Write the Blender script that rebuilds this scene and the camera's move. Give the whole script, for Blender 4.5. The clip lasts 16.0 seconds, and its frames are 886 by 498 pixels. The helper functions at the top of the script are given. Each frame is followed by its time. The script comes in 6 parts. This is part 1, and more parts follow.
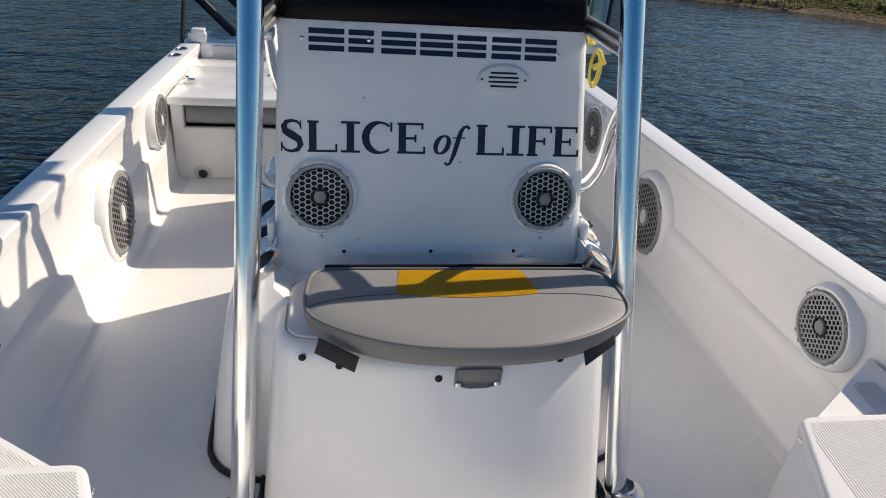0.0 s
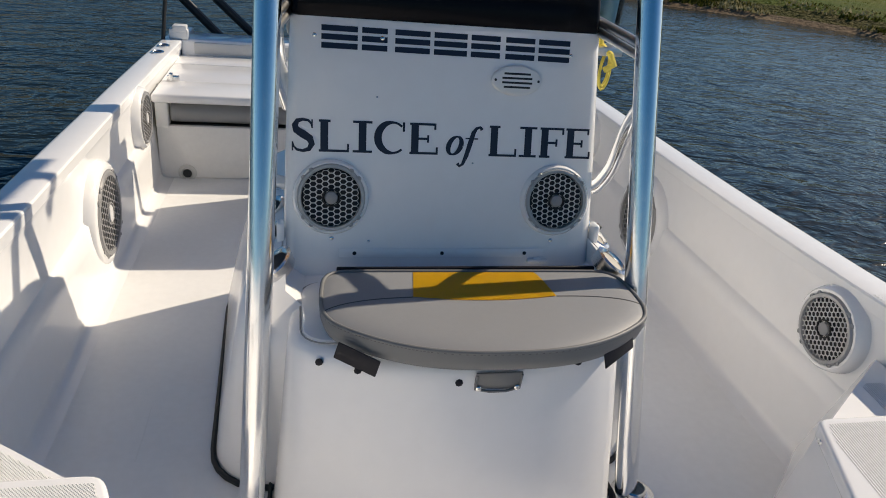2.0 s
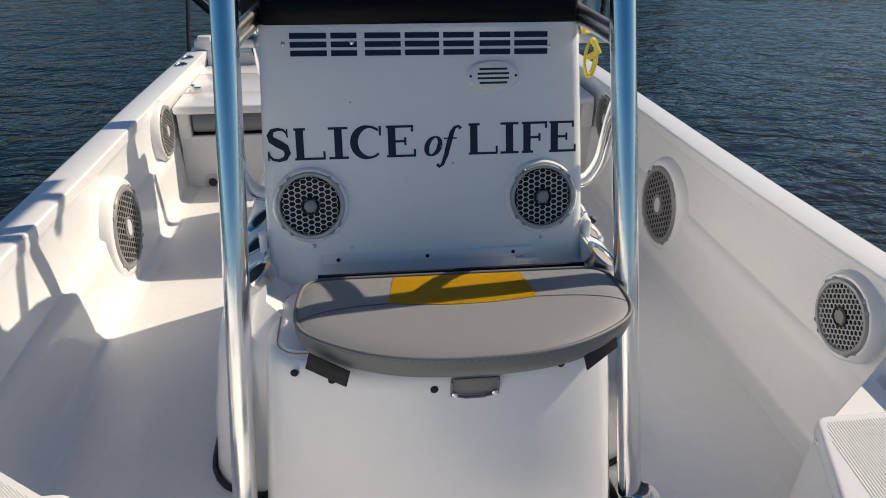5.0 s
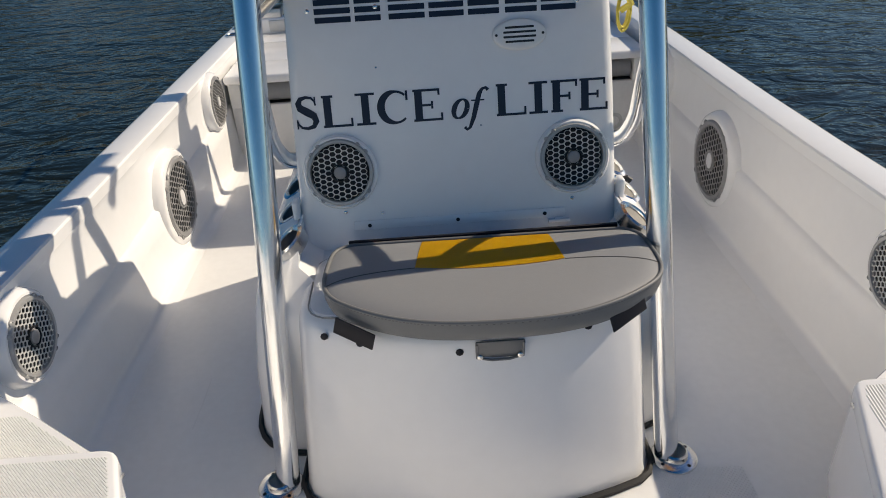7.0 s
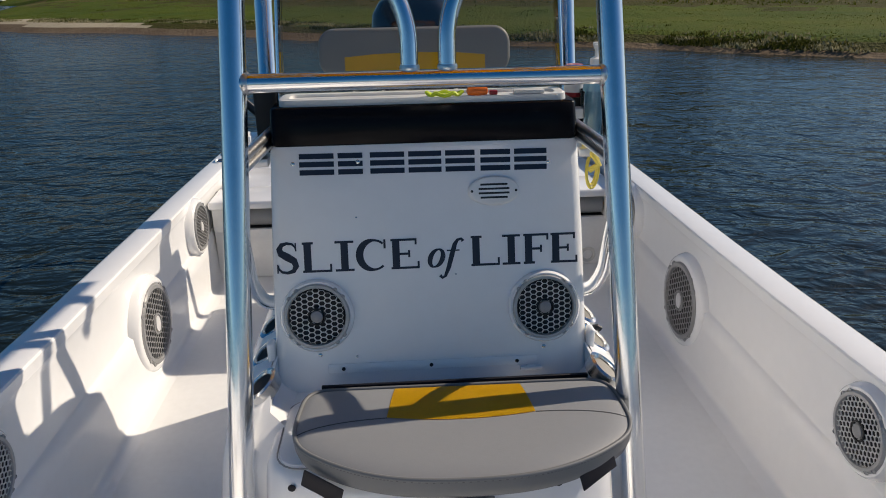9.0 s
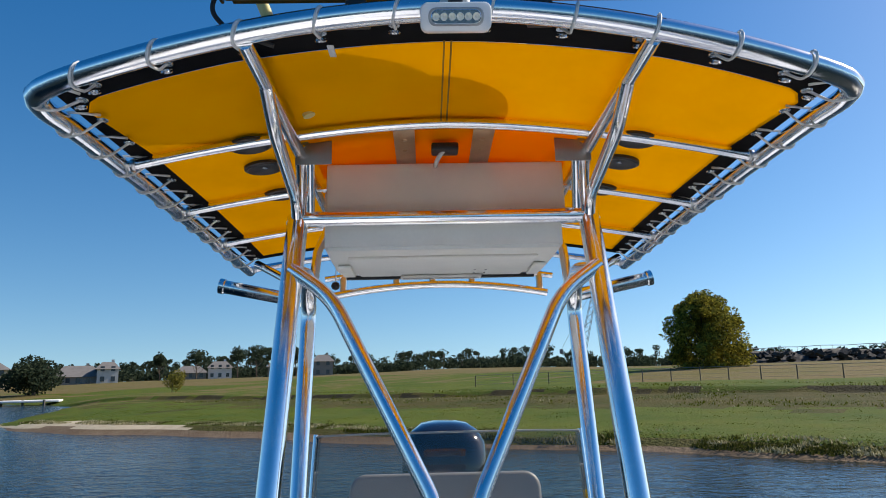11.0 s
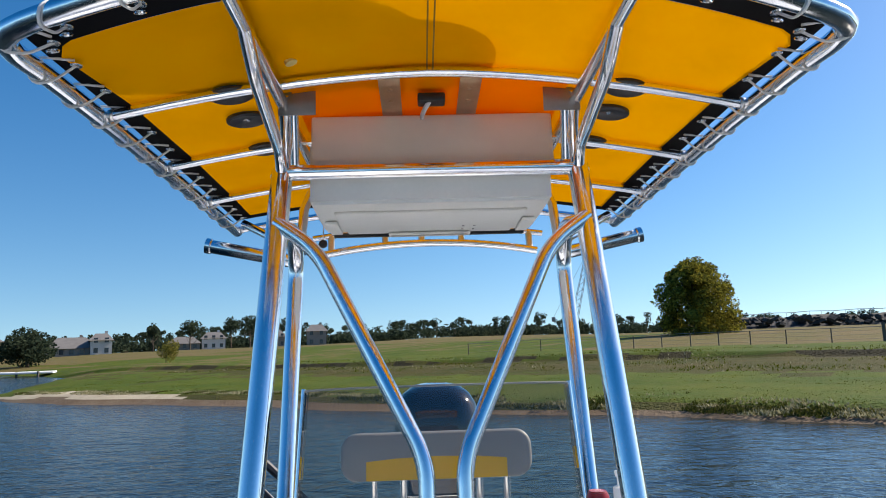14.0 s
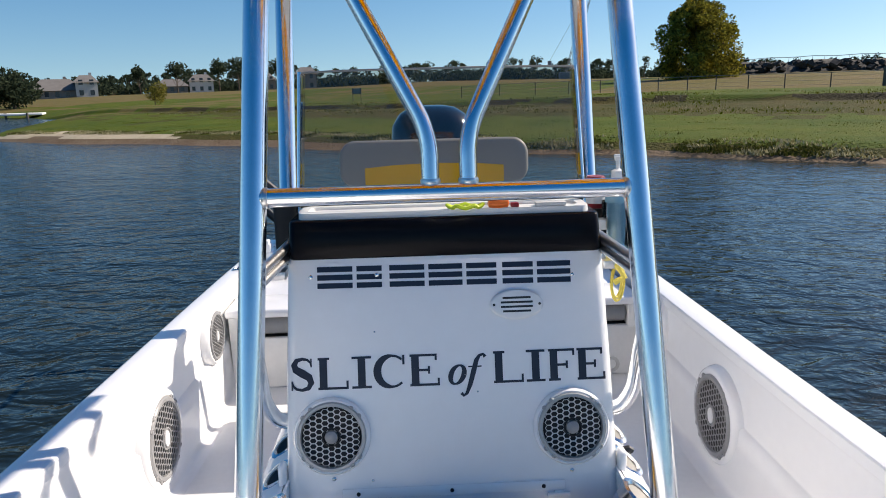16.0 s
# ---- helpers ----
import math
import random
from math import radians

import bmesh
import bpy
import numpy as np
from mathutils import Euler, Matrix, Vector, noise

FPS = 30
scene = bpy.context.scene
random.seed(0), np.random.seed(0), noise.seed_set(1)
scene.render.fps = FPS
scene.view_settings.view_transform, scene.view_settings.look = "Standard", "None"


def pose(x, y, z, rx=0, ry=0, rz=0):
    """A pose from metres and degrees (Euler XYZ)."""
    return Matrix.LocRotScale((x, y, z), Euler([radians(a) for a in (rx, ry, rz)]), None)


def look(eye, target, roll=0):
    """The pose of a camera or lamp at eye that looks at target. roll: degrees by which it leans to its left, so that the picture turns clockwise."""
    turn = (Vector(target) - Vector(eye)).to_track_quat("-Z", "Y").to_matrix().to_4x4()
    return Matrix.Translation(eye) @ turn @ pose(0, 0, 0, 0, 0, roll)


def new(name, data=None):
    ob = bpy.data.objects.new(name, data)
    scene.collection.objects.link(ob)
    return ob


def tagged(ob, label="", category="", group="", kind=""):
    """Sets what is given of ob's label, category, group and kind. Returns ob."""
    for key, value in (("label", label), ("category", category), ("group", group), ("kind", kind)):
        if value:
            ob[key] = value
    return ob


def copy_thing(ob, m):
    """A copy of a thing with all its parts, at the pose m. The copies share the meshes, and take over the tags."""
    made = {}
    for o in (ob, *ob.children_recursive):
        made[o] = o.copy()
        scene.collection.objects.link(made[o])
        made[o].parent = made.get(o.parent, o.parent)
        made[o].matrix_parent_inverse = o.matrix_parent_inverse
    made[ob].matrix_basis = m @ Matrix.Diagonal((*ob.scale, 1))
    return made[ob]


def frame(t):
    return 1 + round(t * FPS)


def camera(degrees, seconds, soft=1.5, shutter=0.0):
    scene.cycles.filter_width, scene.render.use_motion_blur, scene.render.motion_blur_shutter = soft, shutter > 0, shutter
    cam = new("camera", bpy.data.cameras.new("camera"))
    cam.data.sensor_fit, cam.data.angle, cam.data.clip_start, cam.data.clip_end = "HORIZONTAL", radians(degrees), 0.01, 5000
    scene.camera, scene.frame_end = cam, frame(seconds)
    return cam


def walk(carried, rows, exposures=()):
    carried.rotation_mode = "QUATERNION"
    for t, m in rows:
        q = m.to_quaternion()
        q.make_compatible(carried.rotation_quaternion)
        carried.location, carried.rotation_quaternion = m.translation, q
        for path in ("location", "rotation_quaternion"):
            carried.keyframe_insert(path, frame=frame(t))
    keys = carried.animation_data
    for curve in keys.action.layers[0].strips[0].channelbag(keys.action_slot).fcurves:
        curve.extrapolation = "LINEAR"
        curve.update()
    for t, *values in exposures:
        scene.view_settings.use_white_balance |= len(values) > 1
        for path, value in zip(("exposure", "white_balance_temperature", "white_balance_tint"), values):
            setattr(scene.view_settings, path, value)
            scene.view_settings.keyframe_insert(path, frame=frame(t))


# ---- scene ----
cam = camera(64.4, 16.0, 0.95)
PATH = [
    (0, (-0.278, 0.842, 1.471), (0.031, 2.61, 0.588), 4.3),
    (0.5, (-0.326, 0.86, 1.456), (-0.034, 2.616, 0.545), 4.2),
    (1, (-0.356, 0.879, 1.443), (0.017, 2.61, 0.513), 4.9),
    (1.5, (-0.397, 0.88, 1.455), (0.014, 2.619, 0.555), 5.8),
    (2, (-0.394, 0.884, 1.452), (0.006, 2.639, 0.58), 5.7),
    (2.5, (-0.334, 0.905, 1.45), (0.096, 2.617, 0.511), 4.9),
    (3, (-0.291, 0.898, 1.45), (0.08, 2.635, 0.532), 2.9),
    (3.5, (-0.271, 0.892, 1.446), (0.061, 2.631, 0.515), 2.9),
    (4, (-0.251, 0.888, 1.462), (0.068, 2.642, 0.554), 3.0),
    (4.2, (-0.239, 0.893, 1.466), (0.068, 2.652, 0.567), 2.6),
    (6.3, (-0.079, 0.893, 1.496), (0.02, 2.648, 0.541), -2.3),
    (6.5, (-0.071, 0.888, 1.491), (0.022, 2.631, 0.515), -2.8),
    (7, (-0.079, 0.885, 1.485), (-0.052, 2.617, 0.486), -3.6),
    (7.5, (-0.083, 0.876, 1.488), (-0.052, 2.619, 0.507), -2.8),
    (8, (-0.083, 0.866, 1.492), (-0.024, 2.617, 0.528), -2.6),
    (8.5, (-0.091, 0.879, 1.509), (0.051, 2.624, 0.542), -1.1),
    (9, (-0.065, 0.889, 1.59), (0.041, 2.752, 0.871), -1.1),
    (9.5, (-0.046, 0.921, 1.65), (0.0, 2.869, 1.199), -2.6),
    (10, (-0.068, 0.93, 1.731), (-0.003, 2.922, 1.575), -1.7),
    (10.2, (-0.06, 0.921, 1.771), (0.002, 2.92, 1.73), -1.0),
    (12.3, (-0.056, 0.822, 1.835), (-0.028, 2.664, 2.614), -1.9),
    (12.5, (-0.059, 0.826, 1.836), (-0.04, 2.657, 2.64), -1.5),
    (13, (-0.042, 0.839, 1.838), (0.012, 2.697, 2.576), -1.9),
    (13.5, (-0.05, 0.865, 1.813), (0.023, 2.786, 2.362), -1.6),
    (14, (-0.043, 0.901, 1.775), (0.026, 2.881, 2.049), -1.8),
    (14.5, (-0.053, 0.921, 1.715), (0.026, 2.918, 1.798), -1.3),
    (15, (-0.047, 0.945, 1.657), (0.028, 2.94, 1.537), -1.2),
    (15.5, (-0.058, 0.962, 1.626), (0.022, 2.942, 1.355), -1.1),
    (16, (-0.071, 0.952, 1.6), (-0.003, 2.902, 1.162), -1.5),
]
EXPOSURES = [(0, -0.12, 8700, 13), (2.5, -0.23, 8800, 12), (4.2, -0.24, 8800, 12), (6.3, -0.29, 8900, 12), (8.5, -0.30, 8800, 12), (9, -0.32, 8500, 13), (9.5, -0.25, 8000, 12), (10, 0.08, 7600, 12), (12.5, 0.58, 7500, 13), (13, 0.62, 7500, 13), (14, 0.63, 7500, 13), (14.5, 0.57, 7700, 13), (15.5, 0.50, 7800, 13), (16, 0.43, 8000, 14)]
walk(cam, [(t, look(eye, target, roll)) for t, eye, target, roll in PATH], EXPOSURES)

PLACE_WATER = -0.3

# ---- world, sun ----
SUN_EL, SUN_AZ = 38.0, 19.8          # azimuth from +x towards +y
world = bpy.data.worlds.new("sky")
scene.world = world
world.use_nodes = True
wn = world.node_tree.nodes
wl = world.node_tree.links
sky = wn.new("ShaderNodeTexSky")
sky.sky_type = "NISHITA"
sky.sun_disc = False
sky.sun_elevation = radians(SUN_EL)
sky.sun_rotation = radians(90 - SUN_AZ)
sky.air_density, sky.dust_density, sky.ozone_density = 1.0, 0.55, 4.0
# the clear sky close to the horizon keeps its blue
way, lift, unit = wn.new("ShaderNodeTexCoord"), wn.new("ShaderNodeVectorMath"), wn.new("ShaderNodeVectorMath")
lift.operation, unit.operation = "ADD", "NORMALIZE"
lift.inputs[1].default_value = (0, 0, 0.085)
wl.new(way.outputs["Generated"], lift.inputs[0])
wl.new(lift.outputs["Vector"], unit.inputs[0])
wl.new(unit.outputs["Vector"], sky.inputs["Vector"])
wn["Background"].inputs["Strength"].default_value = 0.115
deep = wn.new("ShaderNodeHueSaturation")
# the blue is paler low down, deeper and purer high up
axes = wn.new("ShaderNodeSeparateXYZ")
wl.new(way.outputs["Generated"], axes.inputs[0])
for socket, low, high in (("Hue", 0.498, 0.505), ("Saturation", 1.29, 1.40)):
    ramp = wn.new("ShaderNodeMapRange")
    wl.new(axes.outputs["Z"], ramp.inputs["Value"])
    for key, value in (("From Min", 0.05), ("From Max", 0.7), ("To Min", low), ("To Max", high)):
        ramp.inputs[key].default_value = value
    wl.new(ramp.outputs["Result"], deep.inputs[socket])
wl.new(sky.outputs["Color"], deep.inputs["Color"])
wl.new(deep.outputs["Color"], wn["Background"].inputs["Color"])
sun_data = bpy.data.lights.new("sun", "SUN")
sun_data.energy, sun_data.angle, sun_data.color = 4.65, radians(0.53), (0.98, 0.99, 1.0)
sun = new("sun", sun_data)
ce = math.cos(radians(SUN_EL))
to_sun = Vector((ce * math.cos(radians(SUN_AZ)), ce * math.sin(radians(SUN_AZ)), math.sin(radians(SUN_EL))))
sun.matrix_world = look(to_sun * 50, (0, 0, 0))


# ---- materials ----
def material(name, color, rough=0.5, metal=0.0, spread=0.0, scale=8.0, bump=0.0, bump_scale=60.0, coat=0.0, fine=0.0, spec=0.5, grime=0.0):
    """A Principled surface: colour varied at a coarse and a fine scale, with relief and uneven gloss."""
    m = bpy.data.materials.new(name)
    m.use_nodes = True
    n, l = m.node_tree.nodes, m.node_tree.links
    b = n["Principled BSDF"]
    b.inputs["Base Color"].default_value = (*color, 1)
    b.inputs["Roughness"].default_value = rough
    b.inputs["Metallic"].default_value = metal
    b.inputs["Coat Weight"].default_value = coat
    b.inputs["Coat Roughness"].default_value = 0.06
    b.inputs["Specular IOR Level"].default_value = spec
    tc = n.new("ShaderNodeTexCoord")
    if spread or fine or grime:
        t = n.new("ShaderNodeTexNoise")
        t.inputs["Scale"].default_value, t.inputs["Detail"].default_value = scale, 6
        l.new(tc.outputs["Object"], t.inputs["Vector"])
        t2 = n.new("ShaderNodeTexNoise")
        t2.inputs["Scale"].default_value, t2.inputs["Detail"].default_value = scale * 14, 4
        l.new(tc.outputs["Object"], t2.inputs["Vector"])
        r = n.new("ShaderNodeMapRange")
        r.inputs["From Min"].default_value, r.inputs["From Max"].default_value = 0.3, 0.7
        r.inputs["To Min"].default_value, r.inputs["To Max"].default_value = 1 - spread, 1 + spread
        l.new(t.outputs["Fac"], r.inputs["Value"])
        r2 = n.new("ShaderNodeMapRange")
        r2.inputs["From Min"].default_value, r2.inputs["From Max"].default_value = 0.3, 0.7
        r2.inputs["To Min"].default_value, r2.inputs["To Max"].default_value = 1 - fine, 1 + fine
        l.new(t2.outputs["Fac"], r2.inputs["Value"])
        mul = n.new("ShaderNodeMath")
        mul.operation = "MULTIPLY"
        l.new(r.outputs["Result"], mul.inputs[0])
        l.new(r2.outputs["Result"], mul.inputs[1])
        hsv = n.new("ShaderNodeHueSaturation")
        hsv.inputs["Color"].default_value = (*color, 1)
        l.new(mul.outputs["Value"], hsv.inputs["Value"])
        l.new(hsv.outputs["Color"], b.inputs["Base Color"])
        if grime:
            g = n.new("ShaderNodeMapRange")
            g.inputs["From Min"].default_value, g.inputs["From Max"].default_value = 0.35, 0.65
            g.inputs["To Min"].default_value, g.inputs["To Max"].default_value = max(0.02, rough - grime), rough + grime
            l.new(t.outputs["Fac"], g.inputs["Value"])
            l.new(g.outputs["Result"], b.inputs["Roughness"])
    if bump:
        t3 = n.new("ShaderNodeTexNoise")
        t3.inputs["Scale"].default_value, t3.inputs["Detail"].default_value = bump_scale, 3
        l.new(tc.outputs["Object"], t3.inputs["Vector"])
        bp = n.new("ShaderNodeBump")
        bp.inputs["Strength"].default_value, bp.inputs["Distance"].default_value = bump, 0.004
        l.new(t3.outputs["Fac"], bp.inputs["Height"])
        l.new(bp.outputs["Normal"], b.inputs["Normal"])
    return m


GEL = material("white_gelcoat", (0.88, 0.88, 0.878), 0.24, spread=0.012, scale=1.6, coat=0.35, fine=0.010, grime=0.03)
GEL_DECK = material("satin_gelcoat_deck", (0.82, 0.82, 0.812), 0.30, spread=0.025, scale=2.5, fine=0.02, bump=0.03, bump_scale=300, grime=0.02)
GEL_GREY = material("light_grey_gelcoat", (0.60, 0.60, 0.58), 0.35, spread=0.03, scale=3, fine=0.02, coat=0.2)
NONSKID = material("nonskid_gelcoat", (0.74, 0.75, 0.73), 0.55, spread=0.04, scale=5, fine=0.04)
ALU = material("polished_aluminium", (0.86, 0.87, 0.88), 0.155, metal=1.0, spread=0.02, scale=10, fine=0.02, bump=0.015, bump_scale=25, grime=0.05)
ALU_DULL = material("weld_aluminium", (0.70, 0.70, 0.70), 0.3, metal=1.0, spread=0.05, scale=30, bump=0.25, bump_scale=160)
STEEL = material("stainless_steel", (0.75, 0.75, 0.74), 0.24, metal=1.0, spread=0.04, scale=40, fine=0.05)
SPK_GREY = material("silver_grey_speaker_plastic", (0.62, 0.62, 0.61), 0.34, spread=0.05, scale=20, fine=0.04)
SPK_RIM = material("brushed_silver_rim", (0.40, 0.40, 0.395), 0.30, metal=0.25, spread=0.06, scale=30, fine=0.05)
SPK_DARK = material("charcoal_grille_plastic", (0.28, 0.28, 0.28), 0.4, spread=0.06, scale=20, fine=0.05)
SPK_CONE = material("black_cone", (0.012, 0.012, 0.013), 0.55, spread=0.2, scale=30)
SPK_BADGE = material("pale_badge", (0.72, 0.72, 0.72), 0.3, spread=0.05, scale=50)
BLACK = material("black_satin_acrylic", (0.004, 0.004, 0.006), 0.22, spread=0.1, scale=3, fine=0.05, spec=0.12)
BLACK_PL = material("black_plastic", (0.02, 0.02, 0.021), 0.45, spread=0.15, scale=25, bump=0.1, bump_scale=200)
RUBBER = material("black_rubber", (0.015, 0.015, 0.016), 0.7, spread=0.2, scale=30)
NAVY = material("navy_vinyl_lettering", (0.008, 0.013, 0.032), 0.32, spread=0.1, scale=20)
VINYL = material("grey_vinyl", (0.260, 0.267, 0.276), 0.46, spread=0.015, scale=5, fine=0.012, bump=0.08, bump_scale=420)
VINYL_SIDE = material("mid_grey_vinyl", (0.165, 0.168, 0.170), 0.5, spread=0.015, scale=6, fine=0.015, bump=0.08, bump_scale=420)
VINYL_YEL = material("yellow_vinyl", (0.83, 0.47, 0.01), 0.46, spread=0.03, scale=8, fine=0.03, bump=0.12, bump_scale=420)
THREAD = material("dark_grey_thread", (0.10, 0.10, 0.10), 0.8)
FLAP = material("dark_grey_flap", (0.016, 0.016, 0.022), 0.45, spread=0.1, scale=30, spec=0.2)
POLY = material("frosted_white_polymer", (0.80, 0.80, 0.76), 0.40, spread=0.03, scale=6, fine=0.015, coat=0.1)
POLY_DARK = material("box_interior_grey", (0.36, 0.36, 0.34), 0.5, spread=0.04, scale=6)
WHITE_PL = material("white_plastic", (0.80, 0.80, 0.79), 0.3, spread=0.02, scale=10, coat=0.2)
COWL = material("dark_blue_cowl_paint", (0.010, 0.016, 0.030), 0.10, spread=0.1, scale=5, coat=0.8)
ROPE = material("yellow_rope", (0.80, 0.64, 0.12), 0.7, spread=0.1, scale=60, bump=0.6, bump_scale=220)
ORANGE = material("orange_plastic", (0.85, 0.16, 0.02), 0.4, spread=0.05, scale=30)
LIME = material("lime_plastic", (0.55, 0.70, 0.05), 0.4, spread=0.05, scale=30)
RED = material("red_label", (0.26, 0.012, 0.018), 0.35, spread=0.08, scale=30)
BEIGE = material("yellowed_antenna_base", (0.70, 0.55, 0.20), 0.4, spread=0.05, scale=20)
CORD = material("white_lacing_cord", (0.62, 0.62, 0.60), 0.6, spread=0.06, scale=80)
CHROME = material("led_reflector_chrome", (0.85, 0.87, 0.9), 0.08, metal=1.0)
LED_STRIP = material("ridged_silver_reflector", (0.80, 0.84, 0.90), 0.35, metal=0.15, spread=0.06, scale=60, bump=0.5, bump_scale=300)
LEDCHIP = material("led_chip", (0.80, 0.79, 0.70), 0.25)


def cloth(name, color, through_color, part):
    m = bpy.data.materials.new(name)
    m.use_nodes = True
    n, l = m.node_tree.nodes, m.node_tree.links
    n.remove(n["Principled BSDF"])
    tc = n.new("ShaderNodeTexCoord")
    t = n.new("ShaderNodeTexNoise")
    t.inputs["Scale"].default_value, t.inputs["Detail"].default_value = 4.0, 6
    l.new(tc.outputs["Object"], t.inputs["Vector"])
    weave = n.new("ShaderNodeTexNoise")
    weave.inputs["Scale"].default_value = 500.0
    l.new(tc.outputs["Object"], weave.inputs["Vector"])
    r = n.new("ShaderNodeMapRange")
    r.inputs["From Min"].default_value, r.inputs["From Max"].default_value = 0.3, 0.7
    r.inputs["To Min"].default_value, r.inputs["To Max"].default_value = 0.93, 1.06
    l.new(t.outputs["Fac"], r.inputs["Value"])
    outs = []
    for c in (color, through_color):
        h = n.new("ShaderNodeHueSaturation")
        h.inputs["Color"].default_value = (*c, 1)
        l.new(r.outputs["Result"], h.inputs["Value"])
        outs.append(h)
    bp = n.new("ShaderNodeBump")
    bp.inputs["Strength"].default_value, bp.inputs["Distance"].default_value = 0.2, 0.002
    l.new(weave.outputs["Fac"], bp.inputs["Height"])
    d = n.new("ShaderNodeBsdfDiffuse")
    tr = n.new("ShaderNodeBsdfTranslucent")
    l.new(outs[0].outputs["Color"], d.inputs["Color"])
    l.new(outs[1].outputs["Color"], tr.inputs["Color"])
    l.new(bp.outputs["Normal"], d.inputs["Normal"])
    mx = n.new("ShaderNodeMixShader")
    mx.inputs["Fac"].default_value = part
    l.new(d.outputs["BSDF"], mx.inputs[1])
    l.new(tr.outputs["BSDF"], mx.inputs[2])
    l.new(mx.outputs["Shader"], n["Material Output"].inputs["Surface"])
    return m


CANVAS = cloth("yellow_canvas", (1.0, 0.395, 0.004), (1.0, 0.40, 0.003), 0.16)
CANVAS_ORANGE = cloth("orange_canvas", (1.0, 0.36, 0.003), (1.0, 0.34, 0.003), 0.5)
FROST = cloth("frosted_polymer_sheet", (0.90, 0.92, 0.84), (0.86, 0.87, 0.80), 0.2)
DULL_PLATE = material("dull_grey_gusset", (0.30, 0.29, 0.28), 0.42, metal=0.7, spread=0.08, scale=20, fine=0.05)
# polished plate; the orange canvas mirrored in it is put into the base colour
HANGER = material("orange_reflection_hanger_plate", (0.52, 0.34, 0.20), 0.32, metal=0.9, spread=0.08, scale=20, fine=0.05)
CAST_DECK = material("pale_casting_deck_gelcoat", (0.80, 0.80, 0.79), 0.4, spread=0.03, scale=3, fine=0.02, coat=0.2)
SEAM = material("brown_seam_thread", (0.30, 0.15, 0.008), 0.8)
CANVAS_BLACK = cloth("black_canvas_border", (0.012, 0.012, 0.013), (0.01, 0.01, 0.01), 0.1)


def clear(name, tint, gloss_rough=0.03):
    m = bpy.data.materials.new(name)
    m.use_nodes = True
    n, l = m.node_tree.nodes, m.node_tree.links
    n.remove(n["Principled BSDF"])
    a = n.new("ShaderNodeBsdfTransparent")
    a.inputs["Color"].default_value = (*tint, 1)
    g = n.new("ShaderNodeBsdfGlossy")
    g.inputs["Roughness"].default_value = gloss_rough
    f = n.new("ShaderNodeFresnel")
    f.inputs["IOR"].default_value = 1.45
    mx = n.new("ShaderNodeMixShader")
    l.new(f.outputs["Fac"], mx.inputs["Fac"])
    l.new(a.outputs["BSDF"], mx.inputs[1])
    l.new(g.outputs["BSDF"], mx.inputs[2])
    l.new(mx.outputs["Shader"], n["Material Output"].inputs["Surface"])
    return m


ACRYLIC_EDGE = material("pale_acrylic_edge", (0.30, 0.31, 0.30), 0.25)
ACRYLIC = clear("smoked_acrylic", (0.88, 0.85, 0.80))
LENS = clear("clear_lens", (0.92, 0.95, 0.97))
BLUE_GEL = material("pale_blue_gel", (0.25, 0.50, 0.60), 0.1, coat=0.5)


def water_material():
    m = bpy.data.materials.new("rippled_lake_water")
    m.use_nodes = True
    n, l = m.node_tree.nodes, m.node_tree.links
    b = n["Principled BSDF"]
    b.inputs["Base Color"].default_value = (0.009, 0.014, 0.012, 1)
    b.inputs["Roughness"].default_value = 0.11
    b.inputs["IOR"].default_value = 1.33
    b.inputs["Specular IOR Level"].default_value = 0.50
    tc = n.new("ShaderNodeTexCoord")
    heights = []
    for scale, squash, turn, weight, dist in ((1.15, 0.55, 22, 0.60, 0.8), (3.4, 0.7, -16, 0.38, 1.0), (9.0, 0.75, 24, 0.14, 0.8), (0.2, 0.6, 10, 0.7, 0.0)):
        mp = n.new("ShaderNodeMapping")
        mp.inputs["Rotation"].default_value = (0, 0, radians(turn))
        mp.inputs["Scale"].default_value = (squash, 1, 1)
        l.new(tc.outputs["Object"], mp.inputs["Vector"])
        t = n.new("ShaderNodeTexNoise")
        t.inputs["Scale"].default_value, t.inputs["Detail"].default_value = scale, 2
        t.inputs["Distortion"].default_value = dist
        l.new(mp.outputs["Vector"], t.inputs["Vector"])
        w = n.new("ShaderNodeMath")
        w.operation = "MULTIPLY"
        w.inputs[1].default_value = weight
        l.new(t.outputs["Fac"], w.inputs[0])
        heights.append(w)
    acc = heights[0]
    for h in heights[1:]:
        a = n.new("ShaderNodeMath")
        a.operation = "ADD"
        l.new(acc.outputs["Value"], a.inputs[0])
        l.new(h.outputs["Value"], a.inputs[1])
        acc = a
    # the ripples die down in the lee of the near bank
    axes, lee, calm = n.new("ShaderNodeSeparateXYZ"), n.new("ShaderNodeMapRange"), n.new("ShaderNodeMath")
    l.new(tc.outputs["Object"], axes.inputs[0])
    l.new(axes.outputs["X"], lee.inputs["Value"])
    for key, value in (("From Min", -1.0), ("From Max", 12.0), ("To Min", 1.0), ("To Max", 0.45)):
        lee.inputs[key].default_value = value
    calm.operation = "MULTIPLY"
    l.new(acc.outputs["Value"], calm.inputs[0])
    l.new(lee.outputs["Result"], calm.inputs[1])
    bp = n.new("ShaderNodeBump")
    bp.inputs["Strength"].default_value, bp.inputs["Distance"].default_value = 1.0, 0.135
    l.new(calm.outputs["Value"], bp.inputs["Height"])
    l.new(bp.outputs["Normal"], b.inputs["Normal"])
    return m


WATER = water_material()


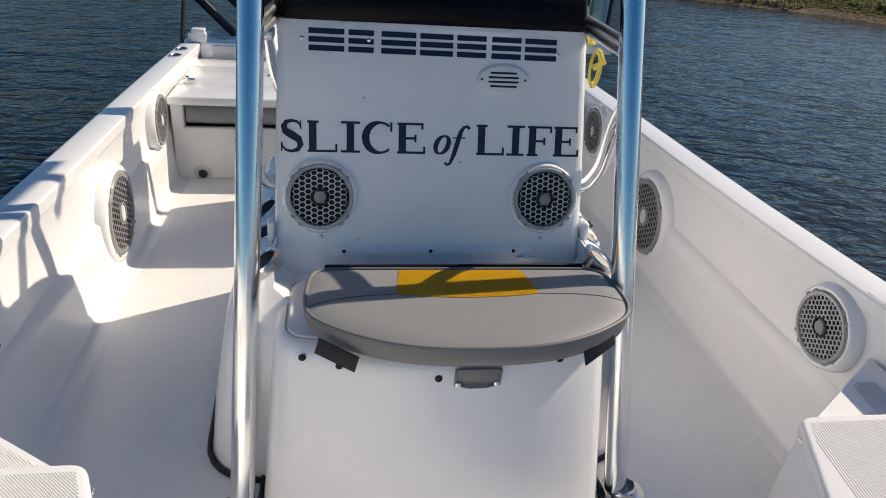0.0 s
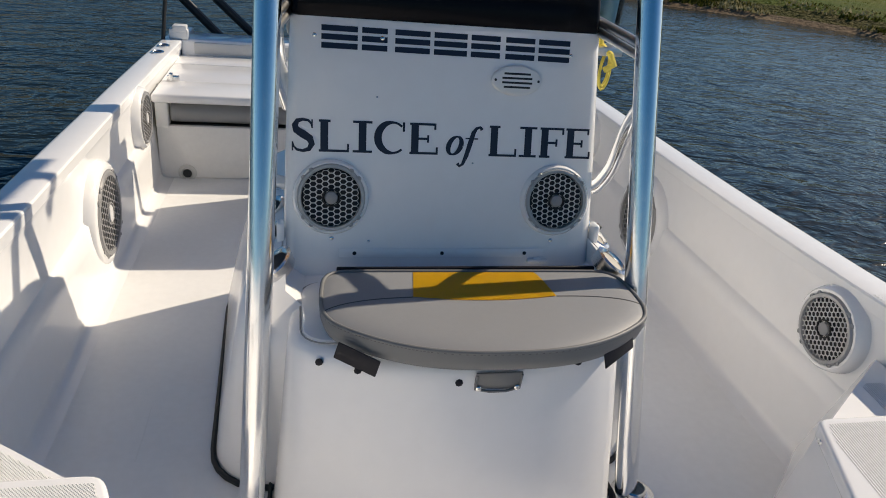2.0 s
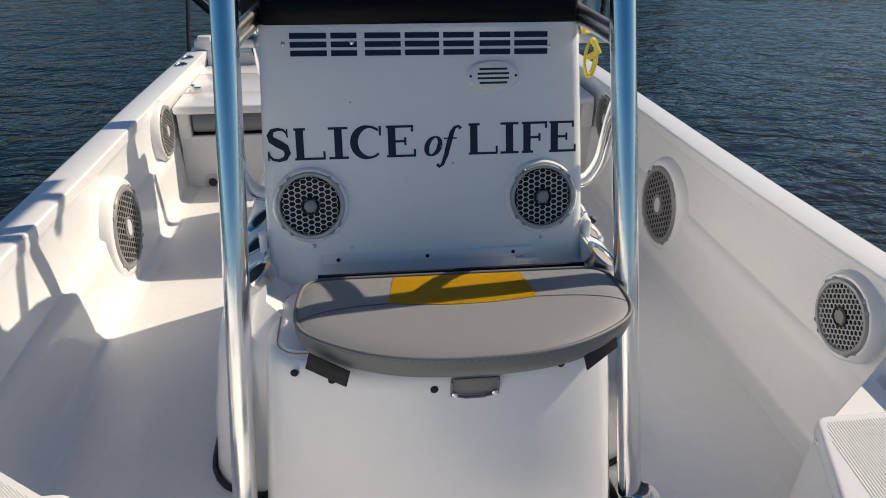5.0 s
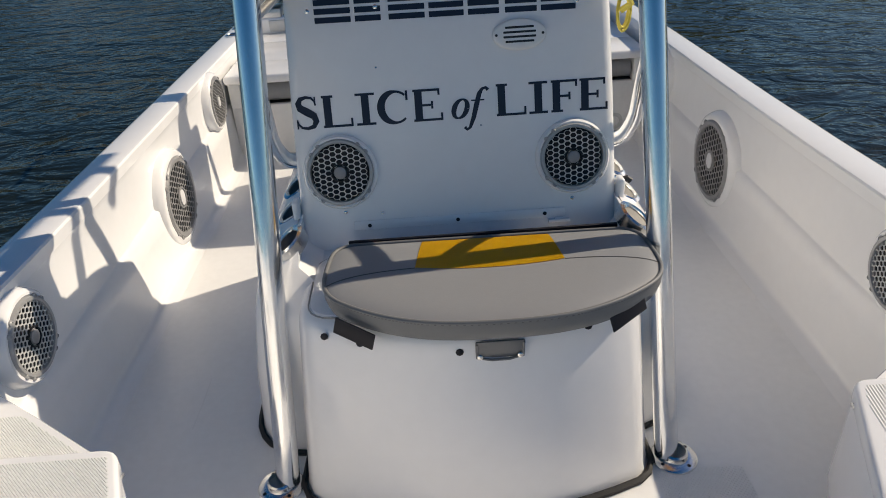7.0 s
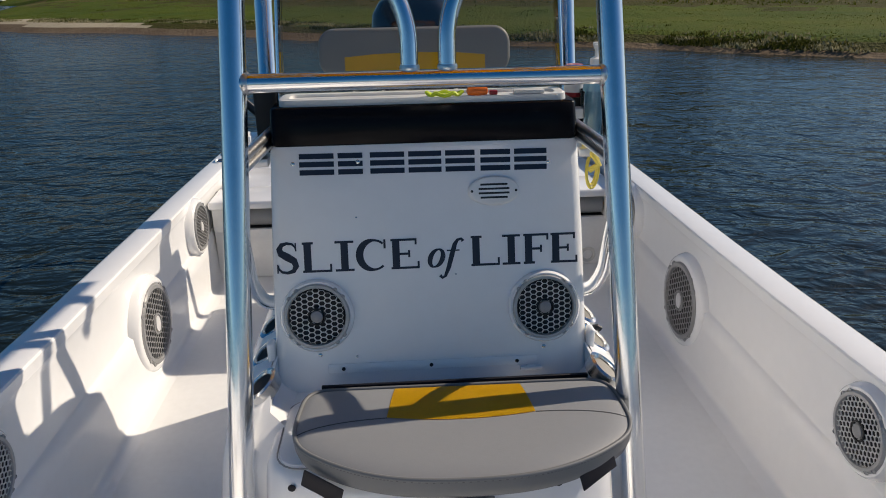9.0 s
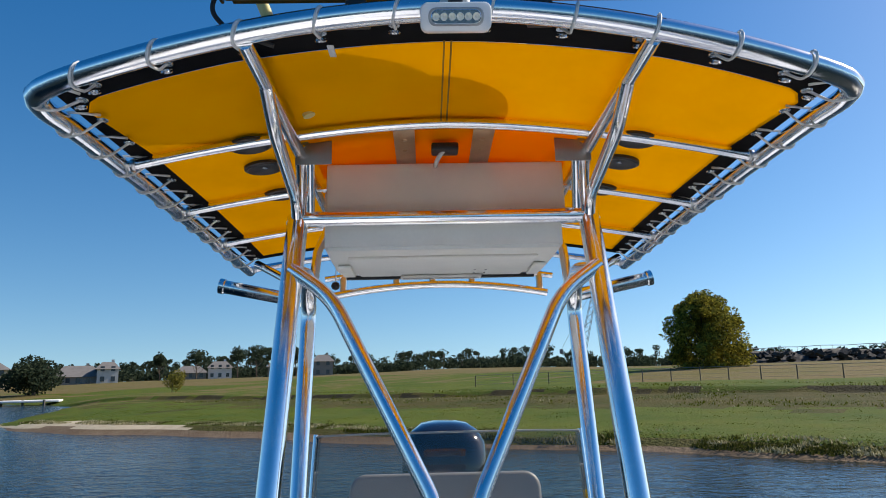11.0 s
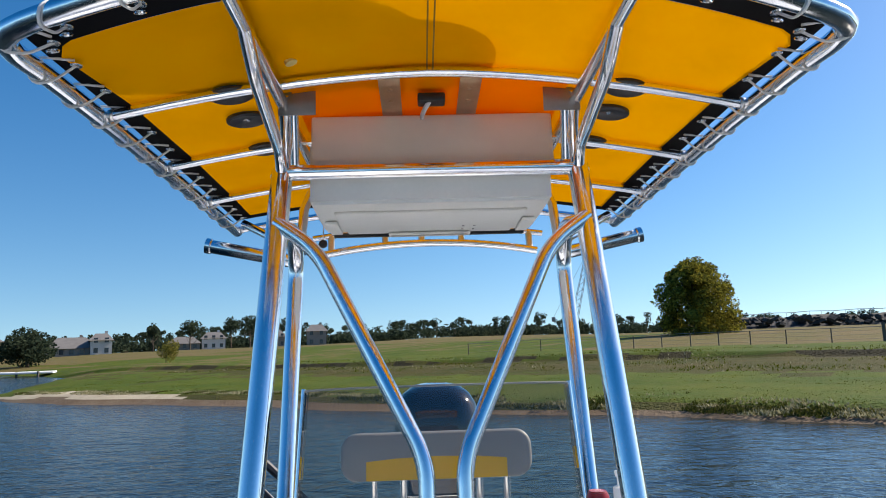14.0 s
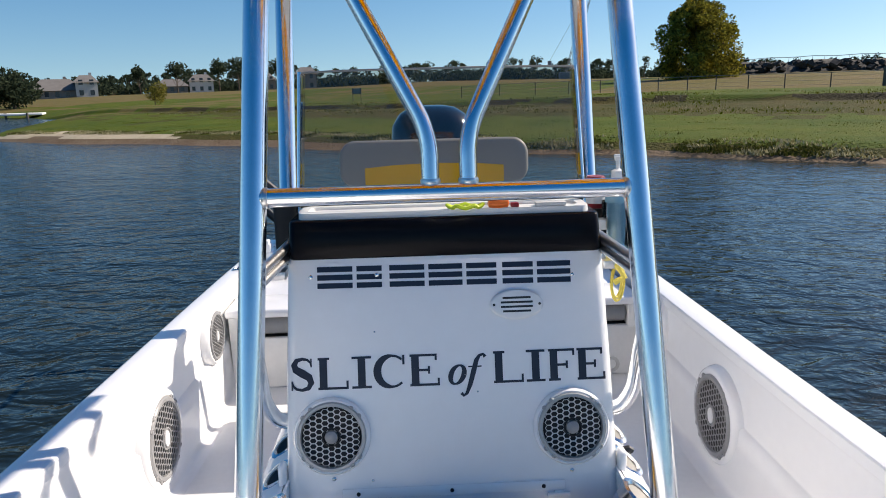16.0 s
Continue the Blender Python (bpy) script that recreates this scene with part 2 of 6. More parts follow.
def land_material(name, c1, c2, c3, scale=0.6, rough=0.9, bump=0.6, bscale=9.0):
    """Ground cover of three mixed tones at several scales with relief."""
    m = bpy.data.materials.new(name)
    m.use_nodes = True
    n, l = m.node_tree.nodes, m.node_tree.links
    b = n["Principled BSDF"]
    b.inputs["Roughness"].default_value = rough
    b.inputs["Specular IOR Level"].default_value = 0.15
    tc = n.new("ShaderNodeTexCoord")
    facs = []
    for s, lo, hi in ((scale, 0.4, 0.62), (scale * 9, 0.35, 0.7)):
        t = n.new("ShaderNodeTexNoise")
        t.inputs["Scale"].default_value, t.inputs["Detail"].default_value = s, 8
        t.inputs["Roughness"].default_value = 0.65
        l.new(tc.outputs["Object"], t.inputs["Vector"])
        r = n.new("ShaderNodeMapRange")
        r.inputs["From Min"].default_value, r.inputs["From Max"].default_value = lo, hi
        l.new(t.outputs["Fac"], r.inputs["Value"])
        facs.append(r)
    m1 = n.new("ShaderNodeMix")
    m1.data_type = "RGBA"
    m1.inputs["A"].default_value, m1.inputs["B"].default_value = (*c1, 1), (*c2, 1)
    l.new(facs[0].outputs["Result"], m1.inputs["Factor"])
    half = n.new("ShaderNodeMath")
    half.operation = "MULTIPLY"
    half.inputs[1].default_value = 0.55
    l.new(facs[1].outputs["Result"], half.inputs[0])
    m2 = n.new("ShaderNodeMix")
    m2.data_type = "RGBA"
    m2.inputs["B"].default_value = (*c3, 1)
    l.new(m1.outputs["Result"], m2.inputs["A"])
    l.new(half.outputs["Value"], m2.inputs["Factor"])
    l.new(m2.outputs["Result"], b.inputs["Base Color"])
    t = n.new("ShaderNodeTexNoise")
    t.inputs["Scale"].default_value, t.inputs["Detail"].default_value = bscale, 6
    l.new(tc.outputs["Object"], t.inputs["Vector"])
    bp = n.new("ShaderNodeBump")
    bp.inputs["Strength"].default_value, bp.inputs["Distance"].default_value = bump, 0.15
    l.new(t.outputs["Fac"], bp.inputs["Height"])
    l.new(bp.outputs["Normal"], b.inputs["Normal"])
    return m


LAWN = land_material("mown_grass", (0.042, 0.082, 0.003), (0.082, 0.108, 0.005), (0.100, 0.088, 0.012), 0.22, bump=0.8)
ROUGH_GRASS = land_material("rough_dry_grass", (0.055, 0.062, 0.007), (0.095, 0.074, 0.018), (0.045, 0.038, 0.009), 0.30, bump=1.0)
FIELD = land_material("tan_field_grass", (0.140, 0.100, 0.036), (0.095, 0.090, 0.016), (0.165, 0.118, 0.052), 0.10)
SAND = land_material("wet_brown_sand", (0.16, 0.105, 0.062), (0.21, 0.15, 0.095), (0.11, 0.075, 0.045), 0.9, bump=0.5)
ROCK = land_material("dark_rubble", (0.048, 0.044, 0.040), (0.085, 0.076, 0.068), (0.032, 0.030, 0.028), 0.4, bump=1.0, bscale=2.0)


def leaf_material(name, c1, c2):
    m = bpy.data.materials.new(name)
    m.use_nodes = True
    n, l = m.node_tree.nodes, m.node_tree.links
    n.remove(n["Principled BSDF"])
    geo = n.new("ShaderNodeNewGeometry")
    mx = n.new("ShaderNodeMix")
    mx.data_type = "RGBA"
    mx.inputs["A"].default_value, mx.inputs["B"].default_value = (*c1, 1), (*c2, 1)
    l.new(geo.outputs["Random Per Island"], mx.inputs["Factor"])
    d, t, s = n.new("ShaderNodeBsdfDiffuse"), n.new("ShaderNodeBsdfTranslucent"), n.new("ShaderNodeMixShader")
    s.inputs["Fac"].default_value = 0.3
    l.new(mx.outputs["Result"], d.inputs["Color"])
    l.new(mx.outputs["Result"], t.inputs["Color"])
    l.new(d.outputs["BSDF"], s.inputs[1])
    l.new(t.outputs["BSDF"], s.inputs[2])
    l.new(s.outputs["Shader"], n["Material Output"].inputs["Surface"])
    return m


LEAF_OAK = leaf_material("autumn_oak_leaves", (0.075, 0.072, 0.022), (0.40, 0.34, 0.045))
LEAF_SAPLING = leaf_material("yellow_sapling_leaves", (0.11, 0.11, 0.022), (0.25, 0.21, 0.05))
BANK = land_material("grey_brown_earth", (0.12, 0.105, 0.085), (0.17, 0.15, 0.12), (0.09, 0.085, 0.07), 0.08)
LEAF_LAWN = leaf_material("lawn_grass_blades", (0.055, 0.088, 0.003), (0.12, 0.125, 0.010))
SCARP = land_material("eroded_dark_bank", (0.026, 0.022, 0.008), (0.055, 0.045, 0.014), (0.018, 0.015, 0.008), 0.8, bump=1.0)
SAND_DRY = land_material("pale_dry_sand", (0.46, 0.38, 0.26), (0.36, 0.29, 0.19), (0.52, 0.45, 0.33), 0.7, bump=0.4)
LEAF_PINE = leaf_material("pine_needles", (0.026, 0.040, 0.026), (0.060, 0.076, 0.044))
LEAF_BUSH = leaf_material("shrub_leaves", (0.034, 0.046, 0.008), (0.085, 0.085, 0.020))
BLADES = leaf_material("shore_grass_blades", (0.15, 0.14, 0.045), (0.46, 0.41, 0.26))
BARK = material("bark", (0.09, 0.065, 0.045), 0.9, spread=0.2, scale=4, bump=0.8, bump_scale=20)
POST = material("weathered_fence_post", (0.10, 0.085, 0.07), 0.85, spread=0.2, scale=6)
WIRE = material("fence_wire", (0.22, 0.22, 0.21), 0.6)
WALL_PALE = material("pale_stucco", (0.52, 0.49, 0.45), 0.8, spread=0.06, scale=0.6)
WALL_BEIGE = material("beige_stucco", (0.50, 0.40, 0.27), 0.8, spread=0.06, scale=0.6)
WALL_TAN = material("tan_siding", (0.25, 0.215, 0.18), 0.8, spread=0.06, scale=0.6)
WALL_WHITE = material("white_siding", (0.70, 0.69, 0.66), 0.7, spread=0.05, scale=0.6)
ROOF = material("grey_shingle_roof", (0.155, 0.142, 0.130), 0.9, spread=0.12, scale=0.8)
PANE = material("dark_window_pane", (0.03, 0.035, 0.045), 0.08)
CRANE = material("grey_crane_steel", (0.16, 0.17, 0.18), 0.6, spread=0.1, scale=2)


# ---- geometry helpers ----
def thing(name, label, category, group="", kind="", at=(0, 0, 0)):
    ob = new(name)
    ob.empty_display_size = 0.1
    ob.matrix_basis = pose(*at)
    return tagged(ob, label, category, group, kind)


def part(name, bm, mat, parent=None, label="", smooth=40):
    me = bpy.data.meshes.new(name)
    if smooth:
        lim = math.cos(radians(smooth))
        bm.normal_update()
        for f in bm.faces:
            f.smooth = True
        for e in bm.edges:
            if len(e.link_faces) == 2 and e.link_faces[0].normal.dot(e.link_faces[1].normal) < lim:
                e.smooth = False
    bm.to_mesh(me)
    bm.free()
    for m in (mat if isinstance(mat, (list, tuple)) else [mat]):
        me.materials.append(m)
    ob = new(name, me)
    if parent is not None:
        ob.parent = parent
        up = parent
        off = Matrix.Identity(4)
        while up is not None:
            off = up.matrix_basis @ off
            up = up.parent
        ob.matrix_parent_inverse = off.inverted()
    if label:
        tagged(ob, label)
    return ob


def join(*bms):
    out = bmesh.new()
    for b in bms:
        me = bpy.data.meshes.new("joint")
        b.to_mesh(me)
        b.free()
        out.from_mesh(me)
        bpy.data.meshes.remove(me)
    return out


def moved(bm, m):
    bmesh.ops.transform(bm, matrix=m, verts=bm.verts)
    return bm


def box(x0, x1, y0, y1, z0, z1, bevel=0.0, seg=2):
    bm = bmesh.new()
    bmesh.ops.create_cube(bm, size=1)
    bmesh.ops.transform(bm, matrix=Matrix.Translation(((x0 + x1) / 2, (y0 + y1) / 2, (z0 + z1) / 2)) @ Matrix.Diagonal((x1 - x0, y1 - y0, z1 - z0, 1)), verts=bm.verts)
    if bevel:
        bmesh.ops.bevel(bm, geom=bm.edges[:], offset=bevel, segments=seg, affect="EDGES", profile=0.5)
    return bm


def fillet(pts, r, n=6):
    """A polyline with its corners rounded to radius about r."""
    pts = [Vector(p) for p in pts]
    out = [pts[0]]
    for a, b, c in zip(pts, pts[1:], pts[2:]):
        u, v = (a - b), (c - b)
        k = min(r, u.length * 0.48, v.length * 0.48)
        p, q = b + u.normalized() * k, b + v.normalized() * k
        for i in range(n + 1):
            s = i / n
            out.append(p * (1 - s) ** 2 + b * 2 * s * (1 - s) + q * s * s)
    out.append(pts[-1])
    return out


def tube(pts, r, sides=14, closed=False, flat=1.0):
    pts = [Vector(p) for p in pts]
    bm = bmesh.new()
    n = len(pts)
    tang = []
    for i in range(n):
        a = pts[(i - 1) % n] if closed or i else pts[i]
        b = pts[(i + 1) % n] if closed or i < n - 1 else pts[i]
        tang.append((b - a).normalized())
    ref = Vector((0, 0, 1)) if abs(tang[0].z) < 0.9 else Vector((1, 0, 0))
    nor = (ref - tang[0] * ref.dot(tang[0])).normalized()
    rings = []
    for i in range(n):
        nor = (nor - tang[i] * nor.dot(tang[i])).normalized()
        bi = tang[i].cross(nor)
        rings.append([bm.verts.new(pts[i] + (nor * math.cos(k * math.tau / sides) + bi * math.sin(k * math.tau / sides) * flat) * r) for k in range(sides)])
    for i in range(n if closed else n - 1):
        a, b = rings[i], rings[(i + 1) % n]
        for k in range(sides):
            bm.faces.new((a[k], a[(k + 1) % sides], b[(k + 1) % sides], b[k]))
    if not closed:
        bm.faces.new(rings[0][::-1])
        bm.faces.new(rings[-1])
    bmesh.ops.recalc_face_normals(bm, faces=bm.faces)
    return bm


def lathe(profile, sides=32):
    """Turned about z; profile: (radius, z) from the start to the end."""
    bm = bmesh.new()
    rings = []
    for r, z in profile:
        rings.append([bm.verts.new((0, 0, z))] if r < 1e-6 else [bm.verts.new((r * math.cos(k * math.tau / sides), r * math.sin(k * math.tau / sides), z)) for k in range(sides)])
    for a, b in zip(rings, rings[1:]):
        for k in range(sides):
            j = (k + 1) % sides
            if len(a) == 1 and len(b) == 1:
                continue
            if len(a) == 1:
                bm.faces.new((a[0], b[k], b[j]))
            elif len(b) == 1:
                bm.faces.new((a[k], b[0], a[j]))
            else:
                bm.faces.new((a[k], b[k], b[j], a[j]))
    bmesh.ops.recalc_face_normals(bm, faces=bm.faces)
    return bm


def prism(outline, z0, z1, bevel=0.0, seg=2):
    """An outline in x, y, raised from z0 to z1, with its rims rounded."""
    bm = bmesh.new()
    lo = [bm.verts.new((x, y, z0)) for x, y in outline]
    hi = [bm.verts.new((x, y, z1)) for x, y in outline]
    bm.faces.new(lo[::-1])
    bm.faces.new(hi)
    n = len(outline)
    for i in range(n):
        bm.faces.new((lo[i], lo[(i + 1) % n], hi[(i + 1) % n], hi[i]))
    bmesh.ops.recalc_face_normals(bm, faces=bm.faces)
    if bevel:
        rim = [e for e in bm.edges if abs(e.verts[0].co.z - e.verts[1].co.z) < 1e-6]
        bmesh.ops.bevel(bm, geom=rim, offset=bevel, segments=seg, affect="EDGES", profile=0.5)
    return bm


def loft(sections, caps=True, ring=False):
    """Sections of equally many points; ring: each section closes on itself."""
    bm = bmesh.new()
    rows = [[bm.verts.new(p) for p in s] for s in sections]
    m = len(rows[0])
    for a, b in zip(rows, rows[1:]):
        for k in range(m if ring else m - 1):
            j = (k + 1) % m
            bm.faces.new((a[k], a[j], b[j], b[k]))
    if caps and ring:
        bm.faces.new(rows[0][::-1])
        bm.faces.new(rows[-1])
    bmesh.ops.recalc_face_normals(bm, faces=bm.faces)
    return bm


def lerp(x, table):
    for (a, u), (b, v) in zip(table, table[1:]):
        if x <= b:
            s = max(0.0, min(1.0, (x - a) / (b - a)))
            return u + (v - u) * s
    return table[-1][1]


def rounded(x0, x1, y0, y1, r, n=5):
    out = []
    for cx, cy, a0 in ((x1 - r, y1 - r, 0), (x0 + r, y1 - r, 90), (x0 + r, y0 + r, 180), (x1 - r, y0 + r, 270)):
        for i in range(n + 1):
            a = radians(a0 + 90 * i / n)
            out.append((cx + r * math.cos(a), cy + r * math.sin(a)))
    return out


def screw(at, normal, r=0.005):
    m = Vector(normal).to_track_quat("Z", "Y").to_matrix().to_4x4()
    return moved(lathe([(r, 0), (r, 0.0012), (r * 0.7, 0.0026), (0.0, 0.003)], 8), Matrix.Translation(at) @ m)


# ---- hull ----
HALF = [(-2.6, 0.02), (-2.3, 0.34), (-1.8, 0.66), (-1.0, 0.97), (0.0, 1.17), (1.0, 1.25), (2.0, 1.270), (3.2, 1.274), (4.8, 1.264), (6.15, 1.235)]
SHEER = [(-2.6, 0.86), (0.0, 0.70), (2.3, 0.590), (3.0, 0.569), (3.6, 0.561), (4.5, 0.556), (6.15, 0.545)]
LIP = 0.112


def half(y):
    return lerp(y, HALF)


def mid(y):
    """The centre line's drift: the hull lies a little askew to the console."""
    return 0.005 * max(0.0, min(2.4, y - 3.4))


def rail(y):
    return lerp(y, SHEER)


stations = [-2.6, -2.45, -2.3, -2.05, -1.8, -1.4, -1.0, -0.5, 0.0, 0.5, 1.0, 1.5, 2.0, 2.5, 3.0, 3.5, 4.0, 4.5, 5.0, 5.5, 5.9, 6.15]
boat_hull = thing("boat_hull", "white gelcoat bay boat hull floating on the lake", "boat hull")
secs = []
for y in stations:
    w, z = half(y), rail(y)
    line = [(-w, z - 0.03), (-w * 0.985, z - 0.12), (-w * 0.93, 0.05), (-w * 0.88, -0.32), (-w * 0.45, -0.5), (0, -0.6 + 0.35 * max(0, -y - 0.5) / 2.1)]
    secs.append([(mid(y) + x, y, h) for x, h in line + [(-x, h) for x, h in line[-2::-1]]])
shell = loft(secs, caps=False)
shell.faces.new([v for v in shell.verts if abs(v.co.y - 6.15) < 1e-5])
part("hull_shell", shell, GEL, boat_hull)
for side in (-1, 1):
    secs = []
    for y in stations:
        w, z = half(y), rail(y)
        i = max(w - LIP, 0.01)
        secs.append([(mid(y) + px, y, pz) for px, _, pz in [(side * w * 1.0, y, z - 0.05), (side * (w + 0.012), y, z - 0.04), (side * (w + 0.012), y, z - 0.008), (side * (w + 0.005), y, z), (side * (w - 0.006), y, z + 0.003),
                     (side * (i + 0.014), y, z + 0.003), (side * (i + 0.004), y, z), (side * i, y, z - 0.007), (side * (i + 0.004), y, z - 0.045)]])
    part("gunwale_cap", loft(secs, caps=False), GEL, boat_hull, smooth=35)
    secs = []
    for y in stations:
        if y < 0.4 or y > 5.9:
            continue
        i, z = half(y) - LIP, rail(y)
        secs.append([(mid(y) + px, y, pz) for px, _, pz in [(side * (i + 0.004), y, z - 0.045), (side * (i + 0.012), y, z - 0.07), (side * (i + 0.014), y, 0.292), (side * (i + 0.010), y, 0.284), (side * (i - 0.004), y, 0.276), (side * (i - 0.010), y, 0.20),
                     (side * (i - 0.020), y, 0.030), (side * (i - 0.026), y, 0.012), (side * (i - 0.040), y, 0.004), (side * (i - 0.060), y, 0.0012), (side * (i - 0.110), y, -0.003)]])
    part("inner_wall", loft(secs, caps=False), GEL, boat_hull, smooth=60)
    # moulded diamond pads on the gunwale
    for y0, y1 in ((0.9, 1.6), (1.7, 2.33)):
        pad = bmesh.new()
        ny = int((y1 - y0) / 0.012)
        for a in range(ny):
            for b in range(7):
                yy = y0 + (a + 0.5) * (y1 - y0) / ny
                xx = mid(yy) + side * (half(yy) - 0.100 + b * 0.011)
                zz = rail(yy) + 0.0045
                q = [pad.verts.new((xx + dx, yy + dy, zz + dz)) for dx, dy, dz in ((-0.0045, 0, 0), (0, -0.005, 0), (0.0045, 0, 0), (0, 0.005, 0), (0, 0, 0.0016))]
                for k in range(4):
                    pad.faces.new((q[k], q[(k + 1) % 4], q[4]))
        bmesh.ops.recalc_face_normals(pad, faces=pad.faces)
        tagged(part("nonskid_pad", pad, NONSKID, boat_hull, smooth=0), kind="stuff")
secs = []
for y in [s for s in stations if 0.4 < s < 5.1]:
    i, c = half(y) - LIP - 0.085, mid(y)
    secs.append([(c - i, y, -0.04), (c + i, y, -0.04), (c + i, y, 0.0), (c, y, 0.0), (c - i, y, 0.0)])
part("deck", loft(secs, ring=True), GEL_DECK, boat_hull)
part("pale_streak", prism([(-0.842, 2.482), (-0.838, 2.482), (-0.834, 2.60), (-0.836, 2.715), (-0.838, 2.715), (-0.839, 2.60)], 0.0, 0.0006), WHITE_PL, boat_hull, "faint white streak on the deck")
# sheer strip under the rail
for side in (-1, 1):
    part("rub_rail", tube([(mid(y) + side * (half(y) + 0.012), y, rail(y) - 0.055) for y in stations], 0.018, 8), WHITE_PL, boat_hull)


# ---- forward casting deck with hatch boxes ----
def lid_edge(y):
    """The slanting inboard edge of the hatch panel's relief."""
    return 0.777 - (1.96 - y) * 0.39


def ribs_on(x1, y0, y1, z, edge, pitch=0.0065):
    """Fine moulded ribs of a non-skid panel, running slightly askew, cut off along its inboard edge."""
    bm = bmesh.new()
    lean = 0.12
    k = 0
    while True:
        xb = x1 + lean * (y1 - y0) - k * pitch
        k += 1
        ys = [y0 + j * (y1 - y0) / 80 for j in range(81)]
        ok = [y for y in ys if edge(y) < xb - lean * (y1 - y) < x1]
        if xb < edge(y1) - 0.02:
            break
        if len(ok) < 3:
            continue
        ya, yb = ok[0], ok[-1]
        pa, pb = xb - lean * (y1 - ya), xb - lean * (y1 - yb)
        h = pitch * 0.42
        v = [bm.verts.new(p) for p in ((pa - h, ya, z), (pa + h, ya, z), (pa, ya, z + 0.0011), (pb - h, yb, z), (pb + h, yb, z), (pb, yb, z + 0.0011))]
        bm.faces.new((v[0], v[2], v[5], v[3]))
        bm.faces.new((v[2], v[1], v[4], v[5]))
    bmesh.ops.recalc_face_normals(bm, faces=bm.faces)
    return bm


def diamonds_on(x1, y0, y1, z, edge, pitch=0.0065):
    """Small moulded pyramids of a non-skid panel."""
    bm = bmesh.new()
    y, row = y0, 0
    while y < y1:
        x = x1 - (row % 2) * pitch / 2
        while x > edge(y):
            q = [bm.verts.new((x + dx, y + dy, z + dz)) for dx, dy, dz in ((-pitch * 0.46, 0, 0), (0, -pitch * 0.46, 0), (pitch * 0.46, 0, 0), (0, pitch * 0.46, 0), (0, 0, 0.0015))]
            for k in range(4):
                bm.faces.new((q[k], q[(k + 1) % 4], q[4]))
            x -= pitch
        y += pitch / 2
        row += 1
    bmesh.ops.recalc_face_normals(bm, faces=bm.faces)
    return bm


tagged(part("nonskid_pad", diamonds_on(0.70, 1.93, 2.19, 0.0008, lambda y: 0.47, 0.011), GEL_DECK, boat_hull, "moulded non-skid patch on the deck", smooth=0), kind="stuff")
for side in (-1, 1):
    cabinet = thing("deck_box", "white moulded casting deck box with non-skid hatch lid", "deck box", "forward deck boxes")
    reach = 1.145 if side > 0 else 1.155
    body = [(0.36, 0.4), (1.08, 0.4), (1.128, 1.2), (reach, 2.225), (0.985, 2.108), (0.815, 1.985), (0.762, 1.948), (0.372, 0.95)]
    foot = [(0.39, 0.4), (1.08, 0.4), (1.128, 1.2), (reach, 2.36), (1.00, 2.22), (0.90, 2.13), (0.865, 2.06), (0.40, 0.95)]
    part("body", loft([[(side * x, y, -0.012) for x, y in foot], [(side * x, y, 0.424) for x, y in body], [(side * (x + 0.004), y - 0.004, 0.434) for x, y in body]], ring=True), GEL, cabinet)
    lid_o = fillet([(1.10, 1.3, 0), (1.10, 0.5, 0), (0.36, 0.5, 0), (0.363, 0.95, 0), (0.757, 1.96, 0), (1.10, 1.96, 0), (1.10, 1.3, 0)], 0.03, 4)[:-1]
    lid = part("lid", prism([(side * v.x, v.y) for v in lid_o], 0.430, 0.472, 0.010, 3), GEL, cabinet)
    relief = ribs_on if side > 0 else diamonds_on
    flip = Matrix.Diagonal((side, 1, 1, 1))
    ribs = part("ribbed_panel", moved(relief(1.075, 1.2, 1.936, 0.4722, lid_edge), flip), NONSKID, lid, "fine non-skid relief", smooth=0)
    tagged(ribs, kind="stuff")
    tagged(part("ledge_ribs", moved(relief(1.085, 1.972, 2.12, 0.4342, lambda y: 0.845 + (y - 1.985) * 1.4), flip), NONSKID, cabinet, smooth=0), kind="stuff")
    part("lid_catch", moved(screw((0, 0, 0), (-side, 0, 0), 0.007), Matrix.Translation((side * 0.732, 1.905, 0.450))), STEEL, cabinet)
    cabinet.matrix_basis = pose(0.010, 0.012 * side, 0.009 * side)
bow_deck = [(-1.09, 0.42), (-1.03, 0.0), (-0.84, -1.0), (-0.53, -1.8), (-0.29, -2.25), (-0.05, -2.50), (0.05, -2.50), (0.29, -2.25), (0.53, -1.8), (0.84, -1.0), (1.03, 0.0), (1.09, 0.42)]
tagged(part("casting_deck", prism(bow_deck, 0.43, 0.46, 0.008), CAST_DECK), "plain light grey raised bow casting deck", "deck")

part("deck_riser", box(-0.46, 0.46, 0.40, 0.52, -0.04, 0.428, 0.004), GEL, boat_hull)

# ---- aft bench and transom ----
M = 0.01
bench = thing("aft_bench", "white aft bench with grey bolster tucked under its lid", "bench")
part("front_panel", join(box(-1.140, 1.145, 4.675, 4.71, 0.0, 0.292, 0.008), box(-1.140, -1.075, 4.668, 4.74, 0.28, 0.43, 0.01), box(1.075, 1.145, 4.668, 4.74, 0.28, 0.43, 0.01)), CAST_DECK, bench)
part("recess_back", box(-1.08, 1.08, 4.84, 4.86, 0.27, 0.43), GEL_GREY, bench)
part("recess_sill", box(-1.08, 1.08, 4.70, 4.86, 0.275, 0.294), BLACK_PL, bench)
roll = [(4.735 + 0.052 * math.cos(a), 0.352 + 0.052 * math.sin(a)) for a in [k * math.tau / 16 for k in range(16)]]
part("bolster", loft([[(x, y, z) for y, z in roll] for x in (-1.065, -1.06, 1.06, 1.065)], ring=True), VINYL, bench, "rolled grey vinyl bolster")
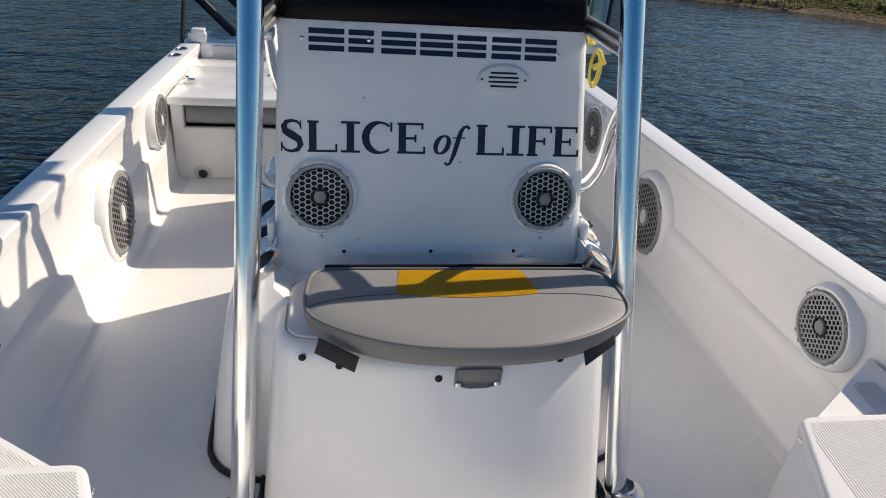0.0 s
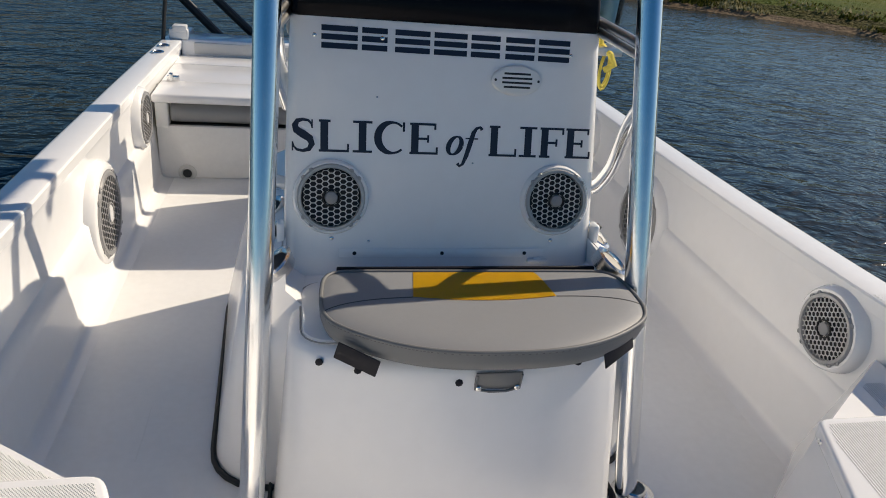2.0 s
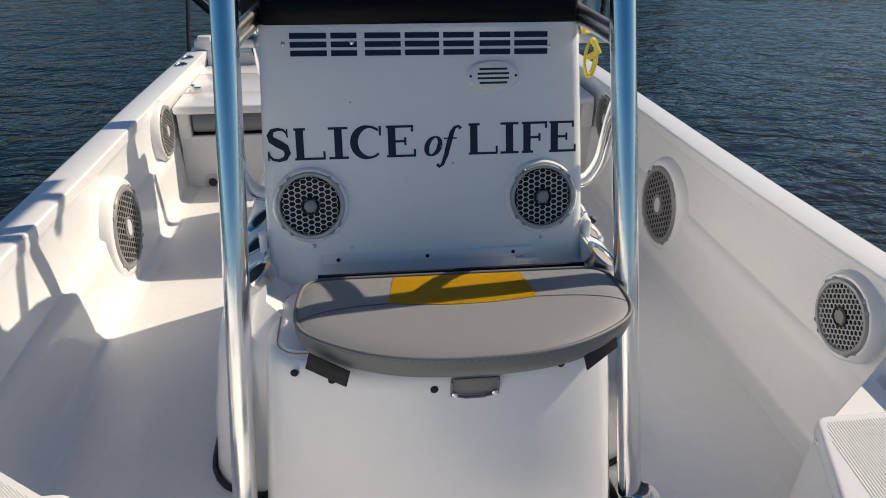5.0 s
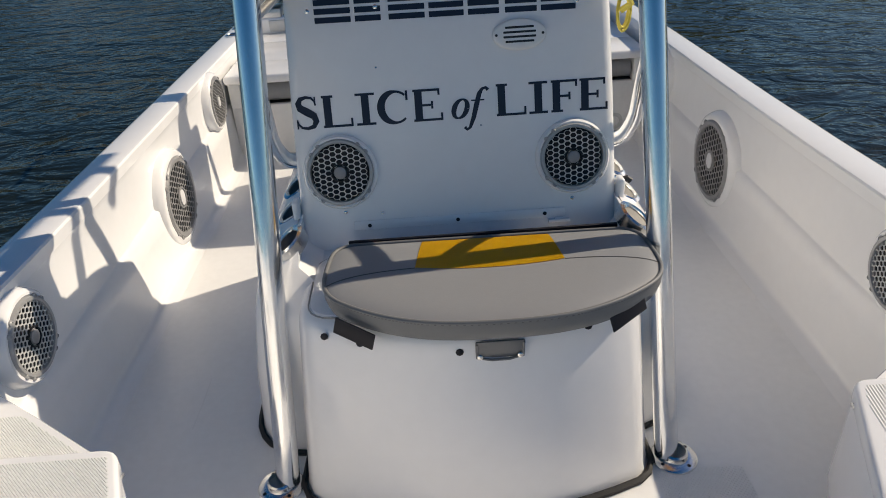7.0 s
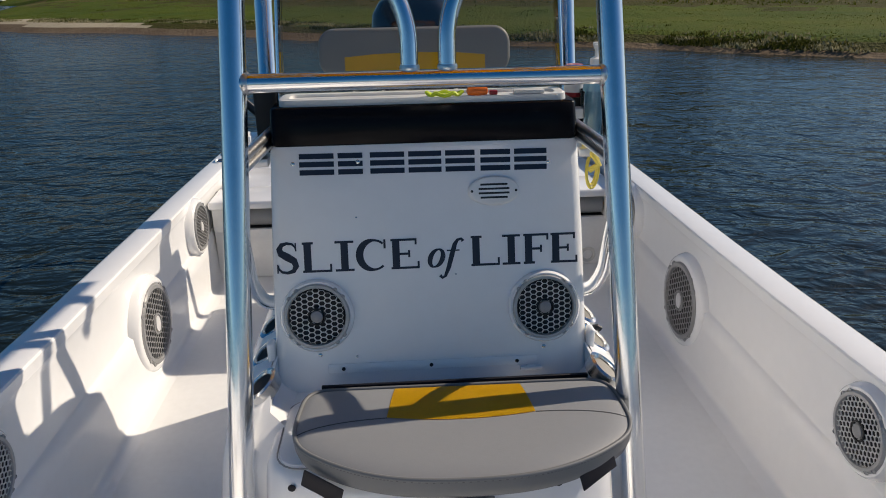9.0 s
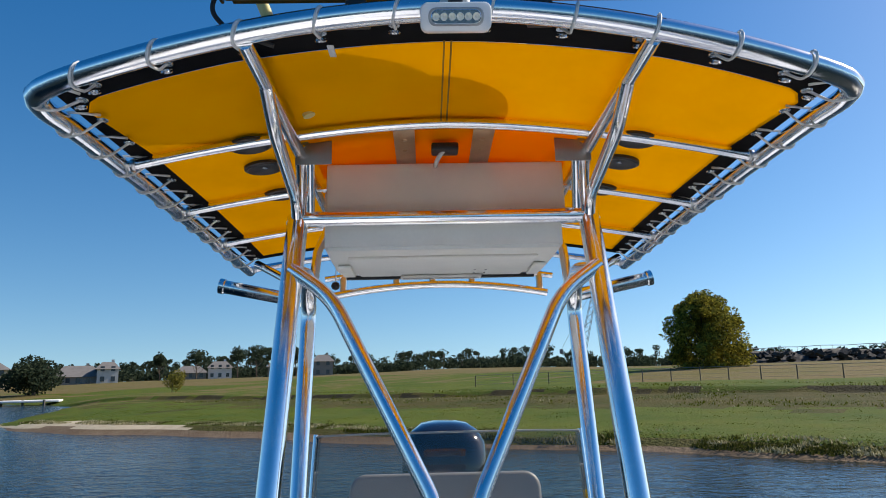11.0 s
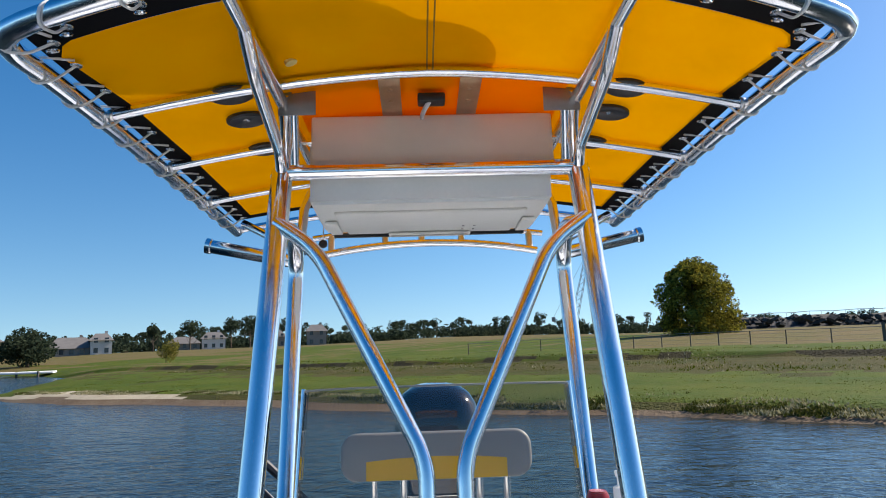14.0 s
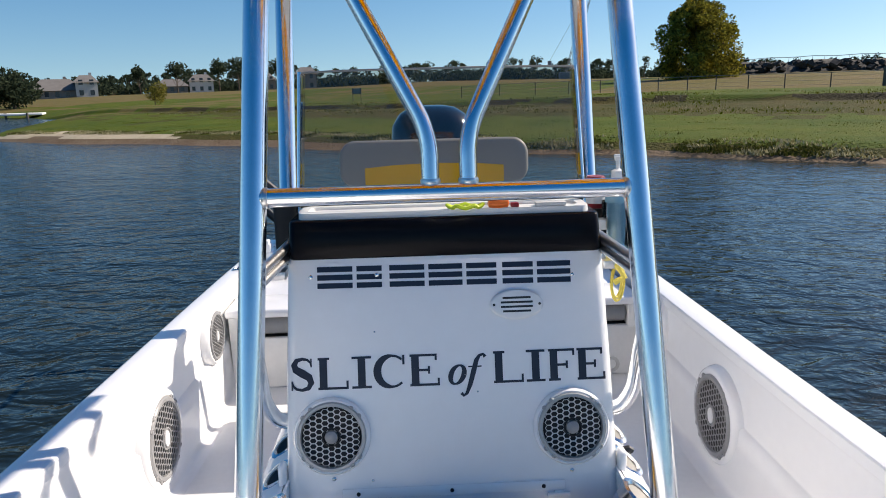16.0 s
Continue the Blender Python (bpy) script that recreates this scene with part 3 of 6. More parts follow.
for x0, x1 in ((-1.150, -0.02), (0.02, 1.135)):
    part("lid", box(x0, x1, 4.64, 4.95, 0.418, 0.466, 0.016, 3), GEL, bench)
part("aft_platform", box(-1.150, 1.135, 4.962, 5.402, 0.40, 0.460, 0.01), GEL, bench)
part("aft_platform", box(-1.150, 1.135, 5.412, 5.66, 0.40, 0.460, 0.01), GEL, bench)
part("underbody", box(-1.13, 1.12, 4.87, 5.64, 0.0, 0.415), GEL, bench)
part("drain", moved(lathe([(0.048, 0.0), (0.046, 0.006), (0.03, 0.008), (0.026, -0.004), (0.0, -0.004)], 24), pose(-1.00, 4.675, 0.030, 90)), GEL_GREY, bench)
part("drain_hole", moved(lathe([(0.024, 0.0), (0.0, 0.0005)], 20), pose(-1.00, 4.6675, 0.030, 90)), BLACK_PL, bench)
part("drain", moved(lathe([(0.048, 0.0), (0.046, 0.006), (0.03, 0.008), (0.026, -0.004), (0.0, -0.004)], 24), pose(0.99, 4.675, 0.06, 90)), GEL_GREY, bench)
part("hatch_pull", moved(lathe([(0.055, 0.0), (0.055, 0.004), (0.045, 0.006), (0.042, 0.002), (0.0, 0.001)], 28), pose(-0.62, 5.22, 0.4605)), STEEL, bench)
part("lid_hinge", join(box(-1.115, -1.05, 4.935, 4.96, 0.460, 0.492, 0.004), box(-1.10, -1.08, 4.915, 4.945, 0.466, 0.510, 0.004)), STEEL, bench)
transom = thing("transom_wall", "white raised transom wall at the stern", "transom", kind="structure")
part("wall", join(box(-1.140, -0.36, 5.94, 6.13, 0.36, 0.556, 0.015, 3), box(0.36, 1.125, 5.94, 6.13, 0.36, 0.556, 0.015, 3), box(-0.40, 0.40, 5.94, 6.13, 0.30, 0.46, 0.015, 3)), GEL, transom)
part("recess_panel", box(-1.06, -0.42, 5.928, 5.942, 0.47, 0.54, 0.005), GEL_GREY, transom)
bench.matrix_basis = pose(M, 0, 0)
transom.matrix_basis = pose(M, -0.27, 0)
for yy in (5.23, 5.43):
    holder = thing("rod_holder", "polished flush rod holder set into the gunwale", "rod holder", "gunwale rod holders")
    ring = lathe([(0.036, 0.0), (0.036, 0.005), (0.028, 0.008), (0.024, 0.003), (0.024, -0.02)], 24)
    part("flange", moved(ring, pose(-1.193, yy, rail(yy) + 0.004) @ Matrix.Diagonal((1.0, 1.35, 1, 1))), STEEL, holder)
    part("bore", moved(lathe([(0.0235, 0.0), (0, 0.0004)], 20), pose(-1.193, yy, rail(yy) + 0.0055) @ Matrix.Diagonal((1.0, 1.35, 1, 1))), BLACK_PL, holder)
light = thing("stern_light", "white all-round stern light housing on the transom corner", "light")
part("housing", moved(join(box(-0.058, 0.058, -0.035, 0.035, 0.0, 0.062, 0.008, 2), box(-0.035, 0.050, -0.038, 0.038, 0.045, 0.085, 0.008, 2)), pose(-1.140, 5.70, 0.553)), WHITE_PL, light)

# ---- shallow-water anchor at the stern ----
anchor = thing("shallow_water_anchor", "black folding shallow-water anchor pole at the stern", "anchor")
part("bracket", box(-0.88, -0.58, 6.15, 6.31, 0.12, 0.47, 0.012), BLACK_PL, anchor)
part("lower_arm", tube([(-0.88, 6.30, 0.40), (-1.35, 6.30, 0.87)], 0.030, 8), BLACK_PL, anchor)
part("upper_arm", tube([(-0.66, 6.30, 0.44), (-1.28, 6.30, 1.02)], 0.030, 8), BLACK_PL, anchor)
part("knuckle", tube([(-1.37, 6.30, 0.86), (-1.27, 6.30, 1.03)], 0.035, 8), BLACK_PL, anchor)
part("pole", tube([(-1.264, 5.66, 0.30), (-1.174, 5.66, 1.02)], 0.0125, 10), BLACK_PL, anchor)
part("pole_clip", tube([(-1.25, 5.66, 0.46), (-1.20, 5.66, 0.46)], 0.014, 8), BLACK_PL, anchor)
part("pole_arm", tube([(-1.176, 5.66, 1.0), (-1.28, 6.30, 1.01)], 0.012, 8), BLACK_PL, anchor)


# ---- loudspeakers ----
def honeycomb(radius, cell, bar, stretch=1.0, hole=0.0, depth=0.004):
    """A round plate of hexagonal openings, in x, y, facing +z."""
    bm = bmesh.new()
    dx, dy = cell * 1.5, cell * math.sqrt(3)
    m = int(radius / dx) + 2
    n = int(radius / dy) + 2
    for i in range(-m, m + 1):
        for j in range(-n, n + 1):
            cx, cy = i * dx * stretch, (j + (i % 2) * 0.5) * dy
            rr = math.hypot(cx, cy)
            if rr > radius - cell * 0.25 or rr < hole:
                continue
            outer, inner, low = [], [], []
            for k in range(6):
                a = k * math.pi / 3
                ox, oy = cx + cell * math.cos(a) * stretch, cy + cell * math.sin(a)
                s = min(1.0, radius / max(1e-6, math.hypot(ox, oy)))
                outer.append(bm.verts.new((ox * s, oy * s, 0)))
                s2 = 1 - bar / cell
                ix, iy = cx + cell * s2 * math.cos(a) * stretch, cy + cell * s2 * math.sin(a)
                s = min(1.0, (radius - bar * 0.4) / max(1e-6, math.hypot(ix, iy)))
                inner.append(bm.verts.new((ix * s, iy * s, 0.0006)))
                low.append(bm.verts.new((ix * s, iy * s, -depth)))
            for k in range(6):
                j2 = (k + 1) % 6
                bm.faces.new((outer[k], outer[j2], inner[j2], inner[k]))
                bm.faces.new((inner[k], inner[j2], low[j2], low[k]))
    return bm


def loudspeaker(name, label, r, pod, badge, stretch=1.0, frame_mat=SPK_GREY):
    """Faces +z of its own frame; the mounting face is z = 0."""
    sp = thing(name, label, "speaker", "hull speakers" if pod else "console speakers")
    z = 0.0
    if pod:
        part("pod", lathe([(r * 1.25, -0.012), (r * 1.22, 0.010), (r * 1.17, 0.028), (r * 1.10, 0.036), (r * 1.03, 0.036), (r * 0.99, 0.030)], 44), GEL, sp, "white moulded mounting ring")
        z = 0.030
    else:
        part("pod", lathe([(r * 1.13, -0.004), (r * 1.11, 0.010), (r * 1.05, 0.018), (r * 0.98, 0.016)], 44), GEL, sp, "white moulded mounting ring")
        z = 0.012
    part("basket_rim", moved(lathe([(r * 1.0, -0.004), (r * 1.0, 0.006), (r * 0.965, 0.012), (r * 0.885, 0.012), (r * 0.865, 0.006), (r * 0.865, -0.006)], 40), pose(0, 0, z)), SPK_RIM if frame_mat is SPK_GREY else frame_mat, sp)
    cell = max(0.0083, r * 0.088)
    part("grille", moved(honeycomb(r * 0.895, cell, cell * 0.17, stretch, hole=r * 0.21, depth=0.002), pose(0, 0, z + 0.008)), frame_mat, sp, "hexagonal honeycomb grille")
    part("cone", moved(lathe([(r * 0.9, -0.004), (r * 0.80, 0.002), (r * 0.70, -0.003), (r * 0.25, -0.008), (0, -0.008)], 32), pose(0, 0, z)), SPK_CONE, sp)
    part("centre_ring", moved(lathe([(r * 0.27, 0.006), (r * 0.27, 0.011), (r * 0.235, 0.012), (r * 0.225, 0.004)], 28), pose(0, 0, z)), SPK_CONE if not badge else frame_mat, sp)
    if badge:
        part("badge", moved(lathe([(r * 0.15, 0.010), (r * 0.145, 0.013), (0, 0.014)], 24), pose(0, 0, z) @ Matrix.Diagonal((1, 1.35, 1, 1))), SPK_BADGE, sp, "pale oval badge")
        part("centre_cap", moved(lathe([(r * 0.23, 0.008), (0, 0.009)], 24), pose(0, 0, z)), frame_mat, sp)
    else:
        part("tweeter", moved(lathe([(r * 0.20, 0.004), (r * 0.18, 0.012), (r * 0.11, 0.016), (0, 0.017)], 24), pose(0, 0, z)), SPK_DARK, sp, "charcoal tweeter dome")
    for a in (45, 135, 225, 315):
        for d in (-9, 9):
            aa = radians(a + d)
            part("mounting_tab", moved(lathe([(r * 0.075, 0), (r * 0.075, 0.010), (r * 0.045, 0.0125), (r * 0.04, 0.0095), (0, 0.0095)], 10), pose(r * 0.985 * math.cos(aa), r * 0.985 * math.sin(aa), z)), SPK_RIM if frame_mat is SPK_GREY else frame_mat, sp)
    return sp


def wall_pose(side, y, z):
    i = half(y) - LIP + 0.010 + side * mid(y)
    # +z of the speaker looks inboard, its +y up
    m = Matrix(((0, 0, -side, side * i), (side, 0, 0, y), (0, 1, 0, z), (0, 0, 0, 1)))
    return m


def set_pose(ob, m):
    ob.matrix_basis = m
    return ob


for y, z, r, badge, lab in ((2.408, 0.431, 0.108, False, "grey honeycomb speaker in the forward hull side"), (3.64, 0.240, 0.172, True, "large dark honeycomb subwoofer in the hull side"), (4.43, 0.402, 0.124, True, "dark honeycomb speaker in the aft hull side")):
    fm = SPK_DARK if badge else SPK_GREY
    first = loudspeaker("hull_speaker", lab, r, True, badge, 1.0, fm)
    copy_thing(first, wall_pose(1, y, z))
    set_pose(first, wall_pose(-1, y, z))

# ---- console ----
FACE = [(0.50, 2.575), (1.18, 2.758)]


def face_y(z):
    return lerp(z, FACE) if z <= 1.18 else FACE[-1][1] + (z - 1.18) * 0.27


rake = math.degrees(math.atan2(FACE[1][1] - FACE[0][1], FACE[1][0] - FACE[0][0]))
console = thing("centre_console", "white gelcoat centre console with raked front", "console")
secs = []
for z, hw, ya, yb, r in ((0.50, 0.437, face_y(0.50), 3.42, 0.035), (0.74, 0.433, face_y(0.74), 3.39, 0.03), (0.86, 0.430, face_y(0.86), 3.365, 0.03), (0.90, 0.429, face_y(0.90), 3.31, 0.03), (0.95, 0.427, face_y(0.95), 3.23, 0.028), (0.975, 0.426, face_y(0.975), 3.15, 0.028), (1.00, 0.4245, face_y(1.00), 2.96, 0.028), (1.03, 0.424, face_y(1.03), 2.925, 0.028), (1.165, 0.418, face_y(1.165), 2.92, 0.026), (1.178, 0.412, face_y(1.178) + 0.006, 2.915, 0.024)):
    secs.append([(x, y, z) for x, y in rounded(-hw, hw, ya, yb, r, 4)])
part("body", loft(secs, ring=True), GEL, console, smooth=50)
secs = []
for z, hw, ya, yb, r in ((1.176, 0.411, 2.762, 2.94, 0.018), (1.181, 0.415, 2.759, 2.94, 0.018), (1.270, 0.412, 2.781, 2.935, 0.018), (1.275, 0.408, 2.786, 2.93, 0.017)):
    secs.append([(x, y, z) for x, y in rounded(-hw, hw, ya, yb, r, 4)])
part("black_band", loft(secs, ring=True), BLACK, console, "glossy black upper band", smooth=50)
rim_out = rounded(-0.392, 0.392, 2.80, 2.93, 0.03)
rim_in = rounded(-0.366, 0.366, 2.828, 2.905, 0.02)
tray = bmesh.new()
lo = [tray.verts.new((x, y, 1.274)) for x, y in rim_out]
hi = [tray.verts.new((x * 0.995, y, 1.292)) for x, y in rim_out]
hin = [tray.verts.new((x, y, 1.292)) for x, y in rim_in]
inn = [tray.verts.new((x, y, 1.284)) for x, y in rim_in]
n = len(lo)
for a, b in ((lo, hi), (hi, hin), (hin, inn)):
    for k in range(n):
        tray.faces.new((a[k], a[(k + 1) % n], b[(k + 1) % n], b[k]))
tray.faces.new(inn)
bmesh.ops.recalc_face_normals(tray, faces=tray.faces)
part("dash_tray", tray, WHITE_PL, console, "white dash tray with raised rim")

# lower pod with shoulders
for side in (-1, 1):
    secs = []
    for z, hw, y0, r in ((0.0, 0.628, 2.355, 0.16), (0.03, 0.624, 2.355, 0.16), (0.25, 0.592, 2.355, 0.10), (0.46, 0.553, 2.362, 0.06), (0.515, 0.543, 2.40, 0.05), (0.56, 0.531, 2.445, 0.048), (0.585, 0.515, 2.468, 0.045), (0.600, 0.492, 2.485, 0.04), (0.622, 0.440, 2.505, 0.01)):
        yb = 3.43 - z * 0.06
        flare = 0.04 * max(0.0, 1 - z / 0.5)
        xi = 0.36 if z < 0.56 else 0.428
        out = [(xi, y0)]
        for k in range(7):
            a = radians(-90 + 15 * k)
            out.append((hw - r + r * math.cos(a), y0 + r + r * math.sin(a)))
        for k in range(7):
            a = radians(15 * k)
            out.append((hw + flare - 0.05 + 0.05 * math.cos(a), yb - 0.05 + 0.05 * math.sin(a)))
        out.append((xi, yb))
        slim = 1.0 if side < 0 else 0.92
        secs.append([(side * (x if x < 0.43 else 0.43 + (x - 0.43) * slim * slim), y, z) for x, y in out])
    part("lower_pod", loft(secs, ring=True), GEL, console, "flared lower console moulding", smooth=50)
part("rear_plinth", box(-0.37, 0.37, 2.60, 3.41, 0.0, 0.52), GEL, console)


# seat box in front of the console
def bow_front(hw, y_mid, y_side, back, n=12):
    """An outline with a gently bowed front and rounded corners."""
    pts = []
    for k in range(n + 1):
        s = k / n * 2 - 1
        x = s * (hw - 0.05)
        pts.append((x, y_mid + (y_side - y_mid) * s * s))
    pts += [(hw - 0.02, y_side + 0.025), (hw, y_side + 0.07), (hw, back), (-hw, back), (-hw, y_side + 0.07), (-hw + 0.02, y_side + 0.025)]
    return pts


secs = []
for z, hw, ym, ys in ((0.0, 0.463, 2.085, 2.170), (0.025, 0.458, 2.09, 2.175), (0.10, 0.452, 2.10, 2.186), (0.30, 0.436, 2.125, 2.213), (0.47, 0.424, 2.15, 2.243), (0.500, 0.420, 2.155, 2.248), (0.520, 0.412, 2.168, 2.261), (0.528, 0.398, 2.188, 2.281)):
    secs.append([(x, y, z) for x, y in bow_front(hw, ym, ys, 2.62)])
part("seat_box", loft(secs, ring=True), GEL, console, "bowed front seat locker", smooth=50)
part("locker_hatch", prism([(x + 0.01, y) for x, y in rounded(-0.398, 0.395, 2.255, 2.535, 0.06)], 0.526, 0.537, 0.004), GEL, console, "white hatch under the cushion")
part("hatch_gasket", tube([(x + 0.01, y, 0.5305) for x, y in rounded(-0.402, 0.399, 2.251, 2.539, 0.062)], 0.0022, 6, closed=True), SPK_DARK, console, "thin grey hatch gasket")
for side in (-1, 1):
    part("side_flange", box(side * 0.443 - 0.010, side * 0.443 + 0.010, 2.600, 2.640, 0.590, 0.672, 0.008, 3), GEL, console)
part("deck_gasket", tube([(x, y, 0.008) for x, y in bow_front(0.470, 2.077, 2.160, 2.45)], 0.010, 6, closed=True), RUBBER, console, "black rubber deck gasket")
part("deck_gasket", tube([(x * (1 + 0.06 * max(0.0, y - 2.6)) * (0.945 if x > 0 else 1.0), y, 0.007) for x, y in rounded(-0.634, 0.634, 2.346, 3.44, 0.16, 6)], 0.009, 6, closed=True), RUBBER, console)

# hinge strip, screws, vent


def on_face(x, z, lift=0.0):
    """A pose on the raked console front: x right, y up the face, z out of it."""
    a = radians(rake)
    up = Vector((0, math.sin(a), math.cos(a)))
    out = Vector((0, -math.cos(a), math.sin(a)))
    right = Vector((1, 0, 0))
    p = Vector((x, face_y(z), z)) + out * lift
    return Matrix(((right.x, up.x, out.x, p.x), (right.y, up.y, out.y, p.y), (right.z, up.z, out.z, p.z), (0, 0, 0, 1)))


part("hinge_strip", moved(box(-0.29, 0.29, -0.012, 0.014, 0.0, 0.004, 0.0015), on_face(0.0, 0.588, 0.0)), GEL, console, "white seat hinge strip")
for x in (-0.248, -0.006, 0.233):
    part("hinge_screw", moved(screw((0, 0, 0), (0, 0, 1), 0.0055), on_face(x, 0.588, 0.004)), FLAP, console)
for x, z, r in ((-0.357, 1.133, 0.006), (-0.184, 1.134, 0.006), (0.332, 1.118, 0.005), (-0.31, 0.628, 0.006), (0.31, 0.624, 0.006), (-0.195, 0.99, 0.003), (-0.21, 0.62, 0.004), (0.07, 0.83, 0.003)):
    part("face_screw", moved(screw((0, 0, 0), (0, 0, 1), r), on_face(x, z, 0.0)), STEEL, console)
for x, y, z in ((-0.350, 2.232, 0.494), (-0.264, 2.198, 0.492), (-0.036, 2.154, 0.480), (0.268, 2.199, 0.494)):
    part("bolt_head", screw((x, y - 0.001, z), (0, -1, 0.13), 0.0095), FLAP, console)
part("hinge_clip", moved(join(box(-0.030, 0.030, -0.004, 0.006, 0.0, 0.012, 0.002), box(-0.012, 0.012, 0.004, 0.011, 0.0, 0.008, 0.002)), on_face(0.272, 0.566, 0.0)), GEL, console, "small white hinge clip")
# added dark strip that draws the shadow in the gap behind the cushion
part("cushion_gap_shade", box(-0.30, 0.41, 2.500, 2.510, 0.530, 0.594, 0.003), FLAP, console, "dark strip standing for the shaded gap behind the cushion")
vent = part("vent", moved(prism([(0.071 * math.cos(a), 0.040 * math.sin(a)) for a in [k * math.tau / 40 for k in range(40)]], -0.002, 0.013, 0.007, 3), on_face(0.180, 1.047)), WHITE_PL, console, "oval white vent with four slots")
for k in range(4):
    w = (0.037, 0.042, 0.042, 0.037)[k]
    part("slot", moved(box(-w, w, -0.0027, 0.0027, 0, 0.0012, 0.0008, 1), on_face(0.180, 1.047, 0.0126) @ pose(0, 0.0175 - k * 0.0117, 0)), BLACK_PL, vent)
for x in (-0.06, 0.06):
    part("vent_screw", moved(screw((0, 0, 0), (0, 0, 1), 0.0045), on_face(0.180 + x, 1.047, 0.011)), BLACK_PL, vent)

# rod holders in the shoulders of the pod
for side in (-1, 1):
    for x, y in ((0.452, 2.49), (0.466, 2.655), (0.474, 2.83)):
        holder = thing("rod_holder", "chrome oval rod holder in the console shoulder", "rod holder", "console rod holders")
        m = pose(side * x, y, 0.615, 28, 0, side * 40) @ Matrix.Diagonal((0.66, 1.25, 0.8, 1))
        part("flange", moved(lathe([(0.041, -0.045), (0.043, 0.006), (0.034, 0.011), (0.028, 0.004), (0.027, -0.02)], 28), m), STEEL, holder)
        part("bore", moved(lathe([(0.0275, 0.002), (0, 0.0024)], 24), m), BLACK_PL, holder)
tap = thing("washdown_fitting", "small black hose fitting on the console side", "fitting")
part("body", tube([(0.43, 2.70, 0.625), (0.455, 2.695, 0.625)], 0.017, 10), BLACK_PL, tap)
part("nozzle", tube([(0.455, 2.695, 0.625), (0.485, 2.69, 0.632), (0.492, 2.69, 0.625)], 0.010, 8), BLACK_PL, tap)

# console speakers
first = loudspeaker("console_speaker", "silver grey honeycomb speaker on the console front", 0.0895, False, False, 1.25)
copy_thing(first, on_face(0.312, 0.735))
set_pose(first, on_face(-0.312, 0.735))


# ---- lettering ----
def serif_letter(ch, w, h):
    """Serifs and weight for an upright letter w wide and h high: bars in x, y from its lower left."""
    s, t = 0.0062, 0.0055
    stem = 0.0200
    bars = {
        "L": [(0.004, 0.004 + stem, 0, h), (0, stem + 0.010, h - s, h), (0, w, 0, s), (w - t, w, 0, 0.022)],
        "I": [(w / 2 - stem / 2, w / 2 + stem / 2, 0, h), (0, w, h - s, h), (0, w, 0, s)],
        "E": [(0.004, 0.004 + stem, 0, h), (0, w * 0.92, h - s, h), (0, w, 0, s), (0.004, w * 0.68, h / 2 - s / 2, h / 2 + s / 2), (w - t, w, 0, 0.020), (w * 0.92 - t, w * 0.92, h - 0.017, h), (w * 0.68 - t, w * 0.68, h / 2 - 0.010, h / 2 + 0.010)],
        "F": [(0.004, 0.004 + stem, 0, h), (0, w, h - s, h), (0, stem + 0.011, 0, s), (0.004, w * 0.74, h / 2 - s / 2, h / 2 + s / 2), (w - t, w, h - 0.018, h), (w * 0.74 - t, w * 0.74, h / 2 - 0.010, h / 2 + 0.010)],
    }[ch]
    return [box(a, b, c, d, 0.0004, 0.0012 + 0.00002 * k) for k, (a, b, c, d) in enumerate(bars)]


def stroke(pts, widths):
    """A flat stroke along points with a width at each."""
    bm = bmesh.new()
    lo = []
    for i, (x, y) in enumerate(pts):
        a, b = pts[max(0, i - 1)], pts[min(len(pts) - 1, i + 1)]
        d = Vector((b[0] - a[0], b[1] - a[1])).normalized()
        nrm = Vector((-d.y, d.x)) * widths[i] / 2
        lo.append([bm.verts.new((x + s * nrm.x, y + s * nrm.y, z)) for z in (0.0004, 0.0012) for s in (-1, 1)])
    for a, b in zip(lo, lo[1:]):
        bm.faces.new((a[2], a[3], b[3], b[2]))
        bm.faces.new((a[0], b[0], b[1], a[1]))
        bm.faces.new((a[0], a[2], b[2], b[0]))
        bm.faces.new((a[1], b[1], b[3], a[3]))
    for e in (lo[0], lo[-1]):
        bm.faces.new((e[0], e[1], e[3], e[2]))
    bmesh.ops.recalc_face_normals(bm, faces=bm.faces)
    return bm


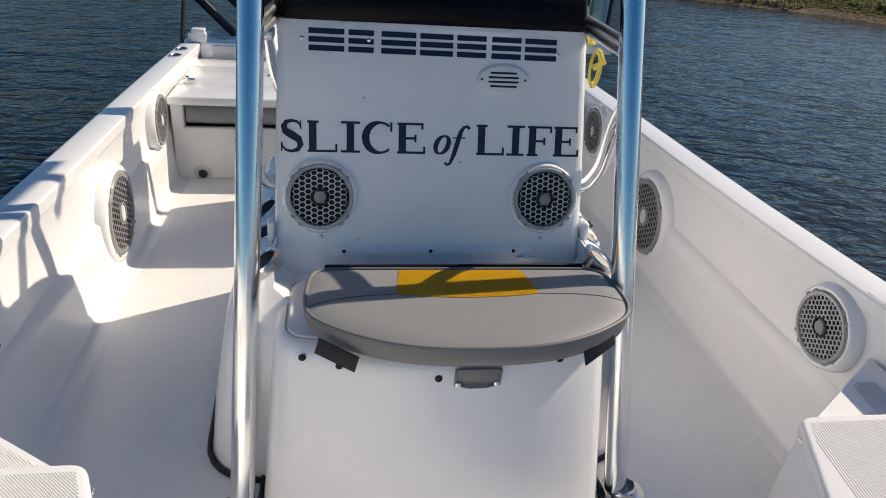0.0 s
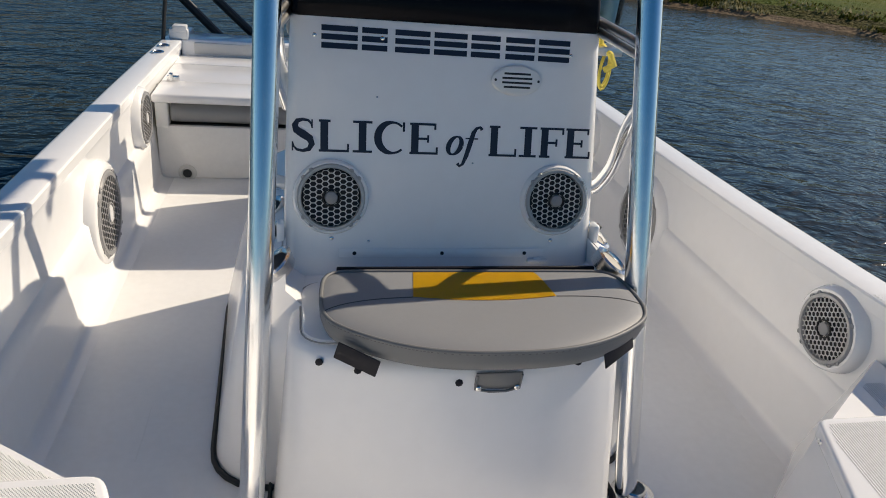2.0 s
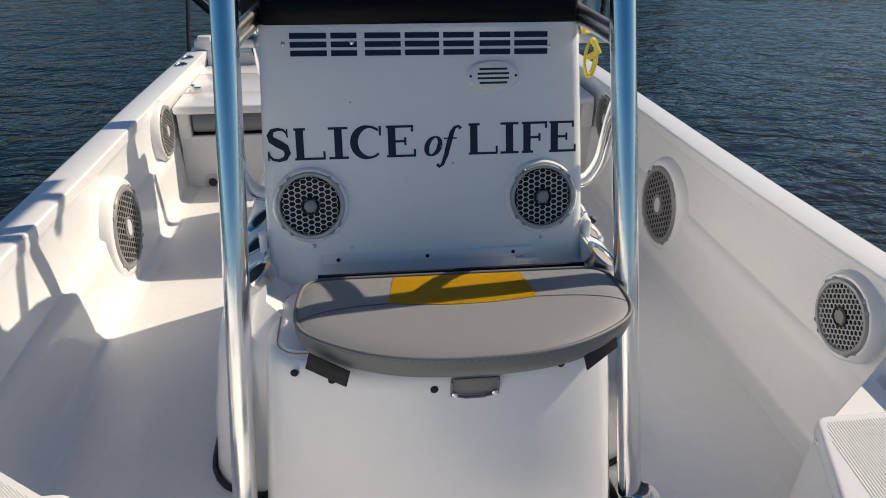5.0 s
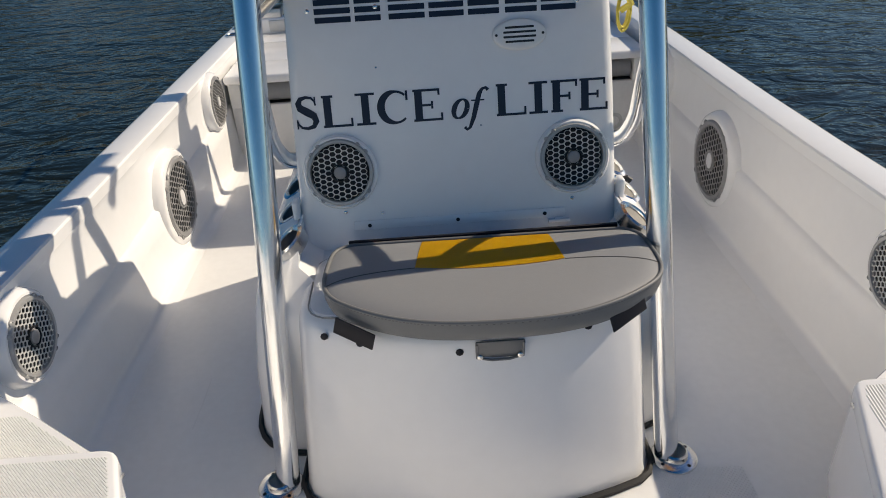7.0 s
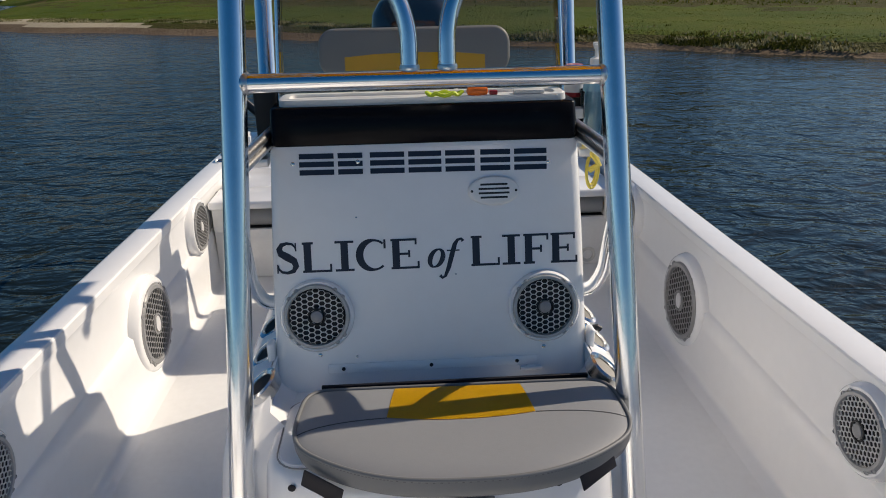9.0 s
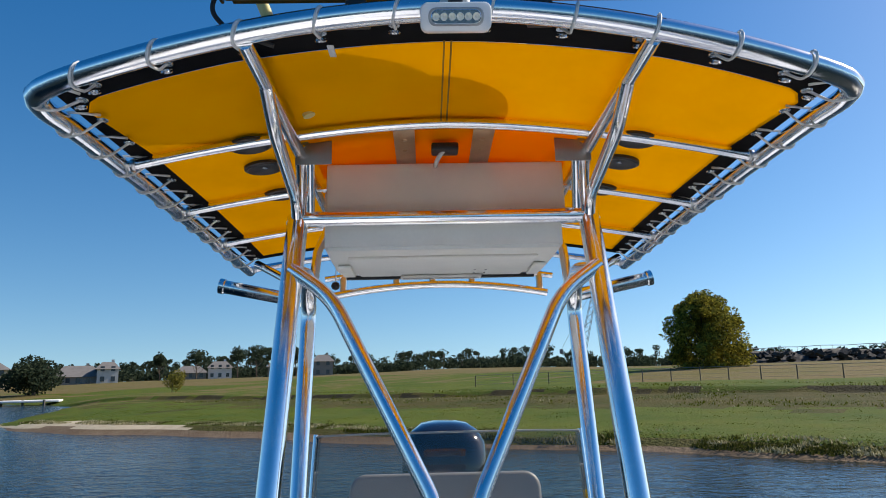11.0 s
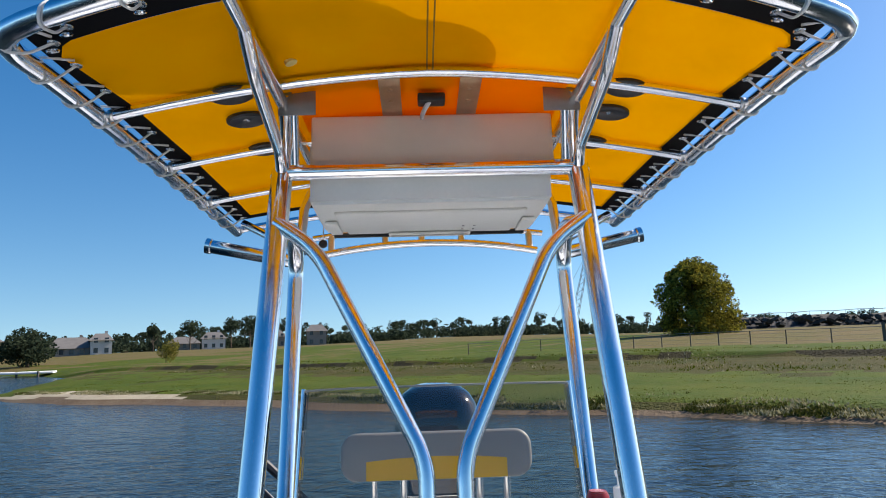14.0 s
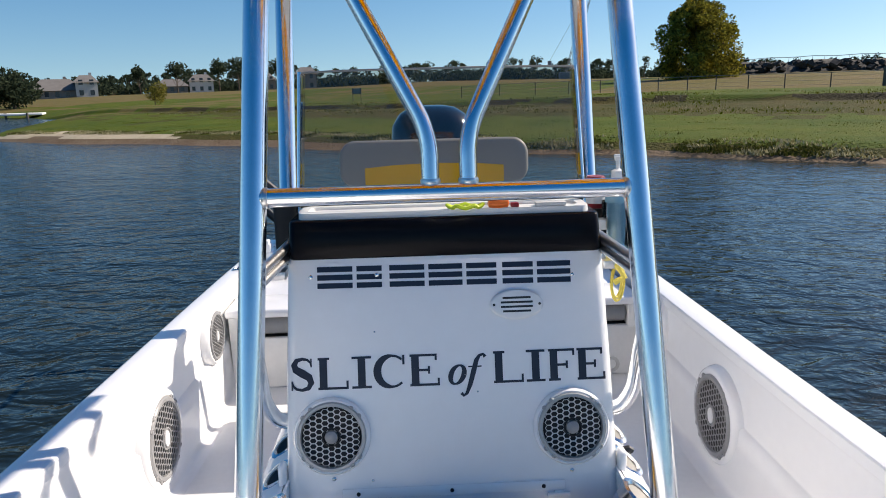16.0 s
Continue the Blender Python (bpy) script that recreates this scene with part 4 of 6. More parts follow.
LX = lambda px: -0.408 + (px - 500) * (0.815 / 528)
name_thing = thing("boat_name_lettering", "navy serif vinyl boat name on the console front", "lettering")
ZB, ZH = 0.8495, 0.083
for ch, a, b in (("S", 495, 535), ("L", 541, 592), ("I", 598, 631), ("C", 637, 691), ("E", 696, 746), ("L", 838, 889), ("I", 894, 926), ("F", 932, 977), ("E", 981, 1029)):
    x0, x1 = LX(a), LX(b)
    w = x1 - x0
    if ch in "LIEF":
        bm = join(*serif_letter(ch, w, ZH))
    elif ch == "S":
        k = [(0.88, 0.74), (0.84, 0.86), (0.72, 0.955), (0.5, 0.985), (0.27, 0.94), (0.16, 0.80), (0.22, 0.66), (0.5, 0.53), (0.78, 0.40), (0.86, 0.23), (0.74, 0.07), (0.48, 0.015), (0.24, 0.05), (0.10, 0.16), (0.06, 0.28)]
        ww = [0.004, 0.005, 0.0065, 0.008, 0.012, 0.016, 0.019, 0.021, 0.019, 0.016, 0.012, 0.008, 0.0065, 0.005, 0.004]
        bm = join(stroke([(p * w, q * ZH) for p, q in k], ww), box(0.84 * w, 0.90 * w, 0.72 * ZH, 0.99 * ZH, 0.0004, 0.0011), box(0.03 * w, 0.09 * w, 0.01 * ZH, 0.30 * ZH, 0.0004, 0.0011))
    else:
        pts, ww = [], []
        for k in range(25):
            a2 = radians(48 + 264 * k / 24)
            pts.append((0.53 * w + 0.46 * w * math.cos(a2), 0.5 * ZH + 0.485 * ZH * math.sin(a2)))
            ww.append(0.006 + 0.0145 * max(0.0, -math.cos(a2)) ** 0.8)
        bm = join(stroke(pts, ww), box(0.86 * w, 0.93 * w, 0.70 * ZH, 1.0 * ZH, 0.0004, 0.0011))
    part("letter", moved(bm, on_face(x0, ZB)), NAVY, name_thing, smooth=0)
pts, ww = [], []
for k in range(29):
    a2 = math.tau * k / 28
    c, s = math.cos(a2), math.sin(a2)
    pts.append((0.022 + 0.017 * c + 0.25 * 0.026 * s, 0.026 + 0.024 * s))
    ww.append(0.0045 + 0.009 * abs(c) ** 1.2)
part("letter", moved(stroke(pts, ww), on_face(LX(762), ZB)), NAVY, name_thing, "italic letter", smooth=0)
k = [(-0.020, -0.022), (-0.014, -0.029), (-0.006, -0.024), (0.004, 0.0), (0.014, 0.035), (0.022, 0.062), (0.030, 0.074), (0.040, 0.077), (0.045, 0.070)]
part("letter", moved(join(stroke(k, [0.009, 0.007, 0.008, 0.012, 0.0135, 0.012, 0.008, 0.007, 0.010]), box(0.000, 0.035, 0.044, 0.0475, 0.0004, 0.0011)), on_face(LX(795), ZB)), NAVY, name_thing, "italic letter", smooth=0)
# the maker's mark as a row of plain slotted blocks
mark = thing("maker_mark", "row of navy triple-barred blocks across the console top", "emblem")
BX = lambda px: -0.340 + (px - 545) * (0.675 / 440)
for a, b in ((545, 605), (612, 655), (668, 728), (735, 793), (800, 852), (862, 915), (922, 980)):
    x0, x1 = BX(a), BX(b)
    for k in range(3):
        part("bar", moved(box(x0, x1, k * 0.0215, k * 0.0215 + 0.0142, 0.0003, 0.0011), on_face(0, 1.101) @ pose(0, 0, 0, 0, 0, -0.35)), NAVY, mark, smooth=0)

# ---- console seat cushion ----
cushion = thing("seat_cushion", "grey vinyl seat cushion with yellow inset on the locker", "cushion")
CX = 0.056


def cushion_outline(grow=0.0, n=20):
    """A half-moon: straight back, bowed front."""
    out = []
    for k in range(n + 1):
        s = k / n * 2 - 1
        x = s * (0.378 + grow)
        out.append((CX + x, 2.100 - grow + 0.128 * abs(s) ** 2.6))
    out += [(CX + 0.402 + grow, 2.278), (CX + 0.405 + grow, 2.34), (CX + 0.400 + grow, 2.41), (CX + 0.395 + grow, 2.438), (CX + 0.384 + grow, 2.459), (CX + 0.365 + grow, 2.473 + grow * 0.5), (CX + 0.335, 2.48 + grow * 0.5),
            (CX - 0.335, 2.48 + grow * 0.5), (CX - 0.365 - grow, 2.473 + grow * 0.5), (CX - 0.384 - grow, 2.459), (CX - 0.395 - grow, 2.438), (CX - 0.400 - grow, 2.41), (CX - 0.405 - grow, 2.34), (CX - 0.402 - grow, 2.278)]
    return out


def shrink(out, d):
    c = Vector((CX, 2.29))
    return [tuple(c + (Vector(p) - c) * (1 - d / max(0.05, (Vector(p) - c).length))) for p in out]


def rounder(out, times=2):
    """Corners cut off again and again until the outline runs smooth."""
    for _ in range(times):
        out = [q for (ax, ay), (bx, by) in zip(out, out[1:] + out[:1]) for q in ((0.75 * ax + 0.25 * bx, 0.75 * ay + 0.25 * by), (0.25 * ax + 0.75 * bx, 0.25 * ay + 0.75 * by))]
    return out


secs = []
base_o = rounder(cushion_outline(0.0, 12))
for z, d in ((0.537, 0.034), (0.539, 0.020), (0.546, 0.008), (0.570, 0.0), (0.594, 0.002)):
    secs.append([(x, y, z) for x, y in shrink(base_o, d)])
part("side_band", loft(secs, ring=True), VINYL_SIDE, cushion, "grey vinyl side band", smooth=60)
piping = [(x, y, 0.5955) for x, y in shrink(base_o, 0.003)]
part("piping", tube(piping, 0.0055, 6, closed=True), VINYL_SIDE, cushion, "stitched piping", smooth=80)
st = bmesh.new()
pp = [Vector(p) for p in piping]
for a, b in zip(pp, pp[1:] + pp[:1]):
    if a.y > 2.3 and b.y > 2.3:
        continue
    n = max(1, int((b - a).length / 0.008))
    for k in range(n):
        c = a.lerp(b, (k + 0.5) / n)
        d = (b - a).normalized() * 0.0026
        o = Vector((d.y, -d.x, 0)).normalized() * 0.0042
        q = [st.verts.new(c + o * 1.05 + d + Vector((0, 0, -0.0012))), st.verts.new(c + o * 1.05 - d + Vector((0, 0, -0.0012))), st.verts.new(c + o * 1.25 - d + Vector((0, 0, -0.0036))), st.verts.new(c + o * 1.25 + d + Vector((0, 0, -0.0036)))]
        st.faces.new(q)
tagged(part("stitching", st, THREAD, cushion, "row of dark stitches", smooth=0), kind="stuff")


def top_z(x, y):
    """A softly crowned top."""
    p = Vector((x, y))
    near = 1.0
    for a, b in zip(base_o, base_o[1:] + base_o[:1]):
        a, b = Vector(a), Vector(b)
        f = max(0.0, min(1.0, (p - a).dot(b - a) / max(1e-9, (b - a).length_squared)))
        near = min(near, (p - a - (b - a) * f).length)
    return 0.594 + 0.013 * (1 - math.exp(-max(0.0, near - 0.004) / 0.030))


def top_panel(inside, lift=0.0, nx=60, ny=30):
    bm = bmesh.new()
    poly = shrink(base_o, 0.004)

    def span(x):
        ys = []
        for (ax, ay), (bx, by) in zip(poly, poly[1:] + poly[:1]):
            if (ax - x) * (bx - x) < 0:
                ys.append(ay + (by - ay) * (x - ax) / (bx - ax))
        return (min(ys), max(ys)) if len(ys) > 1 else None
    grid = {}
    xs = [CX - 0.396 + 0.792 * i / nx for i in range(nx + 1)]
    for i, x in enumerate(xs):
        s = span(x)
        if not s:
            continue
        for j in range(ny + 1):
            y = s[0] + (s[1] - s[0]) * j / ny
            grid[i, j] = bm.verts.new((x, y, top_z(x, y) + lift))
    for i in range(nx):
        for j in range(ny):
            k = [grid.get(q) for q in ((i, j), (i + 1, j), (i + 1, j + 1), (i, j + 1))]
            if all(k):
                c = sum((v.co for v in k), Vector()) / 4
                if inside(c.x, c.y):
                    bm.faces.new(k)
    for v in [v for v in bm.verts if not v.link_faces]:
        bm.verts.remove(v)
    bmesh.ops.recalc_face_normals(bm, faces=bm.faces)
    if bm.faces[:] and sum(f.normal.z for f in bm.faces) < 0:
        bmesh.ops.reverse_faces(bm, faces=bm.faces)
    return bm


part("top_cover", top_panel(lambda x, y: True), VINYL, cushion, "light grey vinyl top", smooth=60)
yel = bmesh.new()
rows = []
for j in range(9):
    v = j / 8
    row = []
    for i in range(17):
        u = i / 16 * 2 - 1
        y = 2.325 + (2.465 - 2.325) * v - 0.018 * (1 - v) * (1 - u * u)
        x = CX - 0.003 + u * (0.180 - 0.018 * v)
        row.append(yel.verts.new((x, y, top_z(x, y) + 0.0016)))
    rows.append(row)
for a, b in zip(rows, rows[1:]):
    for i in range(16):
        yel.faces.new((a[i], a[i + 1], b[i + 1], b[i]))
bmesh.ops.solidify(yel, geom=yel.faces[:], thickness=0.001)
part("yellow_inset", yel, VINYL_YEL, cushion, "bright yellow vinyl inset")
for x0, y0, x1, y1 in ((CX + 0.178, 2.325, CX + 0.395, 2.300), (CX - 0.183, 2.325, CX - 0.396, 2.285)):
    pts = [(x0 + (x1 - x0) * k / 12, y0 + (y1 - y0) * k / 12 + 0.008 * math.sin(k / 12 * math.pi)) for k in range(13)]
    part("seam", tube([(x, y, top_z(x, y) + 0.0002) for x, y in pts], 0.0016, 5), THREAD, cushion, "sewn seam")
cushion.matrix_basis = Matrix.Translation((CX, 2.288, 0)) @ Matrix.Rotation(radians(-0.7), 4, "Z") @ Matrix.Translation((-CX, -2.29, 0))
for x, y, a in ((-0.272, 2.166, -28), (0.352, 2.168, 30)):
    fl = thing("vinyl_flap", "dark grey vinyl flap under the cushion corner", "flap")
    part("flap", moved(box(-0.052, 0.052, -0.002, 0.002, -0.014, 0.028, 0.002), pose(x, y, 0.537, -8, -a * 0.45, a)), FLAP, fl)
latch = thing("pull_latch", "grey vinyl pull tab held by two screws", "pull tab")
part("plate", moved(box(-0.056, 0.056, -0.003, 0.003, -0.026, 0.026, 0.003), pose(CX, 2.150, 0.484, 8)), VINYL_SIDE, latch)
part("hem", moved(tube([(-0.053, -0.003, 0.021), (-0.053, -0.004, -0.021), (-0.02, -0.008, -0.026), (0.02, -0.008, -0.026), (0.053, -0.004, -0.021), (0.053, -0.003, 0.021)], 0.0035, 6), pose(CX, 2.150, 0.484, 8)), VINYL_SIDE, latch, "sewn hem")
for s in (-1, 1):
    part("screw", screw((CX + s * 0.046, 2.146, 0.466), (0, -1, 0.1), 0.007), STEEL, latch)


# ---- T-top frame ----
frame_top = thing("t_top_frame", "polished aluminium T-top frame over the console", "T-top frame")


def leg_at(z):
    return 0.515 - 0.0507 * z + 0.0081 * z * z, 2.238 + 0.2574 * z + 0.0227 * z * z


def weld(p, r, parent, axis):
    m = Matrix.Translation(p) @ Vector(axis).to_track_quat("Z", "Y").to_matrix().to_4x4()
    part("weld_bead", moved(lathe([(r * 1.02, -0.006), (r * 1.10, -0.002), (r * 1.10, 0.003), (r * 1.0, 0.008)], 18), m), ALU_DULL, parent)


LR = 0.0315
CAN_F, CAN_W = 2.155, 0.868


def canopy_z(x, y):
    """Height of the top's tube line: arched across, falling aft."""
    edge = lerp(y, [(2.15, 2.412), (2.7, 2.398), (3.15, 2.376), (3.585, 2.353), (4.1, 2.322)])
    rise = lerp(y, [(2.15, 0.126), (2.7, 0.113), (3.15, 0.105), (4.1, 0.088)])
    return edge + rise * (1 - (abs(x) / CAN_W) ** 1.7)


def front_edge(x, off):
    return CAN_F + 0.070 * (abs(x) / 0.80) ** 2.2 + off


for side in (-1, 1):
    part("front_leg", tube([(side * leg_at(z)[0], leg_at(z)[1], z) for z in [0.012 + k * 2.29 / 14 for k in range(15)]], LR, 20), ALU, frame_top)
    foot = part("foot_plate", moved(lathe([(0.062, 0.0), (0.062, 0.006), (0.058, 0.009), (0.036, 0.011), (0.034, 0.026), (0.029, 0.03)], 32), pose(side * 0.534, 2.234, 0.0)), STEEL, frame_top, "round polished foot plate")
    for a in (35, 125, 215, 305):
        part("foot_bolt", screw((side * 0.534 + 0.048 * math.cos(radians(a)), 2.234 + 0.048 * math.sin(radians(a)), 0.0088), (0, 0, 1), 0.0055), FLAP, foot)
    x3, y3 = leg_at(2.30)
    part("upper_strut", tube(fillet([(side * x3, y3, 2.26), (side * (x3 - 0.004), y3 - 0.05, 2.345), (side * 0.410, 2.47, 2.40), (side * 0.410, 2.36, canopy_z(0.41, 2.36) - 0.018)], 0.10), 0.0170, 16), ALU, frame_top)
    part("leg_cap", moved(lathe([(LR, -0.004), (LR, 0.0), (0.026, 0.011), (0.018, 0.020), (0.008, 0.025), (0, 0.026)], 20), pose(side * x3, y3, 2.298, -14)), ALU, frame_top)
    part("back_strut", tube(fillet([(side * (x3 - 0.003), y3 + 0.01, 2.25), (side * 0.42, 2.90, 2.40), (side * 0.41, 2.80, 2.485)], 0.06), 0.018, 14), ALU, frame_top)
    part("runner", tube([(side * 0.410, y, canopy_z(0.41, y) - 0.018) for y in (2.175, 2.4, 2.6, 2.8, 3.1, 3.4, 3.7, 4.03)], 0.0175, 14), ALU, frame_top)
    part("gusset", box(side * 0.372 - 0.052, side * 0.372 + 0.052, 2.800, 2.806, 2.425, 2.500, 0.002), DULL_PLATE, frame_top)
    part("gusset_post", tube([(side * 0.385, 2.82, 2.50), (side * 0.395, 2.90, 2.31)], 0.013, 12), ALU, frame_top)
    weld((side * x3, y3, 2.285), LR, frame_top, (0, 0.2, 1))
    # V brace
    pts = fillet([(side * 0.046 + 0.008, 2.642, 1.372), (side * 0.046 + 0.008, 2.665, 1.50), (side * 0.325, 2.845, 2.05), (side * 0.445, 2.875, 2.135)], 0.14, 8)
    part("v_brace", tube(pts, 0.0215, 16), ALU, frame_top)
    weld((side * 0.046 + 0.008, 2.643, 1.388), 0.0225, frame_top, (0, 0, 1))
    # rear leg, its top bent forward to the front leg
    part("rear_leg", tube(fillet([(side * 0.425, 3.29, 0.80), (side * 0.462, 3.25, 0.93), (side * 0.480, 3.15, 1.16), (side * 0.487, 3.26, 1.40), (side * 0.495, 3.50, 2.10), (side * 0.47, 3.30, 2.18), (side * 0.449, 2.90, 2.12)], 0.12, 7), 0.0285, 16), ALU, frame_top)
    part("rear_upright", tube([(side * 0.495, 3.50, 2.02), (side * 0.47, 3.52, 2.30), (side * 0.43, 3.55, canopy_z(0.43, 3.55) - 0.02)], 0.018, 12), ALU, frame_top)
    part("rear_outrigger", tube(fillet([(side * 0.47, 3.50, 2.14), (side * 0.66, 3.82, 2.25), (side * 0.80, 3.95, canopy_z(0.80, 3.95) - 0.012)], 0.08), 0.0175, 12), ALU, frame_top)
    # grab handles from the console to the leg
    xa, ya = leg_at(0.90)
    part("lower_grab", tube(fillet([(side * 0.425, 2.735, 0.732), (side * 0.470, 2.72, 0.745), (side * 0.492, 2.69, 0.81), (side * 0.487, 2.62, 0.98), (side * leg_at(1.05)[0], leg_at(1.05)[1], 1.05)], 0.06, 8), 0.0205, 14), ALU, frame_top)
    xa, ya = leg_at(1.17)
    part("upper_brace", tube([(side * 0.40, 2.93, 1.220), (side * (xa - 0.002), ya, 1.178)], 0.0130, 12), ALU_DULL, frame_top)
    part("upper_brace", tube([(side * 0.40, 2.90, 1.192), (side * (xa - 0.002), ya, 1.150)], 0.0120, 12), ALU_DULL, frame_top)
    part("brace_plate", moved(box(-0.040, 0.040, -0.04, 0.04, -0.012, 0.012, 0.004), pose(side * 0.474, 2.85, 1.122)), ALU_DULL, frame_top)
    weld((side * 0.432, 2.628, 1.362), 0.0235, frame_top, (1, 0, 0))
    # angled rod holder tubes at the back
    part("rod_tube", moved(lathe([(0.0285, 0.0), (0.0285, 0.34), (0.033, 0.345), (0.033, 0.365), (0.026, 0.367), (0.024, 0.30), (0.0, 0.30)], 20), Matrix.Translation((side * (0.565 if side > 0 else 0.585), 3.90, 2.155)) @ Vector((side * 0.97, -0.05, 0.20)).to_track_quat("Z", "Y").to_matrix().to_4x4()), ALU, frame_top, "rod holder tube with flared mouth")
part("lower_crossbar", tube([(-0.458, 2.628, 1.362), (0.458, 2.628, 1.362)], 0.0230, 20), ALU, frame_top)
part("upper_crossbar", tube([(-0.436, 2.945, 2.297), (0.436, 2.945, 2.297)], 0.0235, 20), ALU, frame_top)
# hoop round the top
hoop = []
for k in range(25):
    s = k / 24 * 2 - 1
    hoop.append((s * 0.80, front_edge(s * 0.80, 0)))
hoop = [(-CAN_W, 4.10), (-CAN_W, 3.4), (-CAN_W, 2.8), (-CAN_W, 2.42), (-CAN_W - 0.006, 2.315), (-0.860, 2.250)] + hoop + [(0.860, 2.250), (CAN_W + 0.006, 2.315), (CAN_W, 2.42), (CAN_W, 2.8), (CAN_W, 3.4), (CAN_W, 4.10)]
part("top_hoop", tube(fillet([(x, y, canopy_z(x, y)) for x, y in hoop], 0.03, 2), 0.0235, 16), ALU, frame_top)
for y in (2.705, 3.15, 3.585, 4.06):
    part("cross_bow", tube([(CAN_W * s, y, canopy_z(CAN_W * s, y) - 0.004) for s in [k / 10 - 1 for k in range(21)]], 0.0145, 12), ALU, frame_top)
    for side in (-1, 1):
        weld((side * (CAN_W - 0.03), y, canopy_z(CAN_W - 0.03, y) - 0.004), 0.0155, frame_top, (1, 0, 0))
part("rear_rail", tube([(0.47 * s, 3.92, 2.222 - 0.045 * s * s) for s in [k / 8 - 1 for k in range(17)]], 0.0165, 14), ALU, frame_top)
for x in (-0.42, -0.187, -0.029, 0.143, 0.44):
    part("rail_stub", tube([(x, 3.92, 2.222 - 0.045 * (x / 0.47) ** 2), (x, 3.94, 2.29 - 0.035 * (x / 0.47) ** 2)], 0.015, 12), ALU_DULL, frame_top)
part("upper_rear_rail", tube([(0.50 * s, 3.94, 2.29 - 0.035 * s * s) for s in [k / 8 - 1 for k in range(17)]], 0.013, 12), ALU, frame_top)

# ---- canopy ----
canopy = thing("canvas_canopy", "bright yellow canvas canopy with black border laced to the frame", "canopy")


def widen(y):
    """The yellow panel is wider at its front, by a share of its half width."""
    return lerp(y, [(2.30, 0.832), (2.45, 0.815), (2.70, 0.790), (3.15, 0.775), (3.60, 0.770), (4.0, 0.770)]) / YW


def sheet(x0, x1, y0f, y1f, lift, nx, ny, inner=False, outer=False):
    bm = bmesh.new()
    g = []
    for j in range(ny + 1):
        row = []
        for i in range(nx + 1):
            x = x0 + (x1 - x0) * i / nx
            ya, yb = y0f(x), y1f(x)
            y = ya + (yb - ya) * j / ny
            w0, w1 = (widen(y) if inner else 1.0), (widen(y) if outer else 1.0)
            x = x0 * w0 + (x1 * w1 - x0 * w0) * i / nx
            row.append(bm.verts.new((x, y, canopy_z(x, y) + lift)))
        g.append(row)
    for a, b in zip(g, g[1:]):
        for i in range(nx):
            bm.faces.new((a[i], a[i + 1], b[i + 1], b[i]))
    return bm


YW, BW = 0.800, 0.844


def corner(x):
    """How far the yellow panel's rounded front corner draws back."""
    return 0.050 * max(0.0, (abs(x) - 0.74) / (YW - 0.74)) ** 2.5


def yellow_front(x):
    return front_edge(x, 0.132 + 0.020 * max(0.0, 1 - (x / 0.45) ** 2) + corner(x))


part("yellow_panel", sheet(-YW, YW, yellow_front, lambda x: 3.93, 0.016, 60, 40, True, True), CANVAS, canopy, "yellow canvas panel")
part("front_border", sheet(-YW, YW, lambda x: front_edge(x, 0.052 + 0.022 * max(0, abs(x) - 0.72) / 0.08), lambda x: yellow_front(x) + 0.005, 0.0195, 60, 4, True, True), CANVAS_BLACK, canopy, "black canvas border")
part("rear_border", sheet(-BW, BW, lambda x: 3.925, lambda x: 3.99, 0.0195, 36, 2), CANVAS_BLACK, canopy, "black canvas border")
for side in (-1, 1):
    part("side_border", sheet(side * (YW - 0.005), side * BW, lambda x: front_edge(x, 0.075), lambda x: 3.99, 0.0205, 4, 40, True), CANVAS_BLACK, canopy, "black canvas border")
# deeper orange and more translucent than the yellow panel
part("orange_panel", sheet(-0.385, 0.385, lambda x: 2.725, lambda x: 3.10, 0.0105, 20, 8), CANVAS_ORANGE, canopy, "deeper orange canvas panel over the box")
part("centre_seam", join(*[tube([(x, y, canopy_z(x, y) + 0.0135) for y in [2.30 + k * 0.09 for k in range(18)]], 0.0022, 5) for x in (-0.008, 0.008)]), SEAM, canopy, "double centre seam")
for y in (2.73, 3.175, 3.61):
    part("sleeve_seam", tube([(0.75 * s, y, canopy_z(0.75 * s, y) + 0.0125) for s in [k / 8 - 1 for k in range(17)]], 0.003, 5), CANVAS, canopy, "sewn fold")
part("label_tag", box(-0.250, -0.236, 2.20, 2.25, 2.485, 2.488, 0.001), CORD, canopy, "white sewn tag")


